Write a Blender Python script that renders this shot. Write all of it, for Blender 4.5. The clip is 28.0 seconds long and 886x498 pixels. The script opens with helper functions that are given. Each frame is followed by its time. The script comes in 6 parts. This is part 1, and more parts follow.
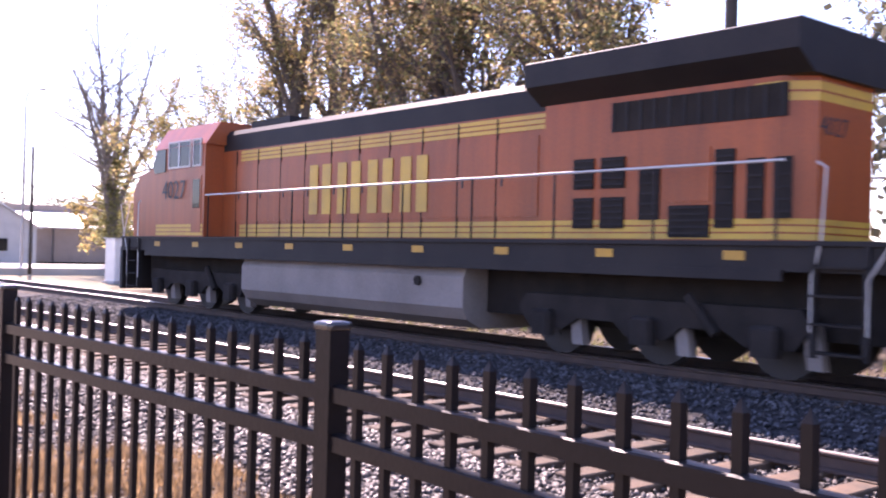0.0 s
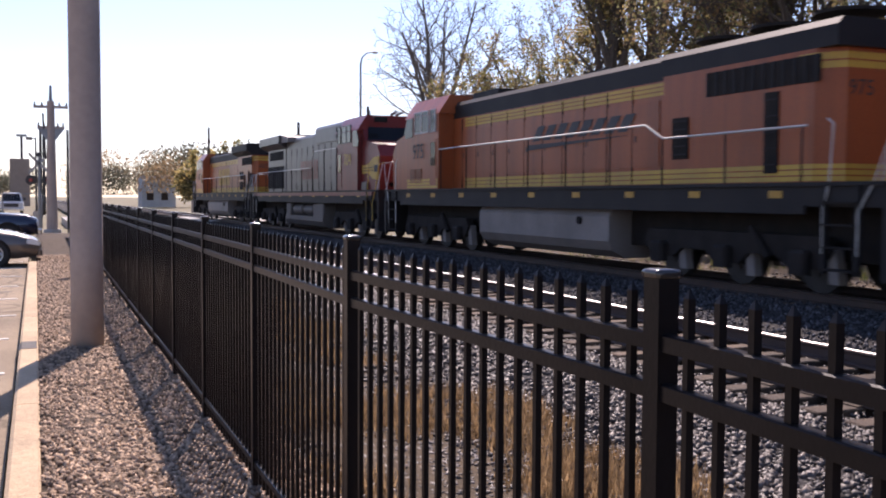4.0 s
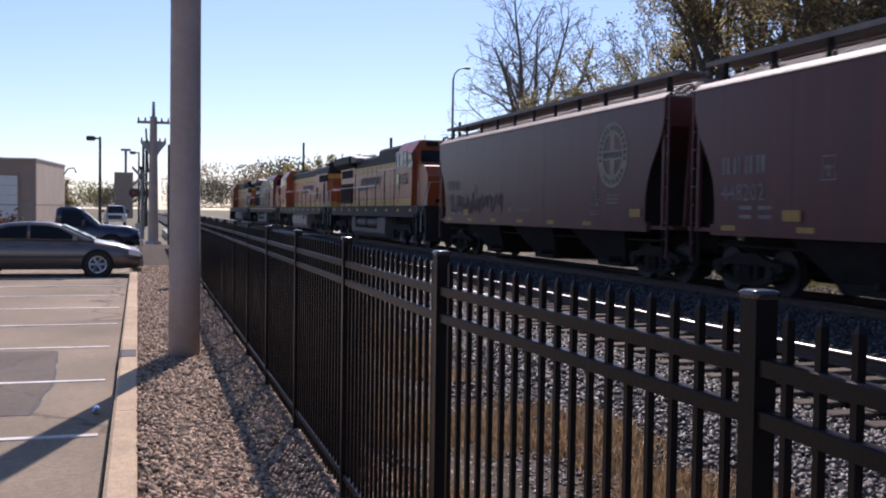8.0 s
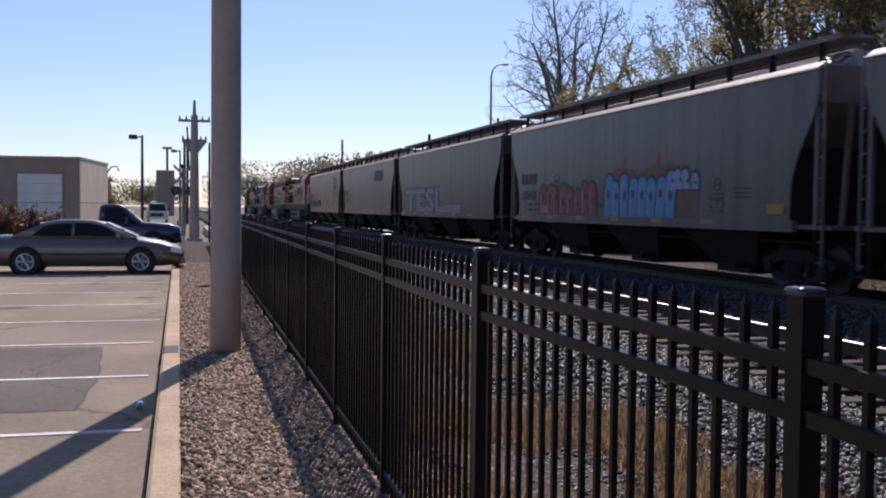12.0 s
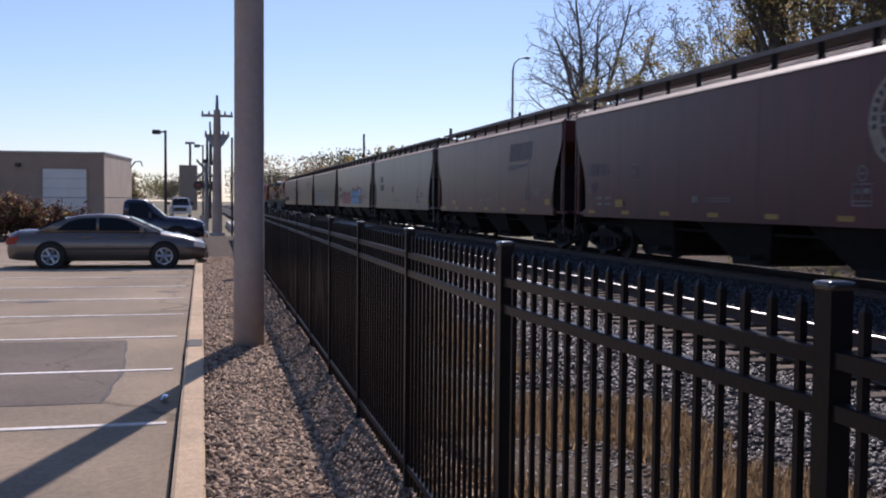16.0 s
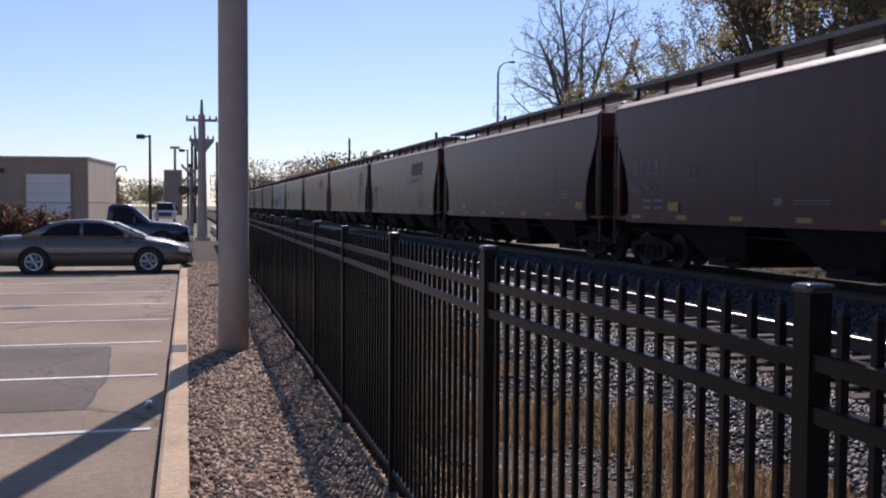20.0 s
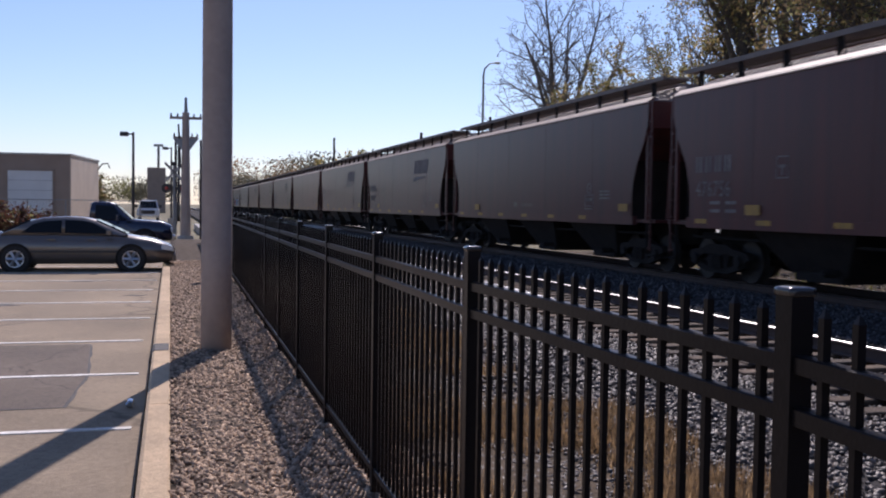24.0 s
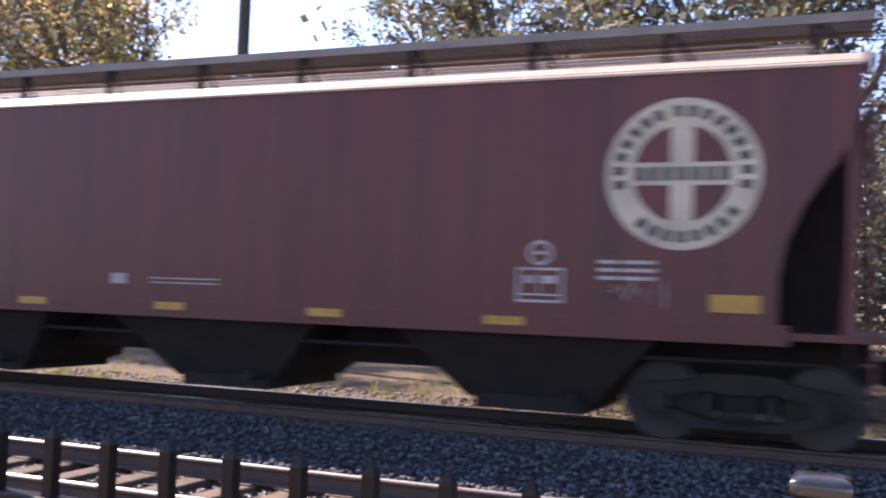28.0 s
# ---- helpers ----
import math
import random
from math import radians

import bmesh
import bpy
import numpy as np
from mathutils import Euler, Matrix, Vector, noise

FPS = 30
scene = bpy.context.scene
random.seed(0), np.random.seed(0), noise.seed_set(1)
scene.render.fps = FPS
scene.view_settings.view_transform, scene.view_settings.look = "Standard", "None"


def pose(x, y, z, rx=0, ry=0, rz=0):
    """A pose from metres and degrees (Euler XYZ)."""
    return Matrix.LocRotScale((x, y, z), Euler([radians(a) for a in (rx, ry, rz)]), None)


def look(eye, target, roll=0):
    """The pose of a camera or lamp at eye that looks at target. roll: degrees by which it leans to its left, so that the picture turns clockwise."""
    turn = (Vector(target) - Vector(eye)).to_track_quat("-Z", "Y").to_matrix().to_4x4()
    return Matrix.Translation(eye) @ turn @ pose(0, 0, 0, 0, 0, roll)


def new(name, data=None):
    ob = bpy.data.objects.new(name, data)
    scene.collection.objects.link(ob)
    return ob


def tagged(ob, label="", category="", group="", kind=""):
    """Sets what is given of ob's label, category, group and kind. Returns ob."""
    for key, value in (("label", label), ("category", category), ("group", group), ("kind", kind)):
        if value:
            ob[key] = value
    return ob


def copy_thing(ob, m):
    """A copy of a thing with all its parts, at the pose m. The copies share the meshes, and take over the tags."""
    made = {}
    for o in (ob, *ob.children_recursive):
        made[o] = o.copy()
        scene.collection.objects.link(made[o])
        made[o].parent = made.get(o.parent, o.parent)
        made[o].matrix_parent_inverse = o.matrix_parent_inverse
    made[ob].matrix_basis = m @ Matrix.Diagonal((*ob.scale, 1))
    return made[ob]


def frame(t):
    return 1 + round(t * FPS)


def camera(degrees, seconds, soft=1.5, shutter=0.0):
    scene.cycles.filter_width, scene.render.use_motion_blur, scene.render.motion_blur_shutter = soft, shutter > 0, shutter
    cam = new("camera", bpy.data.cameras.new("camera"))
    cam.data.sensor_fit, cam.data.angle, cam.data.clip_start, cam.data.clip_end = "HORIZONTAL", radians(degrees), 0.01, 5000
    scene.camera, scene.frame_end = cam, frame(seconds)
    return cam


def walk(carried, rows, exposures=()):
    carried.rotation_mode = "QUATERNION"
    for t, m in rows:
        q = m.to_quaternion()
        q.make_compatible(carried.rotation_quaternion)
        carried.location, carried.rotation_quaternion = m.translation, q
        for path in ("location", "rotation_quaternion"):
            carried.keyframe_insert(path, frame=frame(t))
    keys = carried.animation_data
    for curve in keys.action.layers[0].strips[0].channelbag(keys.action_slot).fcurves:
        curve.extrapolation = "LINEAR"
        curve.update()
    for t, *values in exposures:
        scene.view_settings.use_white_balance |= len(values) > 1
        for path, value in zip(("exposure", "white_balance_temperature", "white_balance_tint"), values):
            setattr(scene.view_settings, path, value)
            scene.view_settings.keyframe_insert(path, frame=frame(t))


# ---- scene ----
cam = camera(48.0, 28.0, soft=2.0, shutter=0.25)
PATH = [
    (0, (-0.333, 0.326, 1.653), (0.965, 1.848, 1.664), 1.5),
    (0.5, (-0.32, 0.355, 1.646), (0.817, 2.001, 1.624), 1.2),
    (1, (-0.36, 0.31, 1.649), (0.664, 2.027, 1.579), 1.0),
    (1.5, (-0.364, 0.312, 1.649), (0.573, 2.077, 1.547), 0.6),
    (2, (-0.36, 0.323, 1.649), (0.509, 2.121, 1.541), 0.3),
    (2.5, (-0.347, 0.342, 1.648), (0.475, 2.162, 1.536), 0.3),
    (4.5, (-0.332, 0.354, 1.65), (0.415, 2.207, 1.553), 0.5),
    (5, (-0.33, 0.352, 1.651), (0.408, 2.209, 1.561), 0.9),
    (5.5, (-0.335, 0.359, 1.652), (0.388, 2.221, 1.572), 1.3),
    (6, (-0.339, 0.36, 1.65), (0.344, 2.238, 1.572), 1.2),
    (6.5, (-0.341, 0.366, 1.651), (0.288, 2.263, 1.575), 1.0),
    (7, (-0.336, 0.366, 1.65), (0.277, 2.268, 1.573), 0.9),
    (7.5, (-0.33, 0.365, 1.651), (0.271, 2.271, 1.575), 0.8),
    (8, (-0.327, 0.368, 1.651), (0.26, 2.279, 1.578), 0.8),
    (8.5, (-0.33, 0.366, 1.651), (0.237, 2.283, 1.579), 0.7),
    (9, (-0.331, 0.37, 1.652), (0.223, 2.291, 1.582), 0.7),
    (9.5, (-0.334, 0.366, 1.653), (0.206, 2.291, 1.581), 0.7),
    (10, (-0.334, 0.369, 1.652), (0.2, 2.295, 1.575), 0.7),
    (10.5, (-0.336, 0.369, 1.652), (0.188, 2.298, 1.574), 0.7),
    (11, (-0.339, 0.369, 1.653), (0.181, 2.299, 1.575), 0.7),
    (11.5, (-0.339, 0.37, 1.653), (0.176, 2.301, 1.575), 0.7),
    (12, (-0.334, 0.37, 1.653), (0.179, 2.302, 1.572), 0.6),
    (12.5, (-0.332, 0.371, 1.653), (0.175, 2.304, 1.567), 0.5),
    (13, (-0.335, 0.369, 1.653), (0.16, 2.305, 1.562), 0.4),
    (13.5, (-0.331, 0.375, 1.652), (0.157, 2.312, 1.56), 0.4),
    (15.5, (-0.339, 0.374, 1.652), (0.137, 2.315, 1.557), 0.4),
    (16, (-0.342, 0.371, 1.652), (0.129, 2.313, 1.559), 0.5),
    (16.5, (-0.345, 0.371, 1.652), (0.122, 2.313, 1.559), 0.5),
    (17, (-0.344, 0.373, 1.652), (0.122, 2.316, 1.559), 0.5),
    (17.5, (-0.338, 0.377, 1.652), (0.127, 2.32, 1.561), 0.5),
    (18, (-0.338, 0.375, 1.653), (0.132, 2.318, 1.563), 0.5),
    (18.5, (-0.335, 0.376, 1.652), (0.142, 2.317, 1.564), 0.5),
    (19, (-0.333, 0.373, 1.653), (0.151, 2.312, 1.567), 0.4),
    (19.5, (-0.328, 0.372, 1.652), (0.166, 2.308, 1.568), 0.3),
    (20, (-0.331, 0.369, 1.653), (0.167, 2.304, 1.568), 0.3),
    (20.5, (-0.334, 0.371, 1.652), (0.164, 2.306, 1.572), 0.5),
    (21, (-0.335, 0.366, 1.653), (0.16, 2.303, 1.572), 0.5),
    (21.5, (-0.334, 0.374, 1.654), (0.157, 2.311, 1.573), 0.5),
    (23.5, (-0.336, 0.375, 1.652), (0.157, 2.312, 1.564), 0.7),
    (24, (-0.329, 0.373, 1.653), (0.2, 2.3, 1.569), 0.8),
    (24.5, (-0.318, 0.377, 1.653), (0.278, 2.285, 1.581), 1.0),
    (25, (-0.308, 0.368, 1.653), (0.4, 2.237, 1.592), 1.1),
    (25.5, (-0.284, 0.363, 1.654), (0.583, 2.164, 1.599), 1.2),
    (26, (-0.282, 0.293, 1.669), (0.828, 1.956, 1.622), 2.0),
    (26.5, (-0.302, 0.248, 1.67), (1.039, 1.732, 1.667), 3.0),
    (27, (-0.281, 0.225, 1.669), (1.238, 1.525, 1.710), 2.45),
    (27.5, (-0.31, 0.095, 1.70), (1.393, 1.14, 1.774), 1.8),
    (28, (-0.268, 0.143, 1.67), (1.582, 0.898, 1.767), 2.0),
]
walk(cam, [(t, look(eye, target, roll)) for t, eye, target, roll in PATH],
     exposures=[(0, 2.3, 6400, 45), (1.2, 1.85, 6450, 41), (2.0, 1.45, 6450, 38), (2.5, 1.2, 6450, 36), (4.5, 0.85, 6350, 29), (6, 0.6, 6150, 26), (9, 0.25, 5850, 27), (12, 0.15, 5850, 26),
                (24, 0.15, 5850, 26), (25, 0.25, 6050, 26), (25.5, 0.6, 6250, 27), (26, 1.2, 6350, 32), (27, 1.95, 6350, 32), (28, 2.05, 6450, 31)])


# ---- light ----
SUN_AZ, SUN_EL = radians(17.9), radians(44)
SUN_DIR = Vector((math.sin(SUN_AZ) * math.cos(SUN_EL), math.cos(SUN_AZ) * math.cos(SUN_EL), math.sin(SUN_EL)))
world = bpy.data.worlds.new("world")
scene.world = world
world.use_nodes = True
wn = world.node_tree.nodes
sky = wn.new("ShaderNodeTexSky")
sky.sky_type, sky.sun_disc = "NISHITA", False
sky.sun_elevation, sky.sun_rotation = SUN_EL, SUN_AZ
sky.air_density, sky.dust_density, sky.ozone_density = 1.0, 0.3, 3.4
wn["Background"].inputs["Strength"].default_value = 0.095
world.node_tree.links.new(sky.outputs["Color"], wn["Background"].inputs["Color"])
sun = new("sun", bpy.data.lights.new("sun", "SUN"))
sun.data.energy, sun.data.angle, sun.data.color = 4.2, radians(0.55), (1.0, 0.91, 0.76)
sun.matrix_world = look(SUN_DIR * 60, (0, 0, 0))


# ---- materials ----
def material(name, color, rough=0.7, metal=0.0, second=None, scale=2.0, fine=40.0, amount=0.5, bump=0.2, spread=0.0, coat=0.0, through_light=0.0, spec=0.5, speckle=0.0, cracks=0.0, streak=False):
    """Base colour mixed with a second one by noise at two scales, with fine relief; spread: value change from object to object."""
    m = bpy.data.materials.new(name)
    m.use_nodes = True
    nt = m.node_tree
    b = nt.nodes["Principled BSDF"]
    b.inputs["Roughness"].default_value, b.inputs["Metallic"].default_value = rough, metal
    b.inputs["Coat Weight"].default_value, b.inputs["Specular IOR Level"].default_value = coat, spec
    second = second or tuple(c * 0.62 for c in color)
    tc = nt.nodes.new("ShaderNodeTexCoord")
    big, small = nt.nodes.new("ShaderNodeTexNoise"), nt.nodes.new("ShaderNodeTexNoise")
    big.inputs["Scale"].default_value, big.inputs["Detail"].default_value = scale, 5
    small.inputs["Scale"].default_value, small.inputs["Detail"].default_value = fine, 3
    for n in (big, small):
        nt.links.new(tc.outputs["Object"], n.inputs["Vector"])
    if streak:
        # rain-washed dirt that runs down the sheets
        mp = nt.nodes.new("ShaderNodeMapping")
        mp.inputs["Scale"].default_value = (1.0, 3.2, 0.22)
        nt.links.new(tc.outputs["Object"], mp.inputs["Vector"])
        nt.links.new(mp.outputs["Vector"], big.inputs["Vector"])
    add = nt.nodes.new("ShaderNodeMath")
    add.operation = "MULTIPLY_ADD"
    nt.links.new(small.outputs["Fac"], add.inputs[0])
    add.inputs[1].default_value = 0.45
    nt.links.new(big.outputs["Fac"], add.inputs[2])
    ramp = nt.nodes.new("ShaderNodeMapRange")
    ramp.inputs["From Min"].default_value, ramp.inputs["From Max"].default_value = 0.52, 0.95
    ramp.inputs["To Max"].default_value = amount
    nt.links.new(add.outputs[0], ramp.inputs["Value"])
    mix = nt.nodes.new("ShaderNodeMix")
    mix.data_type = "RGBA"
    mix.inputs["A"].default_value, mix.inputs["B"].default_value = (*color, 1), (*second, 1)
    nt.links.new(ramp.outputs["Result"], mix.inputs["Factor"])
    out = mix.outputs["Result"]
    if spread:
        info, isl = nt.nodes.new("ShaderNodeObjectInfo"), nt.nodes.new("ShaderNodeNewGeometry")
        s = nt.nodes.new("ShaderNodeMath")
        s.operation = "ADD"
        nt.links.new(info.outputs["Random"], s.inputs[0])
        nt.links.new(isl.outputs["Random Per Island"], s.inputs[1])
        fr = nt.nodes.new("ShaderNodeMath")
        fr.operation = "FRACT"
        nt.links.new(s.outputs[0], fr.inputs[0])
        r2 = nt.nodes.new("ShaderNodeMapRange")
        r2.inputs["To Min"].default_value, r2.inputs["To Max"].default_value = 1 - spread, 1 + spread
        nt.links.new(fr.outputs[0], r2.inputs["Value"])
        hsv = nt.nodes.new("ShaderNodeHueSaturation")
        nt.links.new(out, hsv.inputs["Color"])
        nt.links.new(r2.outputs["Result"], hsv.inputs["Value"])
        out = hsv.outputs["Color"]
    if speckle:
        # small light and dark grains, and broad worn blotches
        for sc, lo_, hi_, det in ((150.0, 1 - speckle, 1 + speckle, 1), (22.0, 1 - 0.5 * speckle, 1 + 0.4 * speckle, 4), (0.35, 0.8, 1.15, 6)):
            nz, rg, mul = nt.nodes.new("ShaderNodeTexNoise"), nt.nodes.new("ShaderNodeMapRange"), nt.nodes.new("ShaderNodeMix")
            nz.inputs["Scale"].default_value, nz.inputs["Detail"].default_value = sc, det
            nt.links.new(tc.outputs["Object"], nz.inputs["Vector"])
            rg.inputs["From Min"].default_value, rg.inputs["From Max"].default_value = 0.3, 0.7
            rg.inputs["To Min"].default_value, rg.inputs["To Max"].default_value = lo_, hi_
            nt.links.new(nz.outputs["Fac"], rg.inputs["Value"])
            mul.data_type, mul.blend_type = "RGBA", "MULTIPLY"
            mul.inputs["Factor"].default_value = 1.0
            nt.links.new(out, mul.inputs["A"])
            nt.links.new(rg.outputs["Result"], mul.inputs["B"])
            out = mul.outputs["Result"]
    if cracks:
        # wandering hairline cracks
        warp, vm, vo, th, mul = (nt.nodes.new(k) for k in ("ShaderNodeTexNoise", "ShaderNodeVectorMath", "ShaderNodeTexVoronoi", "ShaderNodeMapRange", "ShaderNodeMix"))
        warp.inputs["Scale"].default_value, warp.inputs["Detail"].default_value = 1.1, 5
        nt.links.new(tc.outputs["Object"], warp.inputs["Vector"])
        vm.operation = "ADD"
        nt.links.new(tc.outputs["Object"], vm.inputs[0])
        nt.links.new(warp.outputs["Color"], vm.inputs[1])
        vo.feature = "DISTANCE_TO_EDGE"
        vo.inputs["Scale"].default_value = cracks
        nt.links.new(vm.outputs[0], vo.inputs["Vector"])
        th.inputs["From Max"].default_value, th.inputs["To Min"].default_value = 0.006, 0.55
        nt.links.new(vo.outputs["Distance"], th.inputs["Value"])
        mul.data_type, mul.blend_type = "RGBA", "MULTIPLY"
        mul.inputs["Factor"].default_value = 1.0
        nt.links.new(out, mul.inputs["A"])
        nt.links.new(th.outputs["Result"], mul.inputs["B"])
        out = mul.outputs["Result"]
    nt.links.new(out, b.inputs["Base Color"])
    if through_light:
        tr, ms = nt.nodes.new("ShaderNodeBsdfTranslucent"), nt.nodes.new("ShaderNodeMixShader")
        nt.links.new(out, tr.inputs["Color"])
        ms.inputs[0].default_value = through_light
        nt.links.new(b.outputs[0], ms.inputs[1])
        nt.links.new(tr.outputs[0], ms.inputs[2])
        nt.links.new(ms.outputs[0], nt.nodes["Material Output"].inputs["Surface"])
    if bump:
        bp = nt.nodes.new("ShaderNodeBump")
        bp.inputs["Strength"].default_value, bp.inputs["Distance"].default_value = bump, 0.02
        nt.links.new(small.outputs["Fac"], bp.inputs["Height"])
        nt.links.new(bp.outputs["Normal"], b.inputs["Normal"])
    return m


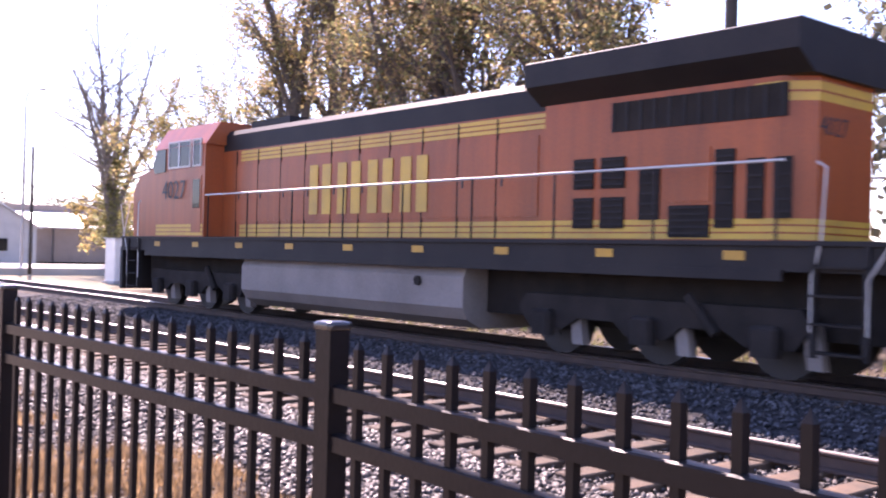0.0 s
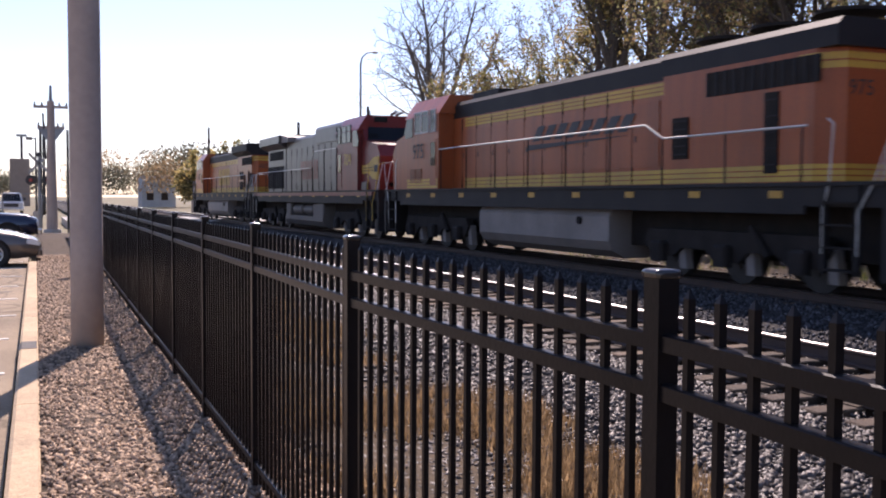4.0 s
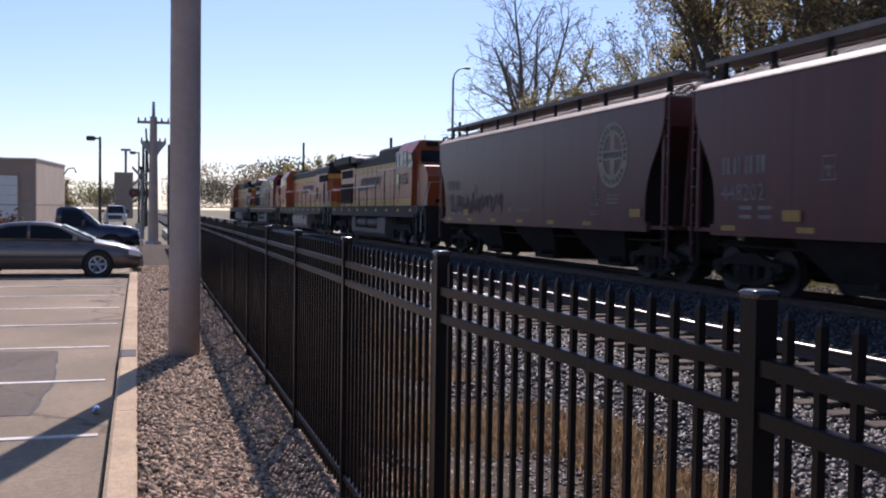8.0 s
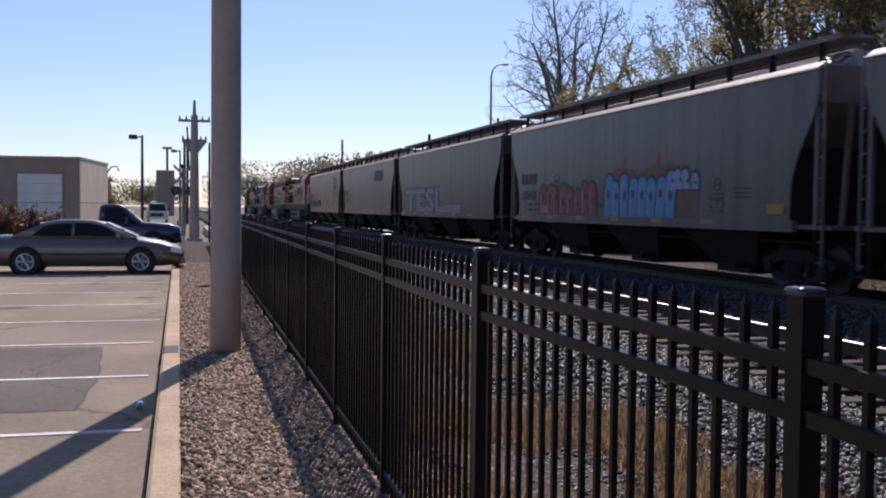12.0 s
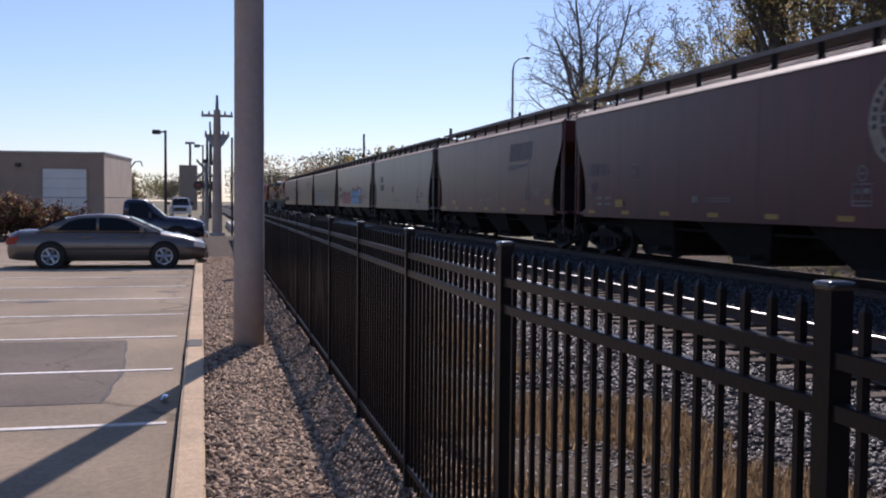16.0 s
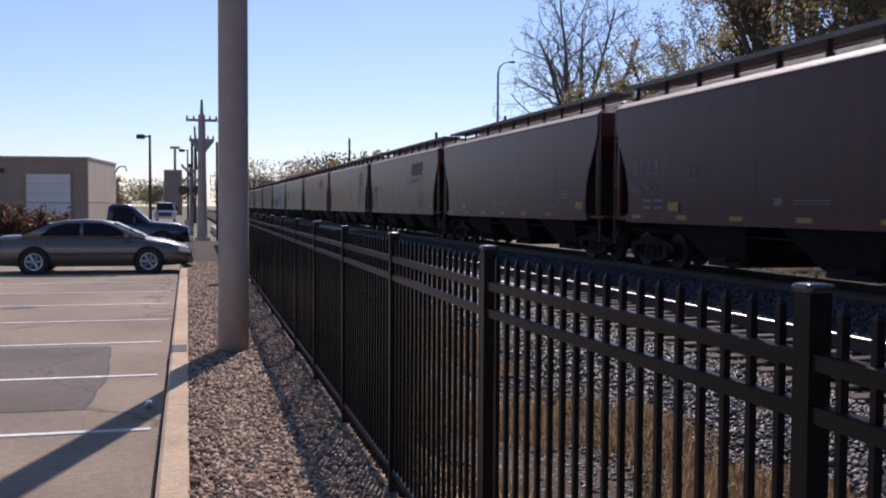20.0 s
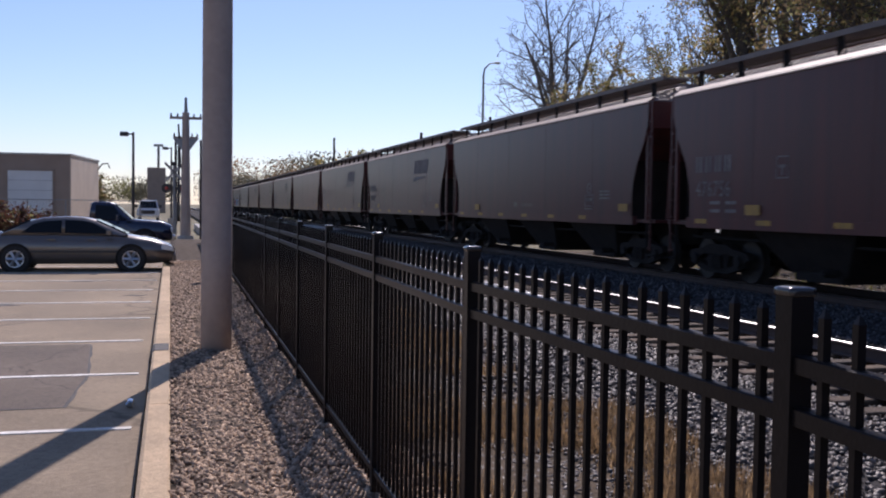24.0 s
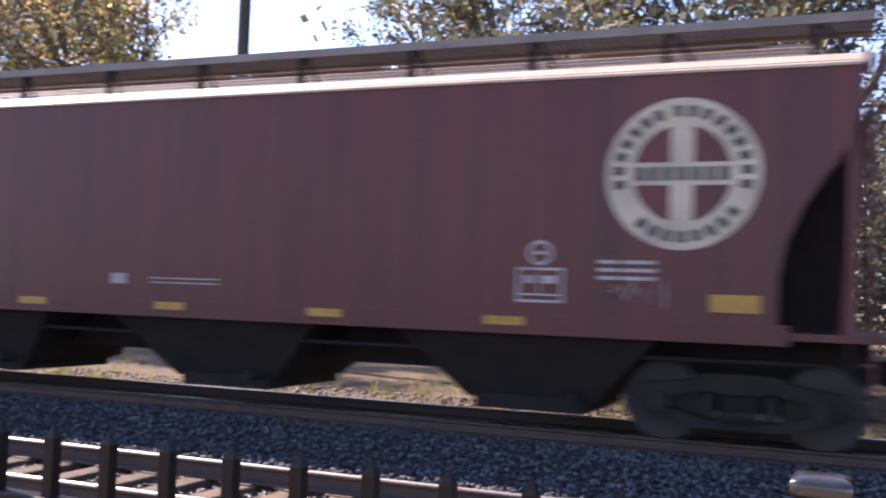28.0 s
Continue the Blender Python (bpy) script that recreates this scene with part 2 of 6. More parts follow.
M = {
    "fence": material("black fence paint", (0.0098, 0.0081, 0.0082), 0.3, 0, (0.0155, 0.0128, 0.0125), 3, 60, 0.6, 0.05, spec=0.12),
    "cap": material("glossy black cap paint", (0.02, 0.0185, 0.018), 0.16, 0, (0.035, 0.032, 0.03), 3, 60, 0.5, 0.02, spec=0.6),
    "asphalt": material("worn lot surface", (0.315, 0.243, 0.162), 0.92, 0, (0.235, 0.185, 0.128), 0.6, 90, 0.9, 0.4, spec=0.3, speckle=0.34, cracks=0.1),
    "tar": material("tar seam", (0.038, 0.033, 0.030), 0.8, 0, (0.07, 0.062, 0.055), 6, 60, 0.8, 0.2),
    "patch": material("lot patch", (0.175, 0.138, 0.105), 0.92, 0, (0.125, 0.10, 0.08), 1.2, 90, 0.8, 0.4, spec=0.3, speckle=0.3, cracks=0.3),
    "line": material("worn white line paint", (0.84, 0.80, 0.73), 0.85, 0, (0.50, 0.44, 0.36), 7, 50, 0.7, 0.1, speckle=0.2),
    "kerb": material("kerb concrete", (0.60, 0.44, 0.275), 0.92, 0, (0.42, 0.32, 0.21), 2.5, 60, 0.8, 0.4, spec=0.3, speckle=0.25),
    "gravel": material("gravel bed", (0.11, 0.08, 0.055), 0.95, 0, (0.05, 0.038, 0.028), 5, 55, 1, 0.8, spec=0.2),
    "stone": material("gravel stone", (0.46, 0.325, 0.215), 0.85, 0, (0.21, 0.15, 0.105), 8, 60, 0.8, 0.2, 0.6, spec=0.3),
    "ballast": material("ballast bed", (0.055, 0.05, 0.048), 0.95, 0, (0.025, 0.023, 0.023), 4, 45, 1, 0.9, spec=0.2),
    "ballast_stone": material("ballast stone", (0.118, 0.098, 0.082), 0.55, 0, (0.044, 0.037, 0.032), 8, 60, 0.8, 0.3, 0.9, spec=0.38),
    # Copy of the ballast stone, darkened for the train's shade between the tracks.
    "shaded_stone": material("shaded main-line ballast", (0.092, 0.09, 0.094), 0.8, 0, (0.038, 0.036, 0.037), 8, 60, 0.8, 0.3, 0.8, spec=0.3),
    "dirt": material("dry dirt", (0.115, 0.082, 0.05), 0.95, 0, (0.06, 0.045, 0.028), 2.2, 30, 0.9, 0.7, spec=0.2, speckle=0.4),
    "meadow": material("dull autumn grass ground", (0.14, 0.125, 0.06), 0.95, 0, (0.20, 0.16, 0.09), 0.05, 3, 0.9, 0.4),
    "dry_grass": material("dry grass", (0.35, 0.23, 0.115), 0.8, 0, (0.17, 0.115, 0.06), 4, 30, 0.9, 0, 0.6, through_light=0.5),
    "green_grass": material("green grass", (0.12, 0.16, 0.04), 0.8, 0, (0.30, 0.26, 0.08), 3, 30, 0.8, 0, 0.35, through_light=0.5),
    "tie": material("weathered tie wood", (0.125, 0.078, 0.044), 0.9, 0, (0.043, 0.031, 0.021), 3, 45, 0.9, 0.6, 0.5),
    "rail_side": material("rusty rail side", (0.085, 0.05, 0.036), 0.7, 0.1, (0.045, 0.03, 0.025), 5, 60, 0.8, 0.2),
    "rail_top": material("polished rail head", (0.90, 0.88, 0.85), 0.34, 1.0, (0.75, 0.73, 0.71), 8, 90, 0.4, 0.02),
    "pole": material("weathered grey-tan pole wood", (0.44, 0.355, 0.30), 0.9, 0, (0.34, 0.27, 0.23), 1.5, 12, 0.8, 0.12, spec=0.2),
    "dark_pole": material("dark pole wood", (0.07, 0.06, 0.05), 0.9, 0, (0.04, 0.035, 0.03), 2, 30, 0.8, 0.4),
    "steel": material("galvanised steel", (0.30, 0.30, 0.30), 0.5, 0.6, (0.2, 0.2, 0.2), 3, 40, 0.6, 0.1),
    "dark_steel": material("dark painted steel", (0.035, 0.033, 0.032), 0.5, 0.2, (0.06, 0.05, 0.045), 3, 40, 0.6, 0.1),
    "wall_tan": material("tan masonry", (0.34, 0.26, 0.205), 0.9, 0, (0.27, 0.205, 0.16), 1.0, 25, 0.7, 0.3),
    # Paler than the tan masonry: sun on the end wall is in this colour.
    "wall_sunlit": material("sunlit tone of the end wall", (0.72, 0.58, 0.44), 0.85, 0, (0.60, 0.48, 0.36), 0.8, 25, 0.7, 0.2),
    "white_door": material("white door paint", (0.72, 0.72, 0.70), 0.5, 0, (0.58, 0.58, 0.56), 1, 30, 0.6, 0.1),
    "white_wall": material("grey-white siding", (0.46, 0.455, 0.44), 0.7, 0, (0.34, 0.33, 0.32), 1, 30, 0.7, 0.15),
    "roof_light": material("pale metal roof", (0.62, 0.62, 0.60), 0.45, 0.2, (0.45, 0.44, 0.43), 0.7, 20, 0.7, 0.1),
    "concrete": material("pale concrete", (0.48, 0.45, 0.41), 0.9, 0, (0.34, 0.32, 0.29), 0.8, 40, 0.8, 0.3),
    "bark": material("bark", (0.15, 0.118, 0.09), 0.95, 0, (0.08, 0.065, 0.052), 4, 25, 0.9, 0.6),
    "bark_grey": material("grey bark", (0.19, 0.165, 0.14), 0.95, 0, (0.11, 0.095, 0.08), 4, 25, 0.9, 0.6),
    "leaf_green": material("olive leaves", (0.235, 0.225, 0.092), 0.5, 0, (0.13, 0.13, 0.056), 1.5, 8, 0.8, 0, 0.5, through_light=0.7),
    "leaf_gold": material("golden leaves", (0.50, 0.385, 0.15), 0.5, 0, (0.32, 0.25, 0.10), 1.5, 8, 0.8, 0, 0.45, through_light=0.7),
    "leaf_brown": material("brown leaves", (0.31, 0.215, 0.115), 0.55, 0, (0.19, 0.135, 0.075), 1.5, 8, 0.8, 0, 0.4, through_light=0.7),
    # Haze over far trees and shade in the undergrowth are in this grey-green.
    "leaf_hazy": material("hazed grey-green leaves", (0.125, 0.118, 0.075), 0.7, 0, (0.085, 0.085, 0.055), 0.3, 4, 0.8, 0, 0.35, through_light=0.35),
    "leaf_rust": material("rusty shrub leaves", (0.16, 0.065, 0.04), 0.65, 0, (0.09, 0.05, 0.03), 3, 12, 0.8, 0, 0.4, through_light=0.5),
    "glass": material("dark glazing", (0.010, 0.012, 0.014), 0.06, 0, (0.016, 0.019, 0.021), 1, 10, 0.5, 0, 0, 0.0, spec=0.2),
    "tyre": material("tyre rubber", (0.02, 0.02, 0.02), 0.85, 0, (0.035, 0.032, 0.03), 4, 60, 0.6, 0.2),
    "wheel_rim": material("alloy rim", (0.5, 0.5, 0.5), 0.35, 0.8, (0.35, 0.35, 0.35), 4, 40, 0.5, 0.05),
    "car_grey": material("brown-grey car paint", (0.15, 0.125, 0.105), 0.3, 0.35, (0.12, 0.10, 0.086), 2, 60, 0.5, 0, 0, 0.8),
    "car_navy": material("navy car paint", (0.014, 0.018, 0.04), 0.25, 0.2, (0.018, 0.022, 0.045), 2, 60, 0.5, 0, 0, 0.8),
    "car_white": material("white car paint", (0.75, 0.75, 0.74), 0.3, 0, (0.6, 0.6, 0.6), 2, 60, 0.5, 0, 0, 0.5),
    "chrome": material("chrome", (0.6, 0.6, 0.6), 0.15, 1.0, (0.5, 0.5, 0.5), 3, 40, 0.3, 0),
    "red_lens": material("red lamp lens", (0.30, 0.015, 0.012), 0.2, 0, (0.2, 0.01, 0.01), 3, 40, 0.4, 0),
    "lamp_lens": material("clear lamp lens", (0.75, 0.75, 0.72), 0.12, 0, (0.6, 0.6, 0.58), 3, 40, 0.4, 0),
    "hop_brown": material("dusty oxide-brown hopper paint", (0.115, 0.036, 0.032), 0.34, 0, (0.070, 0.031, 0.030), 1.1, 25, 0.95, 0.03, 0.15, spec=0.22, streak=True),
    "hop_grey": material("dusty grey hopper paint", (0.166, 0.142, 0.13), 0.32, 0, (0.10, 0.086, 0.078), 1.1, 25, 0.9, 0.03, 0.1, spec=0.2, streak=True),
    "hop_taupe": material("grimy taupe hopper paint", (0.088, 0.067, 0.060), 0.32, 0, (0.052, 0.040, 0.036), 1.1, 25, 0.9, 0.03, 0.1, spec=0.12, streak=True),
    # Roof tone of the brown cars, paler than their sides.
    "hop_roof": material("pale roof paint", (0.27, 0.205, 0.165), 0.6, 0, (0.19, 0.14, 0.115), 0.9, 25, 0.8, 0.1, 0.1),
    # Sun on the sloping eave lip is put into this pale colour.
    "eave_sunlit": material("eave paint with sunlight in it", (0.42, 0.325, 0.25), 0.6, 0, (0.28, 0.215, 0.165), 1.5, 30, 0.9, 0.08, 0.1),
    "grate": material("running board steel", (0.235, 0.205, 0.18), 0.7, 0.25, (0.135, 0.117, 0.104), 2, 30, 0.8, 0.2),
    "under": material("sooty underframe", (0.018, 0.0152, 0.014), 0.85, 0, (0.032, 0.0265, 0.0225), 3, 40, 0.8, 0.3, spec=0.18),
    "truck": material("dusty truck casting", (0.034, 0.028, 0.025), 0.85, 0, (0.016, 0.014, 0.0125), 2.2, 40, 0.9, 0.3, spec=0.18),
    "tread": material("grimy wheel steel", (0.040, 0.034, 0.031), 0.6, 0.3, (0.025, 0.022, 0.02), 3, 40, 0.6, 0.1),
    "orange": material("dusty orange locomotive paint", (0.36, 0.088, 0.025), 0.34, 0, (0.21, 0.06, 0.025), 1.0, 25, 0.9, 0.03, 0.06, spec=0.28, streak=True),
    "loco_black": material("sooty black locomotive paint", (0.016, 0.0145, 0.0155), 0.6, 0, (0.03, 0.026, 0.024), 1.2, 30, 0.8, 0.06, spec=0.2),
    "yellow": material("locomotive stripe yellow", (0.60, 0.36, 0.04), 0.5, 0, (0.38, 0.24, 0.05), 1.5, 30, 0.8, 0.05),
    "cream": material("faded cream marking", (0.50, 0.43, 0.31), 0.6, 0, (0.30, 0.25, 0.185), 2, 30, 0.9, 0.03),
    "white_mark": material("faded white marking", (0.40, 0.38, 0.36), 0.6, 0, (0.20, 0.18, 0.17), 3, 30, 0.9, 0.03),
    "cream_old": material("grimy cream marking", (0.36, 0.30, 0.21), 0.7, 0, (0.20, 0.155, 0.115), 3, 30, 0.9, 0.03),
    "white_old": material("grimy white marking", (0.27, 0.24, 0.22), 0.7, 0, (0.12, 0.10, 0.095), 3, 30, 0.9, 0.03, spec=0.3),
    "dark_mark": material("dark stencil marking", (0.035, 0.032, 0.035), 0.6, 0, (0.06, 0.055, 0.05), 3, 30, 0.6, 0.03),
    "silver": material("dull silver locomotive paint", (0.13, 0.12, 0.113), 0.36, 0.1, (0.072, 0.064, 0.06), 1.0, 25, 0.95, 0.03, spec=0.28, streak=True),
    "warm_red": material("faded red locomotive paint", (0.19, 0.028, 0.024), 0.36, 0, (0.115, 0.025, 0.022), 1.0, 25, 0.9, 0.04, spec=0.28, streak=True),
    "tank_grey": material("dusty fuel tank", (0.23, 0.20, 0.18), 0.6, 0, (0.14, 0.12, 0.105), 1.0, 25, 0.8, 0.1),
    "tank_dull": material("grimy fuel tank", (0.12, 0.104, 0.092), 0.6, 0, (0.07, 0.06, 0.052), 1.0, 25, 0.8, 0.1),
    "handrail": material("pale worn handrail", (0.52, 0.50, 0.47), 0.45, 0.2, (0.35, 0.32, 0.30), 4, 40, 0.6, 0.05),
    "reflector": material("yellow reflective strip", (0.50, 0.27, 0.025), 0.5, 0, (0.36, 0.19, 0.03), 4, 40, 0.8, 0),
    "reflector_old": material("grimy yellow reflective strip", (0.42, 0.23, 0.026), 0.5, 0, (0.26, 0.145, 0.03), 5, 40, 0.9, 0),
    "paint_red": material("red spray paint", (0.26, 0.04, 0.035), 0.55, 0, (0.18, 0.035, 0.03), 3, 30, 0.6, 0),
    "paint_blue": material("blue spray paint", (0.08, 0.25, 0.42), 0.55, 0, (0.05, 0.16, 0.32), 3, 30, 0.6, 0),
    "paint_rust": material("rust-red spray paint", (0.17, 0.07, 0.04), 0.55, 0, (0.10, 0.05, 0.035), 3, 30, 0.8, 0),
    "paint_pale": material("pale violet spray paint", (0.26, 0.30, 0.46), 0.55, 0, (0.2, 0.24, 0.4), 3, 30, 0.6, 0),
    "paint_white": material("silver spray paint", (0.25, 0.245, 0.265), 0.55, 0, (0.16, 0.158, 0.18), 3, 30, 0.8, 0),
    "insulator": material("glazed insulator", (0.10, 0.06, 0.045), 0.25, 0, (0.07, 0.045, 0.035), 3, 30, 0.5, 0),
}


# ---- mesh helpers ----
class Shape:
    """Vertices and faces of one part, gathered piece by piece."""

    def __init__(self):
        self.v, self.f = [], []

    def add(self, verts, faces):
        n = len(self.v)
        self.v += [tuple(p) for p in verts]
        self.f += [tuple(i + n for i in f) for f in faces]
        return self

    def box(self, x0, x1, y0, y1, z0, z1):
        return self.add([(x, y, z) for z in (z0, z1) for y in (y0, y1) for x in (x0, x1)],
                        [(0, 2, 3, 1), (4, 5, 7, 6), (0, 1, 5, 4), (2, 6, 7, 3), (0, 4, 6, 2), (1, 3, 7, 5)])

    def bevel_box(self, x0, x1, y0, y1, z0, z1, b):
        """A box with its upright and top edges cut off by b."""
        ring = lambda d, z: [(x0 + b, y0 + d, z), (x1 - b, y0 + d, z), (x1 - d, y0 + b, z), (x1 - d, y1 - b, z), (x1 - b, y1 - d, z), (x0 + b, y1 - d, z), (x0 + d, y1 - b, z), (x0 + d, y0 + b, z)]
        v = ring(0, z0) + ring(0, z1 - b) + [(min(max(x, x0 + b), x1 - b), min(max(y, y0 + b), y1 - b), z1) for x, y, _ in ring(0, 0)]
        f = [tuple(range(7, -1, -1)), tuple(range(16, 24))]
        for k in range(2):
            f += [(8 * k + i, 8 * k + (i + 1) % 8, 8 * k + 8 + (i + 1) % 8, 8 * k + 8 + i) for i in range(8)]
        return self.add(v, f)

    def prism(self, outline, axis, a, b):
        """A polygon, counter-clockwise in the other two axes (in order), drawn out along an axis from a to b."""
        put = {"x": lambda p, q, s: (s, p, q), "y": lambda p, q, s: (p, s, q), "z": lambda p, q, s: (p, q, s)}[axis]
        n = len(outline)
        v = [put(p, q, a) for p, q in outline] + [put(p, q, b) for p, q in outline]
        return self.add(v, [tuple(range(n - 1, -1, -1)), tuple(range(n, 2 * n))] + [(i, (i + 1) % n, n + (i + 1) % n, n + i) for i in range(n)])

    def cyl(self, axis, cx, cy, r, a, b, n=12, r2=None):
        r2 = r if r2 is None else r2
        put = {"x": lambda p, q, s: (s, p, q), "y": lambda p, q, s: (p, s, q), "z": lambda p, q, s: (p, q, s)}[axis]
        c = [(math.cos(2 * math.pi * i / n), math.sin(2 * math.pi * i / n)) for i in range(n)]
        v = [put(cx + r * p, cy + r * q, a) for p, q in c] + [put(cx + r2 * p, cy + r2 * q, b) for p, q in c]
        return self.add(v, [tuple(range(n - 1, -1, -1)), tuple(range(n, 2 * n))] + [(i, (i + 1) % n, n + (i + 1) % n, n + i) for i in range(n)])

    def tube(self, pts, radii, n=5):
        pts = [Vector(p) for p in pts]
        if not hasattr(radii, "__len__"):
            radii = [radii] * len(pts)
        base = len(self.v)
        for i, p in enumerate(pts):
            d = (pts[min(i + 1, len(pts) - 1)] - pts[max(i - 1, 0)]).normalized()
            side = d.cross(Vector((0.31, 0.87, 0.38))).normalized()
            up = d.cross(side)
            self.v += [tuple(p + radii[i] * (math.cos(2 * math.pi * k / n) * side + math.sin(2 * math.pi * k / n) * up)) for k in range(n)]
        for i in range(len(pts) - 1):
            a, b = base + i * n, base + (i + 1) * n
            self.f += [(a + k, a + (k + 1) % n, b + (k + 1) % n, b + k) for k in range(n)]
        self.f += [tuple(base + k for k in range(n - 1, -1, -1)), tuple(base + (len(pts) - 1) * n + k for k in range(n))]
        return self

    def rings(self, rings, caps=True):
        """Closed rings of equal count, joined one to the next."""
        n = len(rings[0])
        f = []
        for i in range(len(rings) - 1):
            f += [(i * n + k, i * n + (k + 1) % n, (i + 1) * n + (k + 1) % n, (i + 1) * n + k) for k in range(n)]
        if caps:
            f += [tuple(range(n - 1, -1, -1)), tuple((len(rings) - 1) * n + k for k in range(n))]
        return self.add([p for r in rings for p in r], f)

    def mesh(self, name, mat, smooth=False):
        me = bpy.data.meshes.new(name)
        me.from_pydata(self.v, [], self.f)
        bm = bmesh.new()
        bm.from_mesh(me)
        bmesh.ops.recalc_face_normals(bm, faces=bm.faces)
        bm.to_mesh(me)
        bm.free()
        me.materials.append(M[mat] if isinstance(mat, str) else mat)
        if smooth:
            me.polygons.foreach_set("use_smooth", [True] * len(me.polygons))
        return me


def part(name, shape, mat, parent=None, label="", smooth=False, at=None):
    """One mesh object under a thing or a part."""
    ob = new(name, shape if isinstance(shape, bpy.types.Mesh) else shape.mesh(name, mat, smooth))
    ob.parent = parent
    if at is not None:
        ob.matrix_basis = at
    return tagged(ob, label)


def thing(name, label, category, group="", kind="", at=None):
    ob = new(name)
    ob.empty_display_size = 0.2
    if at is not None:
        ob.matrix_basis = at
    return tagged(ob, label, category, group, kind)


def numpy_mesh(name, verts, faces, mat):
    """A mesh from arrays of vertices and equal-sided faces."""
    me = bpy.data.meshes.new(name)
    verts, faces = np.asarray(verts, np.float32), np.asarray(faces, np.int32)
    k = faces.shape[1]
    me.vertices.add(len(verts))
    me.vertices.foreach_set("co", verts.ravel())
    me.loops.add(faces.size)
    me.loops.foreach_set("vertex_index", faces.ravel())
    me.polygons.add(len(faces))
    me.polygons.foreach_set("loop_start", np.arange(0, faces.size, k, dtype=np.int32))
    me.update(calc_edges=True)
    me.validate()
    me.materials.append(M[mat])
    return me


SIDE = Matrix(((0, 0, -1, 0), (-1, 0, 0, 0), (0, 1, 0, 0), (0, 0, 0, 1)))


def lettering(name, text, size, mat, parent, x, y, z, label=""):
    """Characters on a side that faces -x, starting at y and reading towards -y, with their foot at z."""
    cu = bpy.data.curves.new(name, "FONT")
    cu.body, cu.size, cu.extrude, cu.resolution_u = text, size, 0.002, 2
    tmp = new("letters_source", cu)
    me = bpy.data.meshes.new_from_object(tmp.evaluated_get(bpy.context.evaluated_depsgraph_get()))
    bpy.data.objects.remove(tmp)
    me.materials.clear()
    me.materials.append(M[mat])
    return part(name, me, mat, parent, label, at=Matrix.Translation((x, y, z)) @ SIDE)


def slab(s, x, y0, y1, z0, z1, lean=0.0, t=0.004):
    """A thin painted bar on a side that faces -x, its top shifted by lean towards -y."""
    return s.add([(x, y0, z0), (x, y1, z0), (x, y1 - lean, z1), (x, y0 - lean, z1), (x - t, y0, z0), (x - t, y1, z0), (x - t, y1 - lean, z1), (x - t, y0 - lean, z1)],
                 [(0, 1, 2, 3), (7, 6, 5, 4), (0, 4, 5, 1), (1, 5, 6, 2), (2, 6, 7, 3), (3, 7, 4, 0)])

# ---- ground ----
def strip(name, profile, y0, y1, mat, label, kind="structure", step=4.0):
    """A sheet with a cross-section (x, z) drawn out along y, gently uneven."""
    ys = np.arange(y0, y1 + step / 2, step)
    v = [(x, y, z + (0.012 * noise.noise((x * 1.3, y * 0.7, 0)) if abs(z) < 0.5 and 0 < i < len(profile) - 1 else 0)) for y in ys for i, (x, z) in enumerate(profile)]
    n = len(profile)
    f = [(j * n + i, j * n + i + 1, (j + 1) * n + i + 1, (j + 1) * n + i) for j in range(len(ys) - 1) for i in range(n - 1)]
    return tagged(part(name, numpy_mesh(name, v, f, mat), mat), label, name.split("_")[0], kind=kind)


ground = part("ground", Shape().box(-2500, 2500, -2500, 2500, -1.2, -0.5), "meadow")
tagged(ground, "dull autumn grassland stretching to the horizon", "ground", kind="structure")
lot = part("parking_lot", Shape().box(-45, -0.54, -40, 62, -0.6, -0.12), "asphalt")
tagged(lot, "worn pale grey parking lot surface", "pavement", kind="structure")
far_side = part("dirt_yard", Shape().box(14.2, 60, -60, 44, -0.8, -0.32), "dirt")
tagged(far_side, "dry dirt and leaf litter beyond the tracks", "ground", kind="structure")
strip("gravel_strip", [(-0.33, -0.3), (-0.325, 0.0), (0.0, 0.012), (0.5, 0.0), (0.85, 0.0), (1.15, -0.01), (1.3, -0.06)], -12, 48, "gravel", "tan crushed-gravel strip between kerb and fence", step=1.0)
strip("dirt_verge", [(1.2, -0.08), (1.5, -0.02), (2.2, -0.03), (3.2, -0.07), (3.6, -0.14)], -14, 48, "dirt", "dry brown verge behind the fence", step=1.0)
strip("ballast_bed", [(2.9, -0.2), (3.2, -0.08), (4.2, -0.09), (5.2, -0.12), (5.7, -0.19), (7.0, -0.20), (8.35, -0.20), (8.8, -0.25), (9.6, -0.22), (10.3, -0.12), (10.8, -0.05), (12.3, -0.05), (13.8, -0.06), (14.6, -0.33)], -441, 420, "ballast", "grey crushed-stone ballast under the tracks", step=3.0)
road = part("road", Shape().box(1.6, 90, 70.0, 86.0, -0.7, -0.01), "concrete")
tagged(road, "pale sunlit road crossing the tracks", "road", kind="structure")

# lot markings
patch = part("lot_patch", Shape().prism([(-6.5, 9.50), (-1.22, 9.44), (-1.15, 11.1), (-1.28, 13.4), (-6.5, 13.52)], "z", -0.13, -0.116), "patch")
wob = lambda k: 0.018 * math.sin(7.3 * k) + 0.012 * math.sin(17.1 * k)
edge = [(-6.5 + 0.212 * k, 9.475 - 0.0025 * k + wob(k) * 0.5) for k in range(25)] + [(-1.19 + 0.008 * k + wob(k) * 0.5, 9.42 + 0.2 * k) for k in range(9)] + [(-1.13 - 0.012 * k + wob(k) * 0.5, 11.2 + 0.21 * k) for k in range(11)] + [(-1.28 - 0.209 * k, 13.43 + 0.005 * k + wob(k + 3) * 0.5) for k in range(26)]
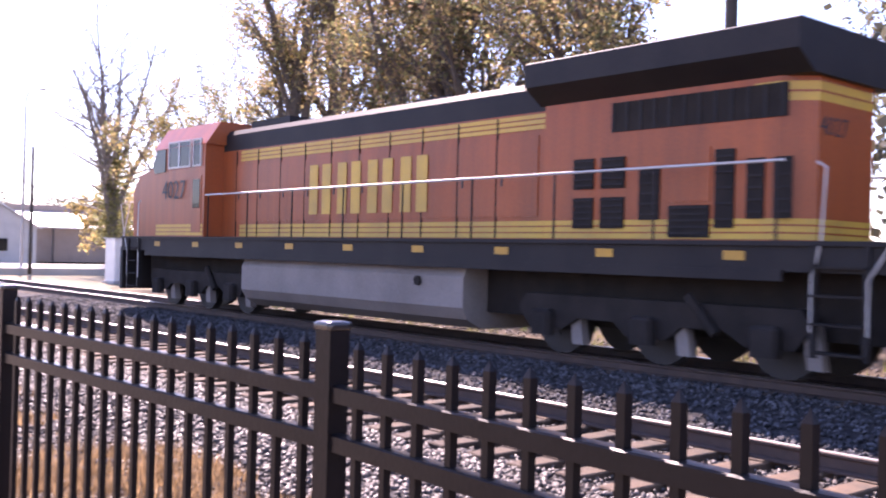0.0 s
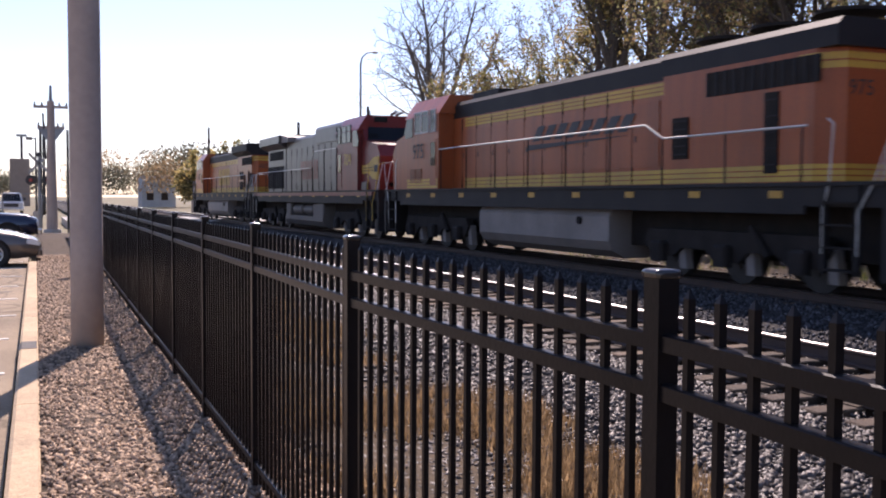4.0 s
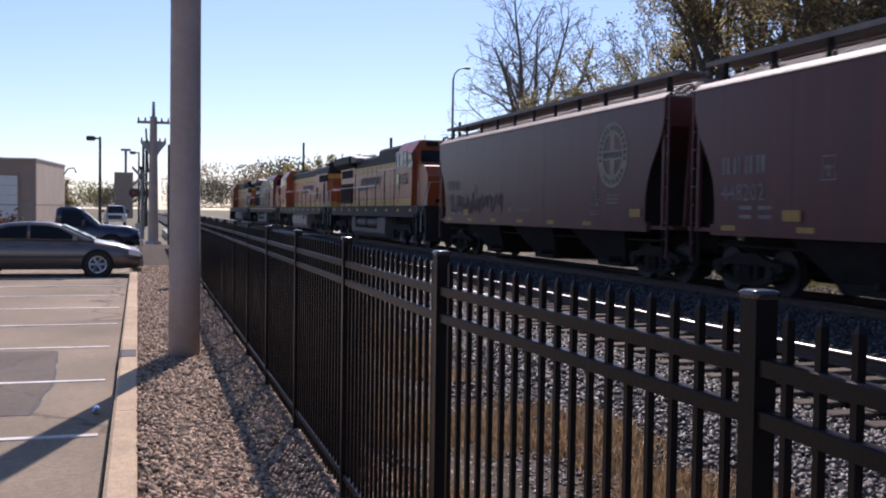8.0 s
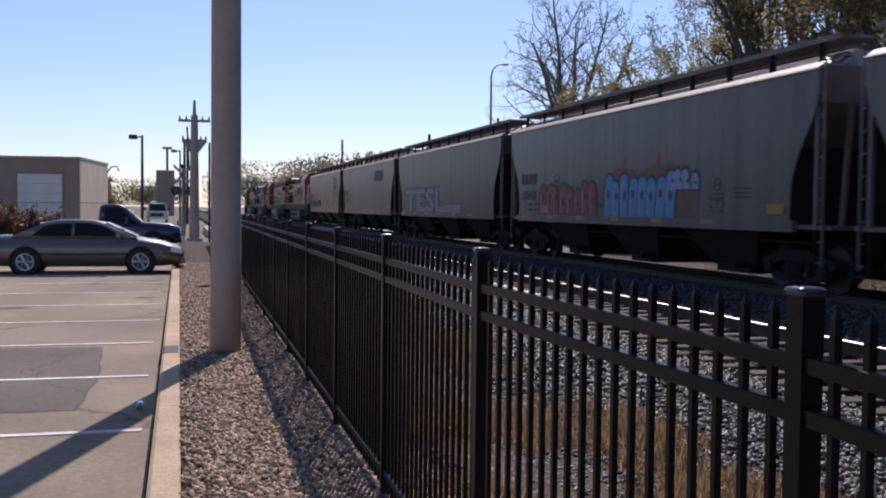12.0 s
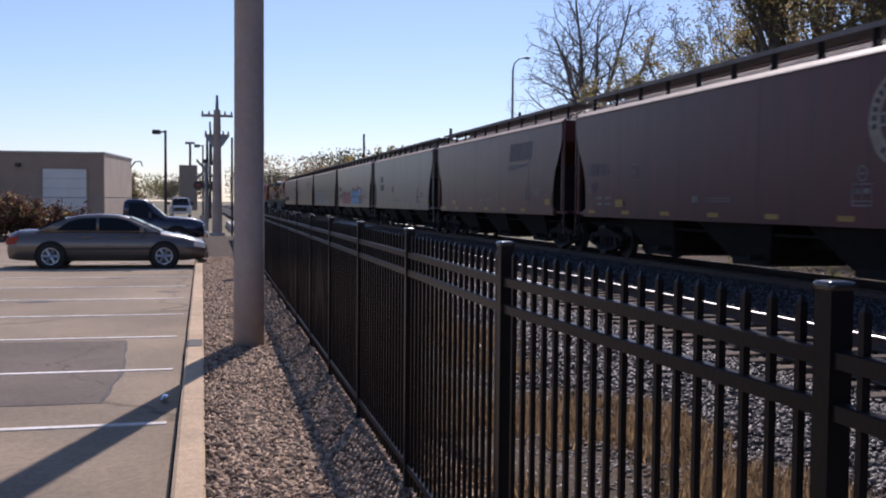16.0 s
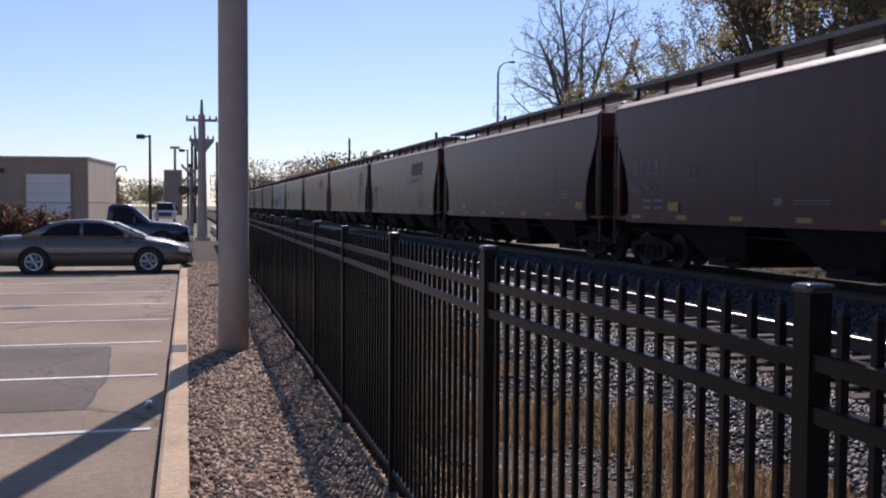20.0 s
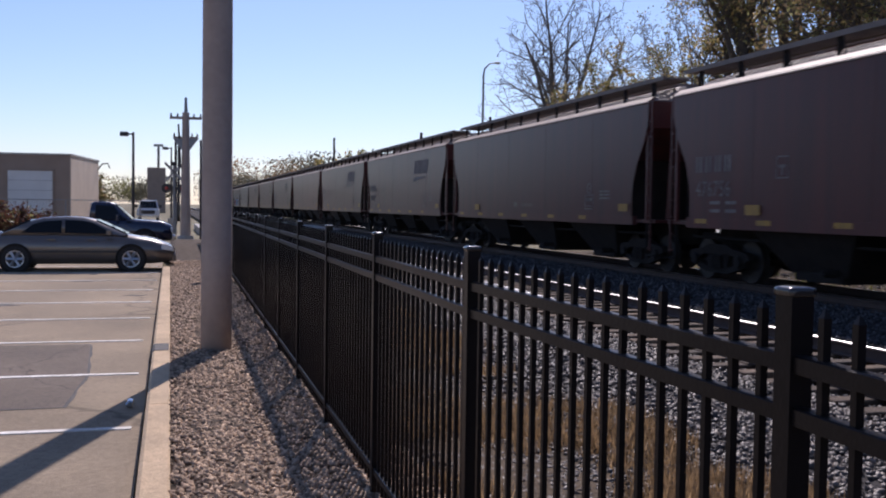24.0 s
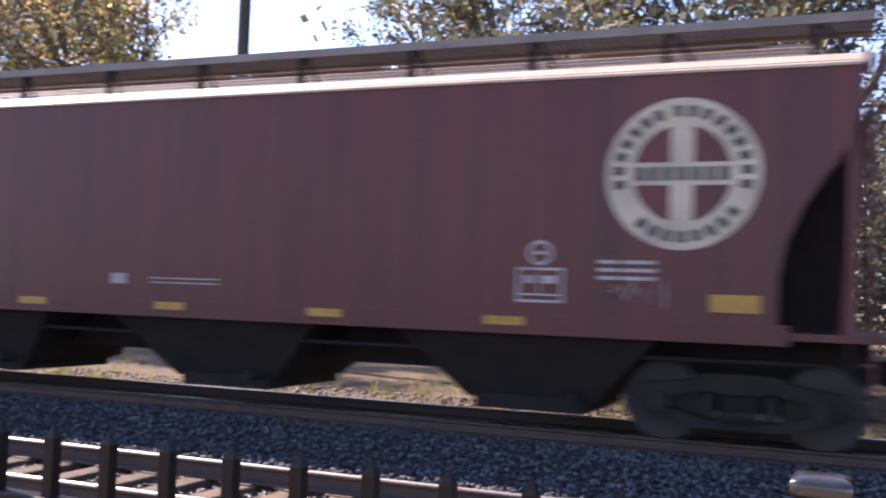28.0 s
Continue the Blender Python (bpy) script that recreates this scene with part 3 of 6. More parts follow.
tagged(part("patch_seam", Shape().prism(edge, "z", -0.15, -0.1165), "tar"), "dark tar seam round the repair patch", "pavement", kind="structure")
tagged(patch, "darker square repair patch in the lot surface", "pavement", kind="structure")
for k in range(-4, 9):
    y = 8.5 + 2.6 * k
    tagged(part("parking_line", Shape().box(-6.2, -0.62 - 0.02 * (k % 3), y - 0.042, y + 0.042, -0.125, -0.111), "line"), "worn white painted stall line", "road marking", "stall lines", kind="structure")

for x, y, r in ((-3.1, 18.6, 0.28), (-0.95, 20.3, 0.2), (-2.2, 24.0, 0.24), (-4.2, 16.0, 0.18)):
    blot = [(x + r * (1 + 0.3 * math.sin(3 * a + x)) * math.cos(a), y + 0.5 * r * (1 + 0.25 * math.sin(2 * a + y)) * math.sin(a)) for a in np.linspace(0, 2 * math.pi, 17)[:-1]]
    tagged(part("oil_stain", Shape().prism([(float(p), float(q)) for p, q in blot], "z", -0.125, -0.117), "tar"), "dark oil stain on the lot", "stain", "oil stains", kind="structure")

# kerb in cast lengths
kerb = thing("kerb", "tan concrete kerb with stained joints", "kerb", kind="structure")
for k in range(-8, 6):
    a, b = 11.75 + 3.05 * k, 11.75 + 3.05 * (k + 1) - 0.012
    s = Shape().prism([(-0.545, -0.3), (-0.325, -0.3), (-0.325, 0.015), (-0.34, 0.03), (-0.49, 0.03), (-0.515, 0.01)], "y", a, min(b, 27.0))
    part("kerb_length", s, "kerb", kerb)
tagged(part("kerb_stain", Shape().prism([(-0.548, -0.11), (-0.33, -0.11), (-0.33, 0.02), (-0.345, 0.034), (-0.492, 0.034), (-0.519, 0.013)], "y", 11.72, 12.28), "tar", kerb), "dark stain on kerb joint")
litter = part("crumpled_can", Shape().rings([[(-0.66 + r * math.cos(a) * (1 + 0.2 * math.sin(3 * a + z * 40)), 9.33 + z, -0.08 + r * math.sin(a)) for a in np.linspace(0, 2 * math.pi, 9)[:-1]] for z, r in ((-0.06, 0.02), (-0.05, 0.035), (0, 0.028), (0.05, 0.035), (0.06, 0.02))]), "chrome")
tagged(litter, "crumpled silver drink can on the lot", "litter")


# ---- tracks ----
RAIL = [(-0.07, 0), (0.07, 0), (0.07, 0.02), (0.012, 0.035), (0.012, 0.12), (0.036, 0.135), (0.036, 0.155), (-0.036, 0.155), (-0.036, 0.135), (-0.012, 0.12), (-0.012, 0.035), (-0.07, 0.02)]


def track(name, cx, top, label):
    tr = thing(name, label, "railway track", kind="structure")
    for side in (-0.7535, 0.7535):
        x = cx + side
        r = part("rail", Shape().prism([(x + p, top - 0.172 + q) for p, q in RAIL], "y", -440, 420), "rail_side", tr)
        head = [(x - 0.0385, top - 0.032), (x + 0.0385, top - 0.032), (x + 0.0385, top - 0.012), (x + 0.028, top - 0.003), (x, top), (x - 0.029, top - 0.0055), (x - 0.0385, top - 0.0125)]
        part("rail_head", Shape().prism(head, "y", -440, 420), "rail_side", r, "rusty rail head")
        part("running_band", Shape().prism([(x - 0.032, top - 0.02), (x + 0.008, top - 0.006), (x + 0.008, top + 0.002), (x - 0.004, top + 0.001), (x - 0.032, top - 0.008)], "y", -440, 420), "rail_top", r, "bright worn running band")
    tie = Shape().bevel_box(-1.3, 1.3, -0.115, 0.115, -0.16, 0.0, 0.012)
    for s in (-0.7535, 0.7535):
        tie.box(s - 0.1, s + 0.1, -0.09, 0.09, 0.0, 0.012)
    me = tie.mesh("tie", "tie")
    rest = Shape()
    rng = random.Random(7)
    for k in range(330):
        y = -18 + 0.53 * k
        if k < 150:
            part("tie", me, "tie", tr, at=pose(cx + rng.uniform(-0.05, 0.05), y, top - 0.172 + rng.uniform(-0.012, 0.004), 0, 0, rng.uniform(-1.2, 1.2)))
        else:
            rest.box(cx - 1.3, cx + 1.3, y - 0.115, y + 0.115, top - 0.3, top - 0.175)
    for k in range(1, 200):
        rest.box(cx - 1.3, cx + 1.3, -18 - 0.53 * k - 0.115, -18 - 0.53 * k + 0.115, top - 0.3, top - 0.175)
    tagged(part("far_ties", rest, "tie", tr), "row of ties further down the line", kind="stuff")
    return tr


TRACK, TOP = 12.3, 0.13
track("track_1", 7.03, 0.05, "empty railway track with polished rails on weathered ties")
track("track_2", TRACK, TOP, "railway track carrying the passing train")


def stones(name, n, xs, ys, zf, size, mat, label, seed):
    """Loose angular stones, joined into one mesh."""
    rng = np.random.default_rng(seed)
    base = np.array([(1, 0, 0), (-1, 0, 0), (0, 1, 0), (0, -1, 0), (0, 0, 1), (0, 0, -1)], float)
    face = np.array([(0, 2, 4), (2, 1, 4), (1, 3, 4), (3, 0, 4), (2, 0, 5), (1, 2, 5), (3, 1, 5), (0, 3, 5)])
    u = rng.random(n)
    y = ys[0] + (ys[1] - ys[0]) * u ** 1.6
    x = rng.uniform(xs[0], xs[1], n)
    s = size * rng.uniform(0.5, 1.3, n)
    q = rng.normal(size=(n, 3, 3))
    q, _ = np.linalg.qr(q)
    pts = base[None] * rng.uniform(0.55, 1.1, (n, 6, 1)) * np.array([1, 0.8, 0.7])
    pts = np.einsum("nij,nkj->nki", q, pts) * s[:, None, None]
    pts += np.stack([x, y, zf(x) + s * 0.25], -1)[:, None]
    return tagged(part(name, numpy_mesh(name, pts.reshape(-1, 3), (face[None] + 6 * np.arange(n)[:, None, None]).reshape(-1, 3), mat), mat), label, "stones", kind="stuff")


def blades(name, n, xs, ys, z, height, mat, label, seed, patchy=0.1):
    """Tufts of thin grass blades, joined into one mesh."""
    rng = np.random.default_rng(seed)
    m = n // 14
    cx, cy = rng.uniform(xs[0], xs[1], m), ys[0] + (ys[1] - ys[0]) * rng.random(m) ** 1.5
    keep = np.array([noise.noise((a * 0.9, b * 0.6, seed)) > -patchy for a, b in zip(cx, cy)])
    cx, cy = cx[keep], cy[keep]
    x, y = np.repeat(cx, 14) + rng.normal(0, 0.05, 14 * len(cx)), np.repeat(cy, 14) + rng.normal(0, 0.05, 14 * len(cx))
    k = len(x)
    h, a, w = height * rng.uniform(0.4, 1.2, k), rng.uniform(0, 2 * math.pi, k), rng.uniform(0.004, 0.009, k)
    lean = h * rng.uniform(0.1, 0.8, k)
    dx, dy = np.cos(a), np.sin(a)
    v = np.stack([np.stack([x - dy * w, y + dx * w, z + 0 * x], -1), np.stack([x + dy * w, y - dx * w, z + 0 * x], -1), np.stack([x + dx * lean, y + dy * lean, z + h], -1)], 1)
    return tagged(part(name, numpy_mesh(name, v.reshape(-1, 3), np.arange(3 * k).reshape(-1, 3), mat), mat), label, "grass", kind="stuff")


zb = lambda x: np.interp(x, [2.9, 3.2, 4.2, 5.2, 5.7, 7.0, 8.35, 8.8, 9.6, 10.3, 10.8, 14], [-0.12, -0.08, -0.09, -0.12, -0.18, -0.185, -0.19, -0.24, -0.21, -0.11, -0.05, -0.05])
stones("gravel_stones", 40000, (-0.32, 1.2), (2.5, 30), lambda x: 0 * x, 0.032, "stone", "loose tan gravel stones", 1)
stones("ballast_stones", 36000, (2.7, 5.9), (0.5, 34), zb, 0.046, "ballast_stone", "loose grey ballast stones", 2)
stones("ballast_stones", 14000, (5.9, 8.2), (0.5, 34), zb, 0.034, "ballast_stone", "ballast stones between the rails", 3)
stones("ballast_stones", 24000, (8.2, 11.6), (-2.5, 34), zb, 0.042, "shaded_stone", "ballast stones between the tracks", 4)
stones("yard_stones", 6000, (13.2, 18), (-6, 30), lambda x: 0 * x - 0.28, 0.05, "ballast_stone", "stones along the far side of the tracks", 5)
stones("gravel_stones", 9000, (-0.32, 1.2), (-8, 2.6), lambda x: 0 * x, 0.034, "stone", "loose tan gravel stones beside the camera", 11)
stones("verge_stones", 9000, (1.15, 3.3), (-8, 2.1), lambda x: 0 * x - 0.045, 0.034, "ballast_stone", "stray stones behind the fence", 12)
stones("ballast_stones", 14000, (2.7, 8.2), (-10, 0.6), zb, 0.05, "ballast_stone", "loose grey ballast stones along the empty track", 13)
stones("ballast_stones", 7000, (8.2, 11.6), (-14, -2.4), zb, 0.05, "shaded_stone", "shade-darkened ballast stones between the tracks", 14)
blades("dry_grass", 14000, (1.15, 3.4), (-8, 2.6), -0.07, 0.13, "dry_grass", "dry straw-coloured grass behind the fence", 16, -0.06)
blades("dry_grass", 22000, (1.5, 3.3), (4.5, 13), -0.07, 0.15, "dry_grass", "taller dry grass tufts behind the fence", 26, -0.22)
blades("dry_grass", 90000, (1.15, 3.4), (2.5, 26), -0.07, 0.13, "dry_grass", "dry straw-coloured grass behind the fence", 6, -0.06)
stones("verge_stones", 30000, (1.15, 3.3), (2.0, 26), lambda x: 0 * x - 0.045, 0.03, "ballast_stone", "stray stones among the dry grass", 9)
blades("verge_grass", 9000, (15, 22), (-8, 30), -0.33, 0.35, "green_grass", "rough green and straw grass beyond the tracks", 8, 0.0)


# ---- fence ----
def fence_x(y):
    return float(np.interp(y, [-3.7, 0.164, 2.074, 3.984, 5.894, 7.804, 22.5, 45], [0.79, 0.797, 0.858, 0.779, 0.803, 0.822, 0.99, 1.2]))


fence = thing("fence", "black steel picket fence with square capped posts", "fence", at=None)
post = Shape().box(-0.0255, 0.0255, -0.0255, 0.0255, -0.15, 1.495).mesh("post", "fence")
cap = Shape().rings([[(r * c * k, r * s_ * k, z) for c, s_, k in [(math.cos(a), math.sin(a), 1 / max(abs(math.cos(a)), abs(math.sin(a))) ** 0.95) for a in np.linspace(0, 2 * math.pi, 25)[:-1]]] for r, z in ((0.0275, 1.488), (0.0295, 1.491), (0.0295, 1.500), (0.0285, 1.503), (0.025, 1.506), (0.017, 1.508), (0.005, 1.509))]).mesh("post_cap", "cap", True)
picket = Shape().add([(sx * 0.0085, sy * 0.0085, z) for z in (0.05, 1.455) for sx, sy in ((-1, -1), (1, -1), (1, 1), (-1, 1))] + [(0, 0, 1.475)],
                     [(3, 2, 1, 0), (0, 1, 5, 4), (1, 2, 6, 5), (2, 3, 7, 6), (3, 0, 4, 7), (4, 5, 8), (5, 6, 8), (6, 7, 8), (7, 4, 8)]).mesh("picket", "fence")
rail_len = 1.91 - 0.05
fence_rail = Shape().prism([(-0.017, 0.002), (0.017, 0.002), (0.017, 0.034), (0.013, 0.037), (-0.013, 0.037), (-0.017, 0.034)], "y", 0.025, 0.025 + rail_len).mesh("fence_rail", "fence")
far_pickets, count = Shape(), 0
for i in range(-2, 24):
    y = 0.164 + 1.91 * i
    turn = -math.degrees(math.atan((fence_x(y + 1.91) - fence_x(y)) / 1.91))
    p = part("post", post, "fence", fence, at=pose(fence_x(y), y, 0, 0, 0, turn))
    part("post_cap", cap, "fence", p)
    if i == 23:
        break
    for z in (1.337, 1.235, 0.13):
        part("fence_rail", fence_rail, "fence", fence, at=pose(fence_x(y), y, z, 0, 0, turn))
    for k in range(18):
        yy = y + 1.91 * (k + 1) / 19
        if i < 13:
            part("picket", picket, "fence", fence, at=pose(fence_x(yy), yy, 0, 0, 0, turn))
        else:
            far_pickets.box(fence_x(yy) - 0.0095, fence_x(yy) + 0.0095, yy - 0.0095, yy + 0.0095, 0.05, 1.46)
tagged(part("far_pickets", far_pickets, "fence", fence), "pickets of the further panels", kind="stuff")


# ---- poles and lamps ----
def round_pole(name, x, y, z0, z1, r0, r1, mat, label):
    rings = []
    for k in range(9):
        t = k / 8
        r = r0 + (r1 - r0) * t
        rings.append([(x + r * (1 + 0.03 * math.sin(3 * a + 5 * t)) * math.cos(a), y + r * (1 + 0.03 * math.sin(3 * a + 5 * t)) * math.sin(a), z0 + (z1 - z0) * t) for a in np.linspace(0, 2 * math.pi, 19)[:-1]])
    return part(name, Shape().rings(rings), mat, None, smooth=True)


tagged(round_pole("utility_pole", 0.178, 11.93, -0.3, 11.0, 0.172, 0.155, "pole", ""), "thick grey-tan utility pole standing in the gravel", "utility pole")
tagged(round_pole("utility_pole", 23.8, 16.42, -0.5, 14.0, 0.19, 0.16, "dark_pole", ""), "dark wooden utility pole beyond the tracks", "utility pole")


def lot_lamp(x, y, h, label, k=1.0):
    t = thing("lot_lamp", label, "street lamp", "lot lamps", at=pose(x, y, -0.12))
    part("pole", Shape().cyl("z", 0, 0, 0.085, 0, h, 10, 0.06), "dark_steel", t)
    part("base", Shape().cyl("z", 0, 0, 0.28, -0.2, 0.6, 14), "concrete", t)
    part("arm", Shape().box(-0.5 * k, 0, -0.03, 0.03, h - 0.12, h - 0.05), "dark_steel", t)
    head = part("lamp_head", Shape().bevel_box(-1.15 * k, -0.4 * k, -0.18, 0.18, h - 0.2, h + 0.02, 0.04), "dark_steel", t)
    part("lens", Shape().box(-1.05 * k, -0.5 * k, -0.13, 0.13, h - 0.215, h - 0.2), "lamp_lens", head)
    return t


def cobra_lamp(x, y, z, h, reach, label):
    t = thing("street_lamp", label, "street lamp", at=pose(x, y, z))
    part("pole", Shape().tube([(0, 0, -0.3), (0, 0, h * 0.5), (0, 0, h - 1.0)], [0.13, 0.11, 0.085], 8), "steel", t)
    part("arm", Shape().tube([(0, 0, h - 1.05), (0.1 * reach, 0, h - 0.5), (0.45 * reach, 0, h - 0.1), (0.85 * reach, 0, h)], [0.08, 0.065, 0.055, 0.05], 8), "steel", t)
    part("lamp_head", Shape().rings([[(reach * a, 0.16 * w * math.cos(u), h + 0.1 * w * math.sin(u)) for u in np.linspace(0, 2 * math.pi, 9)[:-1]] for a, w in ((0.78, 0.5), (0.95, 1.1), (1.15, 1.2), (1.3, 0.5))]), "steel", t)
    return t


def line_pole(x, y, h):
    t = thing("crossarm_pole", "weathered pole with crossarms, insulators and conduit", "utility pole", at=pose(x, y, -0.15))
    part("pole", Shape().cyl("z", 0, 0, 0.27, -0.3, h - 0.4, 12, 0.17), "pole", t)
    part("pole_top", Shape().cyl("z", 0, 0, 0.09, h - 0.4, h + 0.35, 8, 0.06), "steel", t)
    for z, w in ((h - 0.75, 0.78), (h - 1.75, 0.62)):
        arm = part("crossarm", Shape().box(-w, w, -0.07, 0.07, z, z + 0.13), "pole", t)
        for k in (-1, -0.55, 0.55, 1):
            part("insulator", Shape().cyl("z", k * (w - 0.06), 0, 0.05, z + 0.13, z + 0.3, 8, 0.03), "insulator", arm)
    part("bracket", Shape().prism([(-0.6, h - 1.75), (0.6, h - 1.75), (0.2, h - 2.3), (-0.2, h - 2.3)], "y", -0.1, 0.1), "steel", t)
    part("conduit", Shape().tube([(-0.26, -0.05, 3.6), (-0.3, -0.05, 4.6), (-0.36, -0.05, h - 1.0)], 0.05, 6), "dark_steel", t)
    part("guy_pole", Shape().cyl("z", 0.75, 0.3, 0.055, -0.2, h - 1.75, 8), "dark_steel", t)
    part("base_collar", Shape().cyl("z", 0, 0, 0.45, -0.3, 0.18, 14, 0.4), "concrete", t)
    return t


line_pole(0.42, 52.5, 6.8)
lot_lamp(-2.2, 55.0, 5.45, "dark square-headed lot lamp on a tall post", 0.58)
lot_lamp(-0.25, 84.0, 6.3, "dark square-headed lot lamp further off", 0.6)
cobra_lamp(24.5, 79.0, -0.3, 13.9, 1.15, "grey curved-arm street lamp beyond the tracks")

tw = thing("silo", "dark square tower with an antenna mast", "tower", at=pose(-3.2, 225, -0.5))
part("tower", Shape().bevel_box(-1.9, 1.9, -2, 2, 0, 9.8, 0.1), "wall_tan", tw)
part("mast", Shape().cyl("z", 0.4, 0, 0.25, 9.8, 14.5, 8), "dark_steel", tw)
part("platform", Shape().box(-0.6, 1.4, -0.5, 0.5, 14.4, 14.9), "steel", tw)


def signal(x, y, h, label):
    t = thing("crossing_signal", label, "crossing signal", "crossing signals", at=pose(x, y, -0.1))
    part("mast", Shape().cyl("z", 0, 0, 0.09, -0.2, h, 10), "steel", t)
    for s in (-1, 1):
        part("crossbuck_blade", Shape().add([(s * a - 0.09, -0.1, h - 0.55 + a + 0) if 0 else (s * a, -0.1, h - 0.4 + a + b) for a in (-0.55, 0.55) for b in (-0.1, 0.1)] + [(s * a, -0.07, h - 0.4 + a + b) for a in (-0.55, 0.55) for b in (-0.1, 0.1)],
             [(0, 1, 3, 2), (4, 6, 7, 5), (0, 4, 5, 1), (2, 3, 7, 6), (1, 5, 7, 3), (0, 2, 6, 4)]), "white_mark", t)
        part("signal_head", Shape().cyl("y", s * 0.45, h - 1.35, 0.28, -0.14, -0.06, 14), "dark_steel", t)
        part("lens", Shape().cyl("y", s * 0.45, h - 1.35, 0.11, -0.17, -0.14, 12), "red_lens", t)
    part("light_arm", Shape().box(-0.5, 0.5, -0.05, 0.05, h - 1.42, h - 1.3), "dark_steel", t)
    part("bell_box", Shape().bevel_box(-0.16, 0.16, -0.12, 0.12, h, h + 0.22, 0.03), "dark_steel", t)
    return t


signal(-0.1, 61.5, 4.0, "crossing signal with dark lamp discs by the road")
signal(17.5, 68.0, 4.6, "crossing signal with dark lamp discs across the tracks")
for x, y, h in ((0.2, 104, 8.2), (0.6, 118, 9.0)):
    tagged(round_pole("utility_pole", x, y, -0.4, h, 0.16, 0.12, "dark_pole", ""), "slim dark utility pole by the far road", "utility pole")
for x, y, h in ((21.9, 69, 8.2), (16.8, 69, 6.9), (14.9, 96, 8.2)):
    tagged(round_pole("utility_pole", x, y, -0.4, h, 0.13, 0.1, "dark_pole", ""), "slim dark utility pole beyond the crossing", "utility pole")


# ---- buildings ----
b1 = thing("warehouse", "low tan masonry building with white roll-up doors", "building", at=pose(-6.5, 68, -0.15, 0, 0, -6.4))
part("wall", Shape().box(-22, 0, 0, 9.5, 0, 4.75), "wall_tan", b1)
# End wall coloured paler than the front for the sun on it.
part("end_wall", Shape().box(0.0, 0.06, 0.02, 9.48, 0, 4.74), "wall_sunlit", b1, "end wall with sunlight in its cream colour")
part("roof", Shape().box(-22.1, 0.1, -0.1, 9.6, 4.75, 4.87), "concrete", b1, "flat roof with a thin coping")
for x0, x1, z1 in ((-3.75, -1.05, 3.75), (-9.2, -6.5, 3.4)):
    d = part("roller_door", Shape().box(x0, x1, -0.06, 0.05, 0, z1), "white_door", b1)
    part("door_frame", Shape().box(x0 - 0.1, x0, -0.09, 0, 0, z1 + 0.1).box(x1, x1 + 0.1, -0.09, 0, 0, z1 + 0.1).box(x0 - 0.1, x1 + 0.1, -0.09, 0, z1, z1 + 0.1), "wall_tan", d)
    for k in range(1, 6):
        part("panel_joint", Shape().box(x0, x1, -0.075, -0.05, z1 * k / 6, z1 * k / 6 + 0.03), "white_wall", d)
part("wall_lamp", Shape().bevel_box(-5.4, -5.1, -0.25, 0, 3.85, 4.1, 0.04), "dark_steel", b1)
part("lamp_arm", Shape().tube([(0, 9.2, 4.1), (0.35, 9.2, 4.6), (0.75, 9.2, 4.65), (0.9, 9.2, 4.3)], 0.05, 6), "dark_steel", b1)

cf = thing("wire_fence", "grey chain-link fence in front of the building", "fence", at=pose(-14, 60, -0.15))
for k in range(8):
    part("post", Shape().cyl("z", 2.0 * k, 0, 0.035, 0, 1.95, 8), "steel", cf)
part("top_rail", Shape().box(0, 14, -0.02, 0.02, 1.9, 1.94), "steel", cf)
mesh_fence = Shape()
for k in range(90):
    x = 14 * k / 90
    mesh_fence.tube([(x, 0, 0.02), (x + 0.5, 0, 1.9)], 0.006, 3)
tagged(part("wire_mesh", mesh_fence, "steel", cf), "diagonal fence wire", kind="stuff")

cab = thing("signal_cabinet", "pale metal equipment cabinet beside the far track", "cabinet", at=pose(22.8, 55.7, -0.45))
part("body", Shape().bevel_box(-0.8, 0.8, -0.7, 0.7, 0.1, 2.5, 0.04), "car_white", cab)
part("plinth", Shape().box(-0.9, 0.9, -0.8, 0.8, -0.1, 0.1), "concrete", cab)
part("roof", Shape().box(-0.87, 0.87, -0.77, 0.77, 2.5, 2.56), "roof_light", cab)
dr = part("door", Shape().box(-0.55, 0.55, -0.725, -0.7, 0.25, 2.3), "car_white", cab)
part("handle", Shape().box(0.4, 0.46, -0.76, -0.725, 1.15, 1.4), "dark_steel", dr)

gb = thing("gabled_shed", "pale grey gabled metal shed beyond the crossing", "building", at=pose(24.9, 100, -0.3))
part("wall", Shape().prism([(-1.2, 0), (7.6, 0), (7.6, 3.6), (3.6, 6.0), (-1.2, 3.3)], "y", 0, 20), "white_wall", gb)
part("roof", Shape().add([(-1.5, -0.3, 3.25), (3.6, -0.3, 6.15), (3.6, 20.3, 6.15), (-1.5, 20.3, 3.25), (8.0, -0.3, 3.5), (8.0, 20.3, 3.5), (-1.5, -0.3, 3.1), (3.6, -0.3, 6.0), (8.0, -0.3, 3.35)],
     [(0, 1, 2, 3), (1, 4, 5, 2), (0, 6, 7, 1), (1, 7, 8, 4)]), "roof_light", gb)
for k in range(2):
    part("window", Shape().box(0.3 + 3.4 * k, 1.5 + 3.4 * k, -0.05, 0.05, 1.2, 2.4), "glass", gb)
lb = thing("long_shed", "long low shed with a bright white metal roof", "building", at=pose(17.5, 112, -0.3))
part("wall", Shape().box(0, 36, 0, 14, 0, 3.8), "wall_tan", lb)
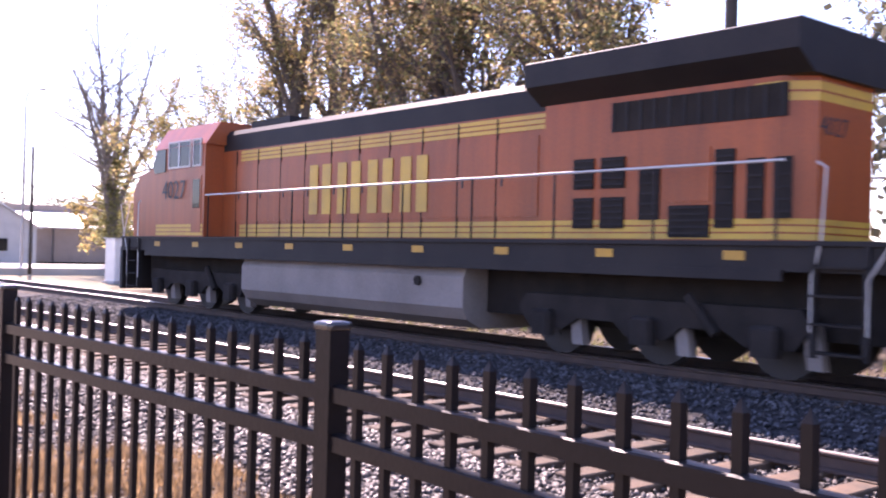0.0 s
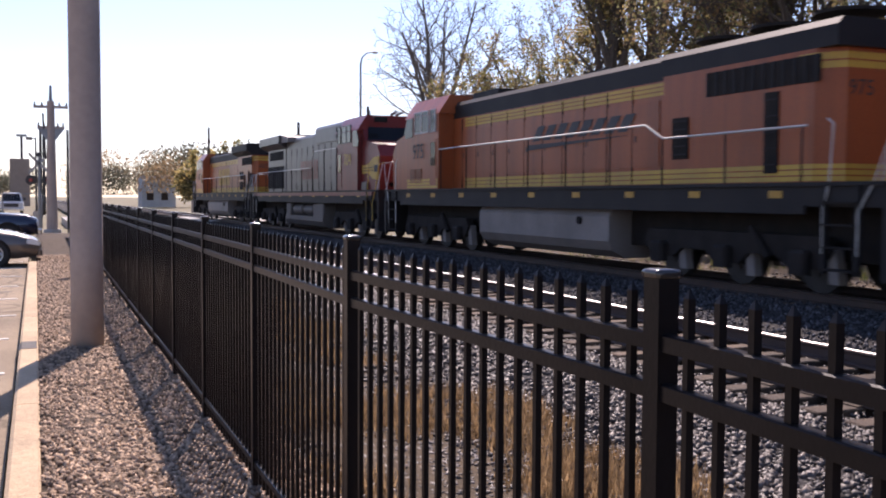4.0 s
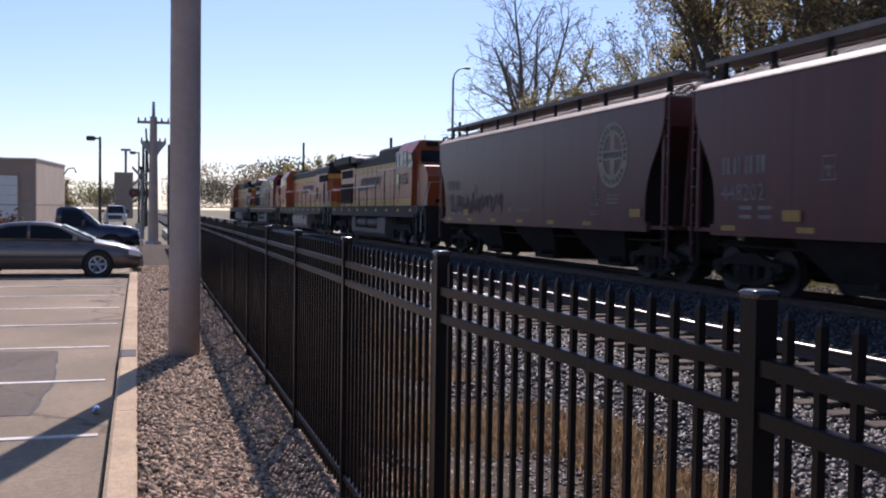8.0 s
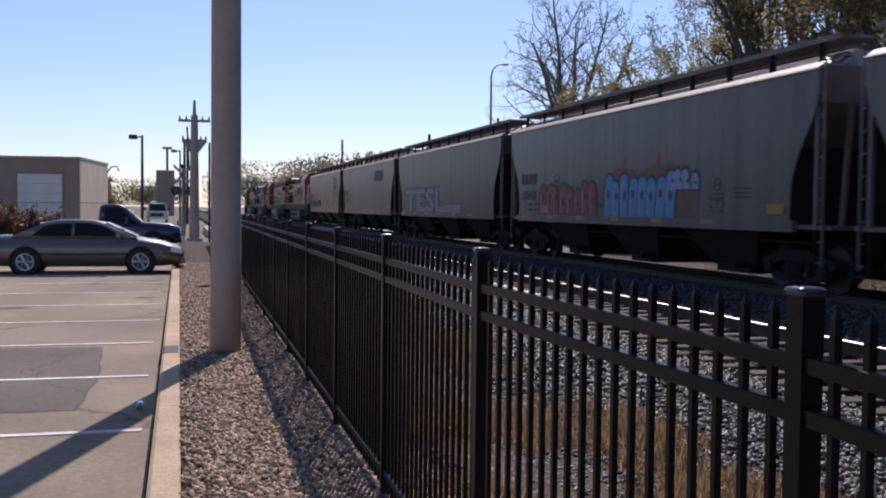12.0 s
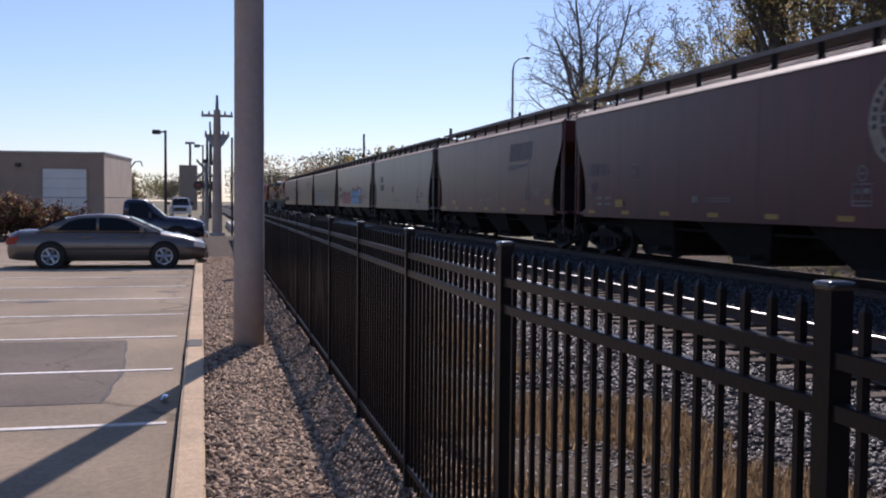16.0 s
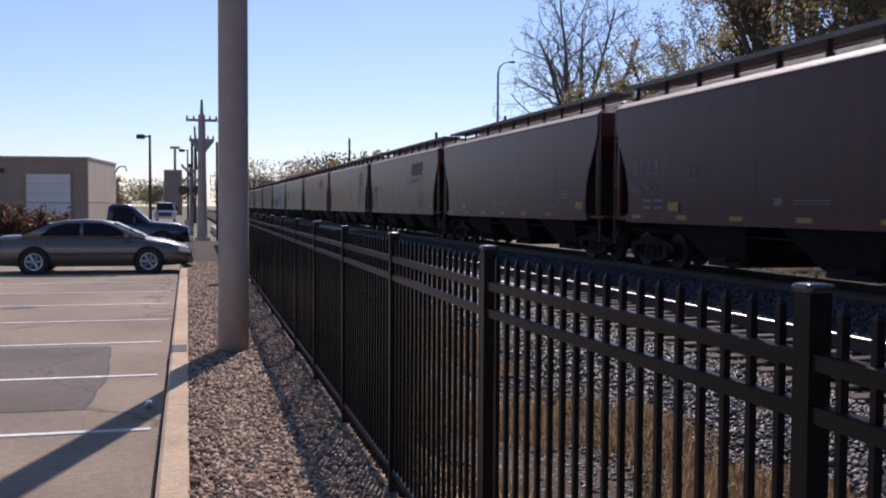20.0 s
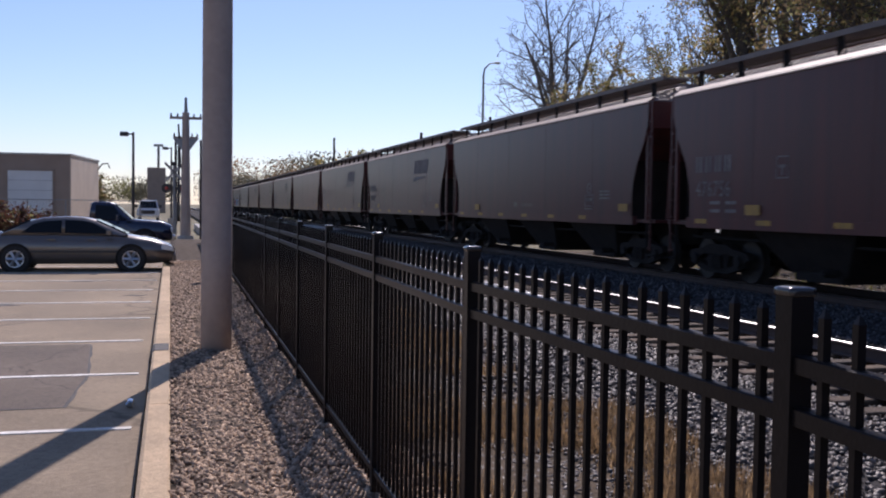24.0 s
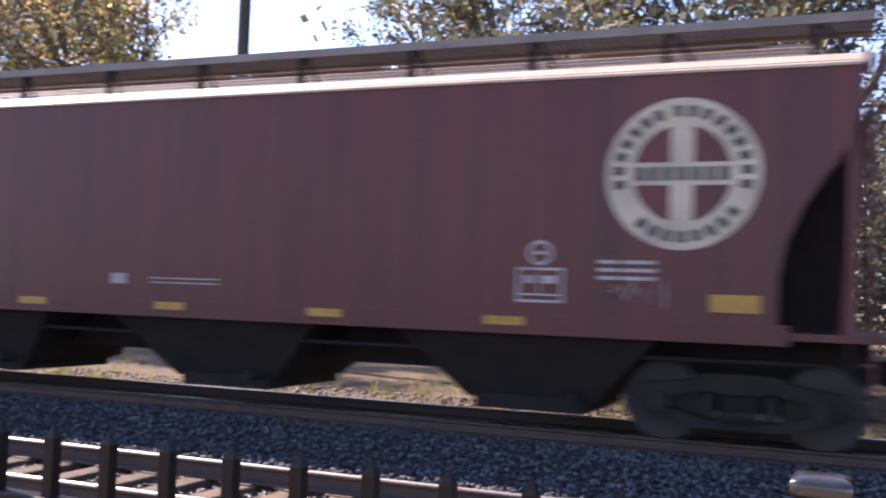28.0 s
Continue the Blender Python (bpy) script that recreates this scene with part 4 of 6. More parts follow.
part("roof", Shape().add([(-0.4, -0.6, 3.9), (36.4, -0.6, 3.9), (36.4, 7, 5.8), (-0.4, 7, 5.8), (-0.4, -0.6, 3.7), (36.4, -0.6, 3.7), (-0.4, 14, 3.9), (36.4, 14, 3.9)], [(0, 1, 2, 3), (0, 4, 5, 1), (2, 7, 6, 3), (0, 3, 6)]), "roof_light", lb)
part("parapet", Shape().box(0, 36, 7.02, 7.4, 5.3, 6.5), "wall_tan", lb)
for k in range(6):
    part("porch_post", Shape().box(1 + 6.5 * k, 1.15 + 6.5 * k, -0.55, -0.4, 0, 3.7), "dark_steel", lb)
fb = thing("flat_building", "small pale flat-roofed building beside the road", "building", at=pose(17.8, 190, -0.3))
part("wall", Shape().box(0, 6.0, 0, 8, 0, 5.5), "white_wall", fb)
part("roof", Shape().box(-0.15, 6.35, -0.15, 8.15, 5.5, 5.7), "concrete", fb)
for k in range(2):
    part("window", Shape().box(0.8 + 2.6 * k, 2.0 + 2.6 * k, -0.05, 0.05, 1.3, 2.6), "glass", fb)


# ---- vehicles ----
def wheel(parent, x, y, r, side, w=0.2):
    t = part("wheel", Shape().cyl("y", 0, 0, r, -w / 2, w / 2, 22), "tyre", parent, at=pose(x, y, r))
    rim = Shape().cyl("y", 0, 0, r * 0.64, side * w / 2 - side * 0.02, side * (w / 2 + 0.012), 18)
    part("rim", rim, "dark_steel", t)
    sp = Shape()
    for k in range(6):
        a = 2 * math.pi * k / 6
        sp.tube([(0, side * (w / 2 + 0.02), 0), (0.6 * r * math.cos(a), side * (w / 2 + 0.016), 0.6 * r * math.sin(a))], [0.035, 0.045], 4)
    sp.cyl("y", 0, 0, r * 0.15, side * w / 2, side * (w / 2 + 0.03), 10)
    ring = [[(r * q * math.cos(a), side * (w / 2 + d), r * q * math.sin(a)) for a in np.linspace(0, 2 * math.pi, 23)[:-1]] for q, d in ((0.68, 0.0), (0.67, 0.02), (0.58, 0.015), (0.58, 0.0))]
    sp.rings(ring, caps=False)
    part("spokes", sp, "wheel_rim", t)
    return t


def body_loft(sections, n=7):
    """A closed car body from sections along x: (x, half width at the belt, half width at the top, z bottom, z belt, z top)."""
    rings = []
    for x, wb, wt, z0, z1, z2 in sections:
        half = [(wb * 0.86, z0), (wb * 0.985, z0 + 0.3 * (z1 - z0)), (wb, z0 + 0.65 * (z1 - z0)), (wb * 0.97, z1), (wt, z1 + 0.85 * (z2 - z1)), (wt * 0.85, z2), (wt * 0.3, z2 + 0.012)]
        rings.append([(x, -a, z) for a, z in half] + [(x, a, z) for a, z in reversed(half)])
    return Shape().rings(rings)


def sedan(at):
    t = thing("sedan", "brown-grey four-door sedan parked in a stall", "car", at=at)
    part("body", body_loft([(-2.47, 0.70, 0.6, 0.34, 0.6, 0.66), (-2.42, 0.82, 0.66, 0.26, 0.72, 0.86), (-2.2, 0.89, 0.70, 0.22, 0.80, 0.97), (-1.55, 0.91, 0.72, 0.19, 0.84, 1.0), (-1.25, 0.915, 0.70, 0.19, 0.85, 1.02), (0.9, 0.915, 0.72, 0.19, 0.83, 0.99), (1.15, 0.91, 0.74, 0.19, 0.82, 0.96), (1.9, 0.88, 0.72, 0.2, 0.72, 0.84), (2.32, 0.80, 0.62, 0.24, 0.62, 0.7), (2.48, 0.62, 0.5, 0.32, 0.52, 0.56)]), "car_grey", t, smooth=True)
    cabin = Shape()
    prof = [(-1.75, 0.98), (-1.05, 1.30), (-0.75, 1.375), (-0.25, 1.405), (0.2, 1.385), (0.5, 1.32), (1.3, 0.95)]
    ring = []
    for x, z in prof:
        w = 0.72 - 0.2 * max(0, (z - 0.97)) / 0.43
        ring.append([(x, -0.80, 0.93), (x, -w - 0.02, z - 0.03), (x, -w + 0.08, z), (x, w - 0.08, z), (x, w + 0.02, z - 0.03), (x, 0.80, 0.93)])
    cabin.rings(ring)
    part("roof", cabin, "car_grey", t, smooth=True)
    for s in (-1, 1):
        for pts in ([(-1.28, 0.98), (-0.32, 0.98), (-0.32, 1.30), (-0.72, 1.28), (-1.0, 1.2)], [(-0.24, 0.98), (0.95, 0.96), (0.42, 1.25), (0.15, 1.30), (-0.24, 1.31)]):
            v = [(x, s * (0.815 - 0.2 * max(0, z - 0.95) / 0.43), z) for x, z in pts] + [(x, s * (0.79 - 0.2 * max(0, z - 0.95) / 0.43), z) for x, z in pts]
            k = len(pts)
            part("side_window", Shape().add(v, [tuple(range(k)), tuple(range(2 * k - 1, k - 1, -1))] + [(i, (i + 1) % k, k + (i + 1) % k, k + i) for i in range(k)]), "glass", t)
        part("mirror", Shape().bevel_box(0.78, 0.92, s * 0.98 - 0.1, s * 0.98 + 0.1, 0.94, 1.08, 0.03), "car_grey", t)
        part("head_lamp", Shape().prism([(2.12, 0.58), (2.44, 0.52), (2.40, 0.64), (2.15, 0.72)], "y", s * 0.74 - 0.08, s * 0.74 + 0.06), "lamp_lens", t)
        part("tail_lamp", Shape().prism([(-2.47, 0.62), (-2.22, 0.64), (-2.18, 0.84), (-2.43, 0.80)], "y", s * 0.78 - 0.1, s * 0.78 + 0.08), "red_lens", t)
        part("sill_trim", Shape().box(-1.6, 1.5, s * 0.92 - 0.02, s * 0.92 + 0.02, 0.48, 0.54), "dark_steel", t)
        for hx in (-0.55, 0.42):
            part("door_handle", Shape().bevel_box(hx - 0.1, hx + 0.1, s * 0.925 - 0.02, s * 0.925 + 0.02, 0.80, 0.84, 0.01), "car_grey", t)
        for x in (-1.4, 1.38):
            part("wheel_arch", Shape().cyl("y", x, 0.33, 0.39, s * 0.90 - 0.05, s * 0.905 + 0.02, 20), "under", t)
            wheel(t, x, s * 0.86, 0.325, s)
    part("windscreen", Shape().add([(0.52, -0.55, 1.325), (0.52, 0.55, 1.325), (1.29, 0.68, 0.97), (1.29, -0.68, 0.97), (0.50, -0.55, 1.30), (0.50, 0.55, 1.30), (1.27, 0.68, 0.95), (1.27, -0.68, 0.95)], [(0, 1, 2, 3), (7, 6, 5, 4), (0, 4, 5, 1), (2, 6, 7, 3), (1, 5, 6, 2), (3, 7, 4, 0)]), "glass", t)
    part("rear_window", Shape().add([(-1.10, -0.55, 1.31), (-1.10, 0.55, 1.31), (-1.74, 0.66, 1.0), (-1.74, -0.66, 1.0), (-1.08, -0.55, 1.29), (-1.08, 0.55, 1.29), (-1.72, 0.66, 0.98), (-1.72, -0.66, 0.98)], [(3, 2, 1, 0), (4, 5, 6, 7), (1, 5, 4, 0), (3, 7, 6, 2), (2, 6, 5, 1), (0, 4, 7, 3)]), "glass", t)
    part("bumper", Shape().bevel_box(2.35, 2.5, -0.72, 0.72, 0.26, 0.46, 0.05), "car_grey", t)
    return t


def pickup(at):
    t = thing("pickup_truck", "navy blue pickup truck parked beyond the sedan", "pickup truck", at=at)
    part("body", body_loft([(-1.75, 0.92, 0.9, 0.5, 0.95, 1.12), (-1.7, 0.97, 0.94, 0.42, 0.98, 1.14), (1.0, 0.98, 0.94, 0.4, 0.98, 1.14), (1.2, 0.97, 0.86, 0.4, 0.98, 1.18), (2.3, 0.95, 0.84, 0.4, 0.92, 1.12), (2.62, 0.88, 0.76, 0.42, 0.86, 1.0), (2.7, 0.8, 0.7, 0.46, 0.8, 0.9)]), "car_navy", t, smooth=True)
    ring = []
    for x, z in ((-0.2, 1.1), (-0.13, 1.72), (0.0, 1.80), (0.5, 1.80), (0.68, 1.74), (1.32, 1.12)):
        w = 0.9 - 0.18 * max(0, z - 1.1) / 0.7
        ring.append([(x, -0.92, 1.08), (x, -w, z - 0.04), (x, -w + 0.08, z), (x, w - 0.08, z), (x, w, z - 0.04), (x, 0.92, 1.08)])
    part("cab", Shape().rings(ring), "car_navy", t, smooth=True)
    for s in (-1, 1):
        v = [(0.02, s * 0.925, 1.18), (1.06, s * 0.925, 1.16), (0.62, s * 0.80, 1.66), (0.05, s * 0.79, 1.68)]
        part("side_window", Shape().add(v + [(x, y - s * 0.03, z) for x, y, z in v], [(0, 1, 2, 3), (7, 6, 5, 4), (0, 4, 5, 1), (1, 5, 6, 2), (2, 6, 7, 3), (3, 7, 4, 0)]), "glass", t)
        part("mirror", Shape().bevel_box(0.75, 0.87, s * 1.08 - 0.1, s * 1.08 + 0.1, 1.12, 1.36, 0.03), "car_navy", t)
        part("head_lamp", Shape().bevel_box(2.55, 2.72, s * 0.68 - 0.14, s * 0.68 + 0.14, 0.72, 0.9, 0.03), "lamp_lens", t)
        for x in (-1.0, 1.72):
            part("wheel_arch", Shape().cyl("y", x, 0.4, 0.46, s * 0.95 - 0.04, s * 0.965 + 0.02, 20), "under", t)
            wheel(t, x, s * 0.88, 0.375, s, 0.24)
    part("windscreen", Shape().add([(0.71, -0.66, 1.735), (0.71, 0.66, 1.735), (1.34, 0.78, 1.16), (1.34, -0.78, 1.16), (0.69, -0.66, 1.71), (0.69, 0.66, 1.71), (1.31, 0.78, 1.14), (1.31, -0.78, 1.14)], [(0, 1, 2, 3), (7, 6, 5, 4), (0, 4, 5, 1), (2, 6, 7, 3), (1, 5, 6, 2), (3, 7, 4, 0)]), "glass", t)
    part("bumper", Shape().bevel_box(2.66, 2.82, -0.9, 0.9, 0.42, 0.62, 0.04), "chrome", t)
    return t


sedan(pose(-2.68, 28.17, -0.12))
pickup(pose(-2.95, 38.9, -0.12))
van = thing("pickup_truck", "white pickup truck facing the lot by the far road", "pickup truck", at=pose(-2.3, 96, -0.1))
part("body", Shape().bevel_box(-1.0, 1.0, 0, 5.6, 0.5, 1.25, 0.12), "car_white", van)
ring = [[(-w, y, 1.2), (-w * 0.86, y + 0.02, z - 0.08), (-w * 0.7, y + 0.02, z), (w * 0.7, y + 0.02, z), (w * 0.86, y + 0.02, z - 0.08), (w, y, 1.2)] for y, z, w in ((1.1, 1.24, 0.95), (1.75, 1.95, 0.9), (2.3, 2.02, 0.9), (3.3, 1.98, 0.9), (3.45, 1.24, 0.95))]
part("cab", Shape().rings(ring), "car_white", van)
part("windscreen", Shape().add([(-0.82, 1.13, 1.3), (0.82, 1.13, 1.3), (0.66, 1.7, 1.93), (-0.66, 1.7, 1.93), (-0.82, 1.17, 1.27), (0.82, 1.17, 1.27), (0.66, 1.74, 1.90), (-0.66, 1.74, 1.90)], [(0, 1, 2, 3), (7, 6, 5, 4), (0, 4, 5, 1), (1, 5, 6, 2), (2, 6, 7, 3), (3, 7, 4, 0)]), "glass", van)
part("grille", Shape().box(-0.6, 0.6, -0.03, 0.02, 0.75, 1.08), "dark_steel", van)
part("bumper", Shape().bevel_box(-1.0, 1.0, -0.12, 0.05, 0.45, 0.66, 0.03), "chrome", van)
for x in (-0.82, 0.82):
    part("head_lamp", Shape().box(x - 0.14, x + 0.14, -0.03, 0.02, 0.8, 1.05), "lamp_lens", van)
    part("mirror", Shape().bevel_box(x * 1.32 - 0.12, x * 1.32 + 0.12, 1.4, 1.5, 1.35, 1.6, 0.03), "dark_steel", van)
    for y in (0.95, 4.5):
        part("wheel", Shape().cyl("x", y, 0.4, 0.4, x - 0.12, x + 0.12, 16), "tyre", van)
stub = part("valve_post", Shape().cyl("z", 0.52, 21.8, 0.11, -0.2, 0.42, 12, 0.09).bevel_box(0.3, 0.75, 21.68, 21.92, 0.42, 0.92, 0.05), "dark_steel")
tagged(stub, "short dark utility box on a post behind the pole", "utility box")


# ---- trees ----
def grow(rng, wood, tips, p, d, length, r, level, plan):
    """One limb with its side limbs; plan: for each level (steps, wander, lift, children, tilt, share of length)."""
    steps, wander, lift, kids, tilt, share = plan[level]
    pts, rad, q, dd = [p.copy()], [r], p.copy(), d.normalized()
    for i in range(steps):
        dd = (dd + Vector((rng.gauss(0, wander), rng.gauss(0, wander), lift + rng.gauss(0, 0.4 * wander)))).normalized()
        q = q + dd * (length / steps)
        pts.append(q.copy())
        rad.append(max(r * (1 - (0.5 if level == 0 else 0.72) * (i + 1) / steps), 0.016))
    wood.tube(pts, rad, (8, 6, 5, 4, 3)[level])
    if level >= len(plan) - 2:
        tips.append((pts[-1], level))
        tips.append((pts[len(pts) // 2], level))
    if level == len(plan) - 1:
        return
    turn = rng.uniform(0, 6.3)
    for k in range(kids):
        u = (k + rng.uniform(0.2, 0.9)) / kids
        u = 0.45 + 0.55 * u if level == 0 else 0.2 + 0.8 * u
        j = u * steps
        i = min(int(j), steps - 1)
        start = pts[i].lerp(pts[i + 1], j - i)
        along = (pts[i + 1] - pts[i]).normalized()
        turn += 2.4 + rng.uniform(-0.5, 0.5)
        side = along.cross(Vector((math.cos(turn), math.sin(turn), 0.3))).normalized()
        a = rng.uniform(*tilt) * (1.25 - 0.5 * u if level == 0 else 1.0)
        out = along * math.cos(a) + side * math.sin(a)
        grow(rng, wood, tips, start, out, length * share * rng.uniform(0.7, 1.15) * (1.0 if level == 0 else 1.2 - 0.55 * u), max(rad[i] * (0.62 if level == 0 else 0.5), 0.014), level + 1, plan)


def tree(name, x, y, z, height, spread, seed, leaves, leaf_mats, bark, label, trunk=0.3, fork=0.28, leaf=0.13, low=0.25, cover=0.6, kids=7):
    """A tapered trunk with limbs that fork, and leaves gathered in clumps at some of the twigs."""
    rng = random.Random(seed)
    t = thing(name, label, "tree", at=pose(x, y, z))
    wood, tips = Shape(), []
    plan = [(6, 0.05, 0.03, kids, (0.35 * spread, 0.8 * spread), 0.62 * (1 - fork) / fork),
            (6, 0.13, 0.05, 6, (0.5 * spread, 0.95 * spread), 0.48), (5, 0.17, 0.03, 5, (0.5, 1.0), 0.46), (4, 0.2, 0.02, 3, (0.5, 1.1), 0.5), (3, 0.22, 0.0, 0, (0.5, 1.0), 0.5)]
    grow(rng, wood, tips, Vector((0, 0, -0.3)), Vector((rng.gauss(0, 0.04), rng.gauss(0, 0.04), 1)), height * fork, trunk, 0, plan)
    k = height / max(p.z for p, _ in tips)
    wide = 0.4 + 0.6 * k
    wood.v = [(a * wide, b * wide, c * k) for a, b, c in wood.v]
    part("trunk", wood, bark, t, "forking trunk and limbs")
    g = np.random.default_rng(seed)
    tp = np.array([(p.x * wide, p.y * wide, p.z * k) for p, _ in tips])
    tp = tp[tp[:, 2] > low * height]
    tp = tp[g.random(len(tp)) < cover]
    for mat, share in leaf_mats:
        n = int(leaves * share)
        c = tp[g.integers(0, len(tp), n)] + g.normal(0, 0.14 + 0.008 * height, (n, 3))
        s = leaf * g.uniform(0.5, 1.25, n)
        u, w = g.normal(size=(n, 3)), g.normal(size=(n, 3))
        u /= np.linalg.norm(u, axis=1)[:, None]
        w -= (w * u).sum(1)[:, None] * u
        w /= np.linalg.norm(w, axis=1)[:, None]
        v = np.stack([c - u * s[:, None], c + w * s[:, None] * 0.5, c + u * s[:, None], c - w * s[:, None] * 0.5], 1)
        tagged(part("crown", numpy_mesh("crown", v.reshape(-1, 3), np.arange(4 * n).reshape(-1, 4), mat), mat, t), mat.replace("_", " ") + " of the crown")
    return t


GOLD = (("leaf_green", 0.45), ("leaf_gold", 0.27), ("leaf_brown", 0.28))
OLIVE = (("leaf_green", 0.66), ("leaf_gold", 0.12), ("leaf_brown", 0.22))
DULL = (("leaf_hazy", 0.66), ("leaf_green", 0.24), ("leaf_brown", 0.1))
BROWN = (("leaf_brown", 0.5), ("leaf_green", 0.35), ("leaf_gold", 0.15))


def bare_tree(x, y, z, height, seed, label):
    """A short trunk that splits into spreading leaders, with fine bare branches and drooping low ones."""
    rng = random.Random(seed)
    t = thing("bare_tree", label, "tree", at=pose(x, y, z))
    wood, tips = Shape(), []
    plan = [(5, 0.04, 0.03, 7, (0.12, 0.42), 1.5), (8, 0.08, 0.05, 13, (0.6, 1.05), 0.4), (6, 0.14, 0.03, 6, (0.5, 1.0), 0.46), (4, 0.18, 0.02, 4, (0.5, 1.0), 0.5), (3, 0.2, 0.02, 0, (0.5, 1.0), 0.5)]
    grow(rng, wood, tips, Vector((0, 0, -0.3)), Vector((0.02, 0, 1)), height * 0.36, 0.52, 0, plan)
    k = height / max(p.z for p, _ in tips)
    mx, my, mz = (sum(p[i] for p, _ in tips) / len(tips) for i in range(3))
    wood.v = [(k * (a - mx * c / mz), k * (b - my * c / mz), c * k) for a, b, c in wood.v]
    for n in range(7):
        a = 0.9 * n
        grow(rng, wood, tips, Vector((0, 0, height * (0.12 + 0.03 * n))), Vector((math.cos(a), math.sin(a), 0.4)), height * 0.3, 0.09, 2, [None, None, (6, 0.12, -0.02, 6, (0.5, 0.9), 0.4), (4, 0.17, 0.03, 4, (0.5, 1.0), 0.5), (3, 0.2, 0.02, 0, (0.5, 1.0), 0.5)])
    part("trunk", wood, "bark_grey", t, "spreading leaders with fine bare branches")
    g = np.random.default_rng(seed)
    n = 3600
    zz = g.uniform(0.1, 0.42, n) * height
    c = np.stack([g.normal(0, 0.6, n), g.normal(0, 0.6, n), zz], -1)
    u, w = g.normal(size=(n, 3)) * 0.09, g.normal(size=(n, 3)) * 0.06
    v = np.stack([c - u, c + w, c + u, c - w], 1)
    part("creeper", numpy_mesh("creeper", v.reshape(-1, 3), np.arange(4 * n).reshape(-1, 4), "leaf_green"), "leaf_green", t, "olive creeper round the lower trunk")
    return t


bare_tree(30.3, 76, -0.4, 24.0, 5, "tall bare tree with fine grey branches")
tree("tree", 31.0, 51.5, -0.4, 24.0, 0.75, 21, 12500, GOLD, "bark", "tall autumn tree with a thick dark trunk and thinning leaves", 0.52, 0.5, 0.12, 0.25, 0.48, 8)
tree("tree", 34.1, 52.5, -0.4, 25.0, 0.8, 29, 13000, GOLD, "bark", "tall autumn tree with heavy forking limbs", 0.5, 0.4, 0.12, 0.25, 0.48, 8)
tree("tree", 34.6, 62.5, -0.4, 19.0, 0.7, 77, 1500, OLIVE, "bark", "slender tree that is almost bare", 0.16, 0.5, 0.11, 0.3, 0.3, 8)
tree("tree", 31.5, 42.5, -0.4, 15.0, 1.05, 24, 14000, BROWN, "bark", "brown and olive autumn tree of middling height", 0.28, 0.3, 0.12, 0.2, 0.6)
tree("tree", 29.8, 37.0, -0.4, 21.0, 0.8, 23, 17000, OLIVE, "bark", "large tree with a dark trunk and thinning olive leaves", 0.46, 0.45, 0.12, 0.22, 0.65, 9)
tree("tree", 31.0, 33.0, -0.4, 18.5, 1.05, 25, 17000, BROWN, "bark", "dense autumn tree with brown and olive leaves", 0.4, 0.35, 0.12, 0.18, 0.8, 8)
tree("tree", 29.0, 26.2, -0.4, 17.0, 1.0, 27, 18000, GOLD, "bark", "dense autumn tree with olive and gold leaves", 0.4, 0.35, 0.12, 0.15, 0.85, 8)
tree("tree", 29.5, 9.6, -0.4, 16.0, 1.0, 31, 26000, DULL, "bark", "dense grey-green tree beside the dark pole", 0.4, 0.3, 0.1, 0.12, 0.9, 8)
tree("tree", 31.5, 3.0, -0.4, 17.0, 1.0, 33, 24000, DULL, "bark", "dense grey-green tree along the far side of the tracks", 0.4, 0.3, 0.12, 0.12, 0.9, 8)
tree("tree", 29.4, 60.0, -0.4, 12.5, 1.1, 71, 12000, GOLD, "bark", "golden and olive tree beside the bare one", 0.25, 0.3, 0.11, 0.15, 0.6, 8)
tree("tree", 32.4, 58.5, -0.4, 13.5, 1.05, 73, 11000, OLIVE, "bark", "olive tree with thinning leaves", 0.26, 0.3, 0.11, 0.18, 0.55, 8)
tree("gold_tree", 16.0, 106, -0.4, 6.6, 1.1, 41, 6000, (("leaf_gold", 0.7), ("leaf_green", 0.3)), "bark", "rounded golden-leaved tree beyond the crossing", 0.2, 0.2, 0.2, 0.12)
tree("gold_tree", 33.0, 82, -0.4, 7.5, 1.1, 43, 5000, (("leaf_gold", 0.75), ("leaf_green", 0.25)), "bark", "golden-leaved tree beside the long shed", 0.2, 0.2, 0.2, 0.12)
tree("tree", 24.0, 125, -0.4, 9.0, 1.0, 44, 4000, OLIVE, "bark", "round green tree behind the sheds", 0.25, 0.25, 0.25, 0.2)
tree("tree", -7.4, 98, -0.4, 4.6, 1.0, 45, 2500, BROWN, "bark", "small brown-leaved tree behind the building", 0.16, 0.25, 0.2, 0.2)
for x, y, h, seed in ((-8.0, 45.5, 2.0, 51), (-9.4, 46.5, 1.7, 52), (-6.5, 47, 1.5, 53)):
    tree("shrub", x, y, -0.15, h, 1.3, seed, 3600, (("leaf_rust", 0.8), ("leaf_green", 0.2)), "bark", "rusty red-brown shrub at the lot edge", 0.05, 0.2, 0.09, 0.1)


def woods(name, x0, x1, y0, y1, n, h, seed, label, fine=900, size=0.026, mats=("leaf_hazy", "leaf_green", "leaf_brown")):
    """A far belt of trees: leafy clumps over thin trunks, joined."""
    g = np.random.default_rng(seed)
    cx, cy, hh = g.uniform(x0, x1, n), g.uniform(y0, y1, n), h * g.uniform(0.6, 1.15, n)
    m = fine
    c = np.repeat(np.stack([cx, cy, hh * 0.6], -1), m, 0) + np.clip(g.normal(0, 1, (n * m, 3)), -1.9, 1.9) * np.repeat(np.stack([hh * 0.22, hh * 0.22, hh * 0.19], -1), m, 0)
    s = np.repeat(hh, m) * size * g.uniform(0.55, 1.45, n * m)
    u, w = g.normal(size=(n * m, 3)), g.normal(size=(n * m, 3))
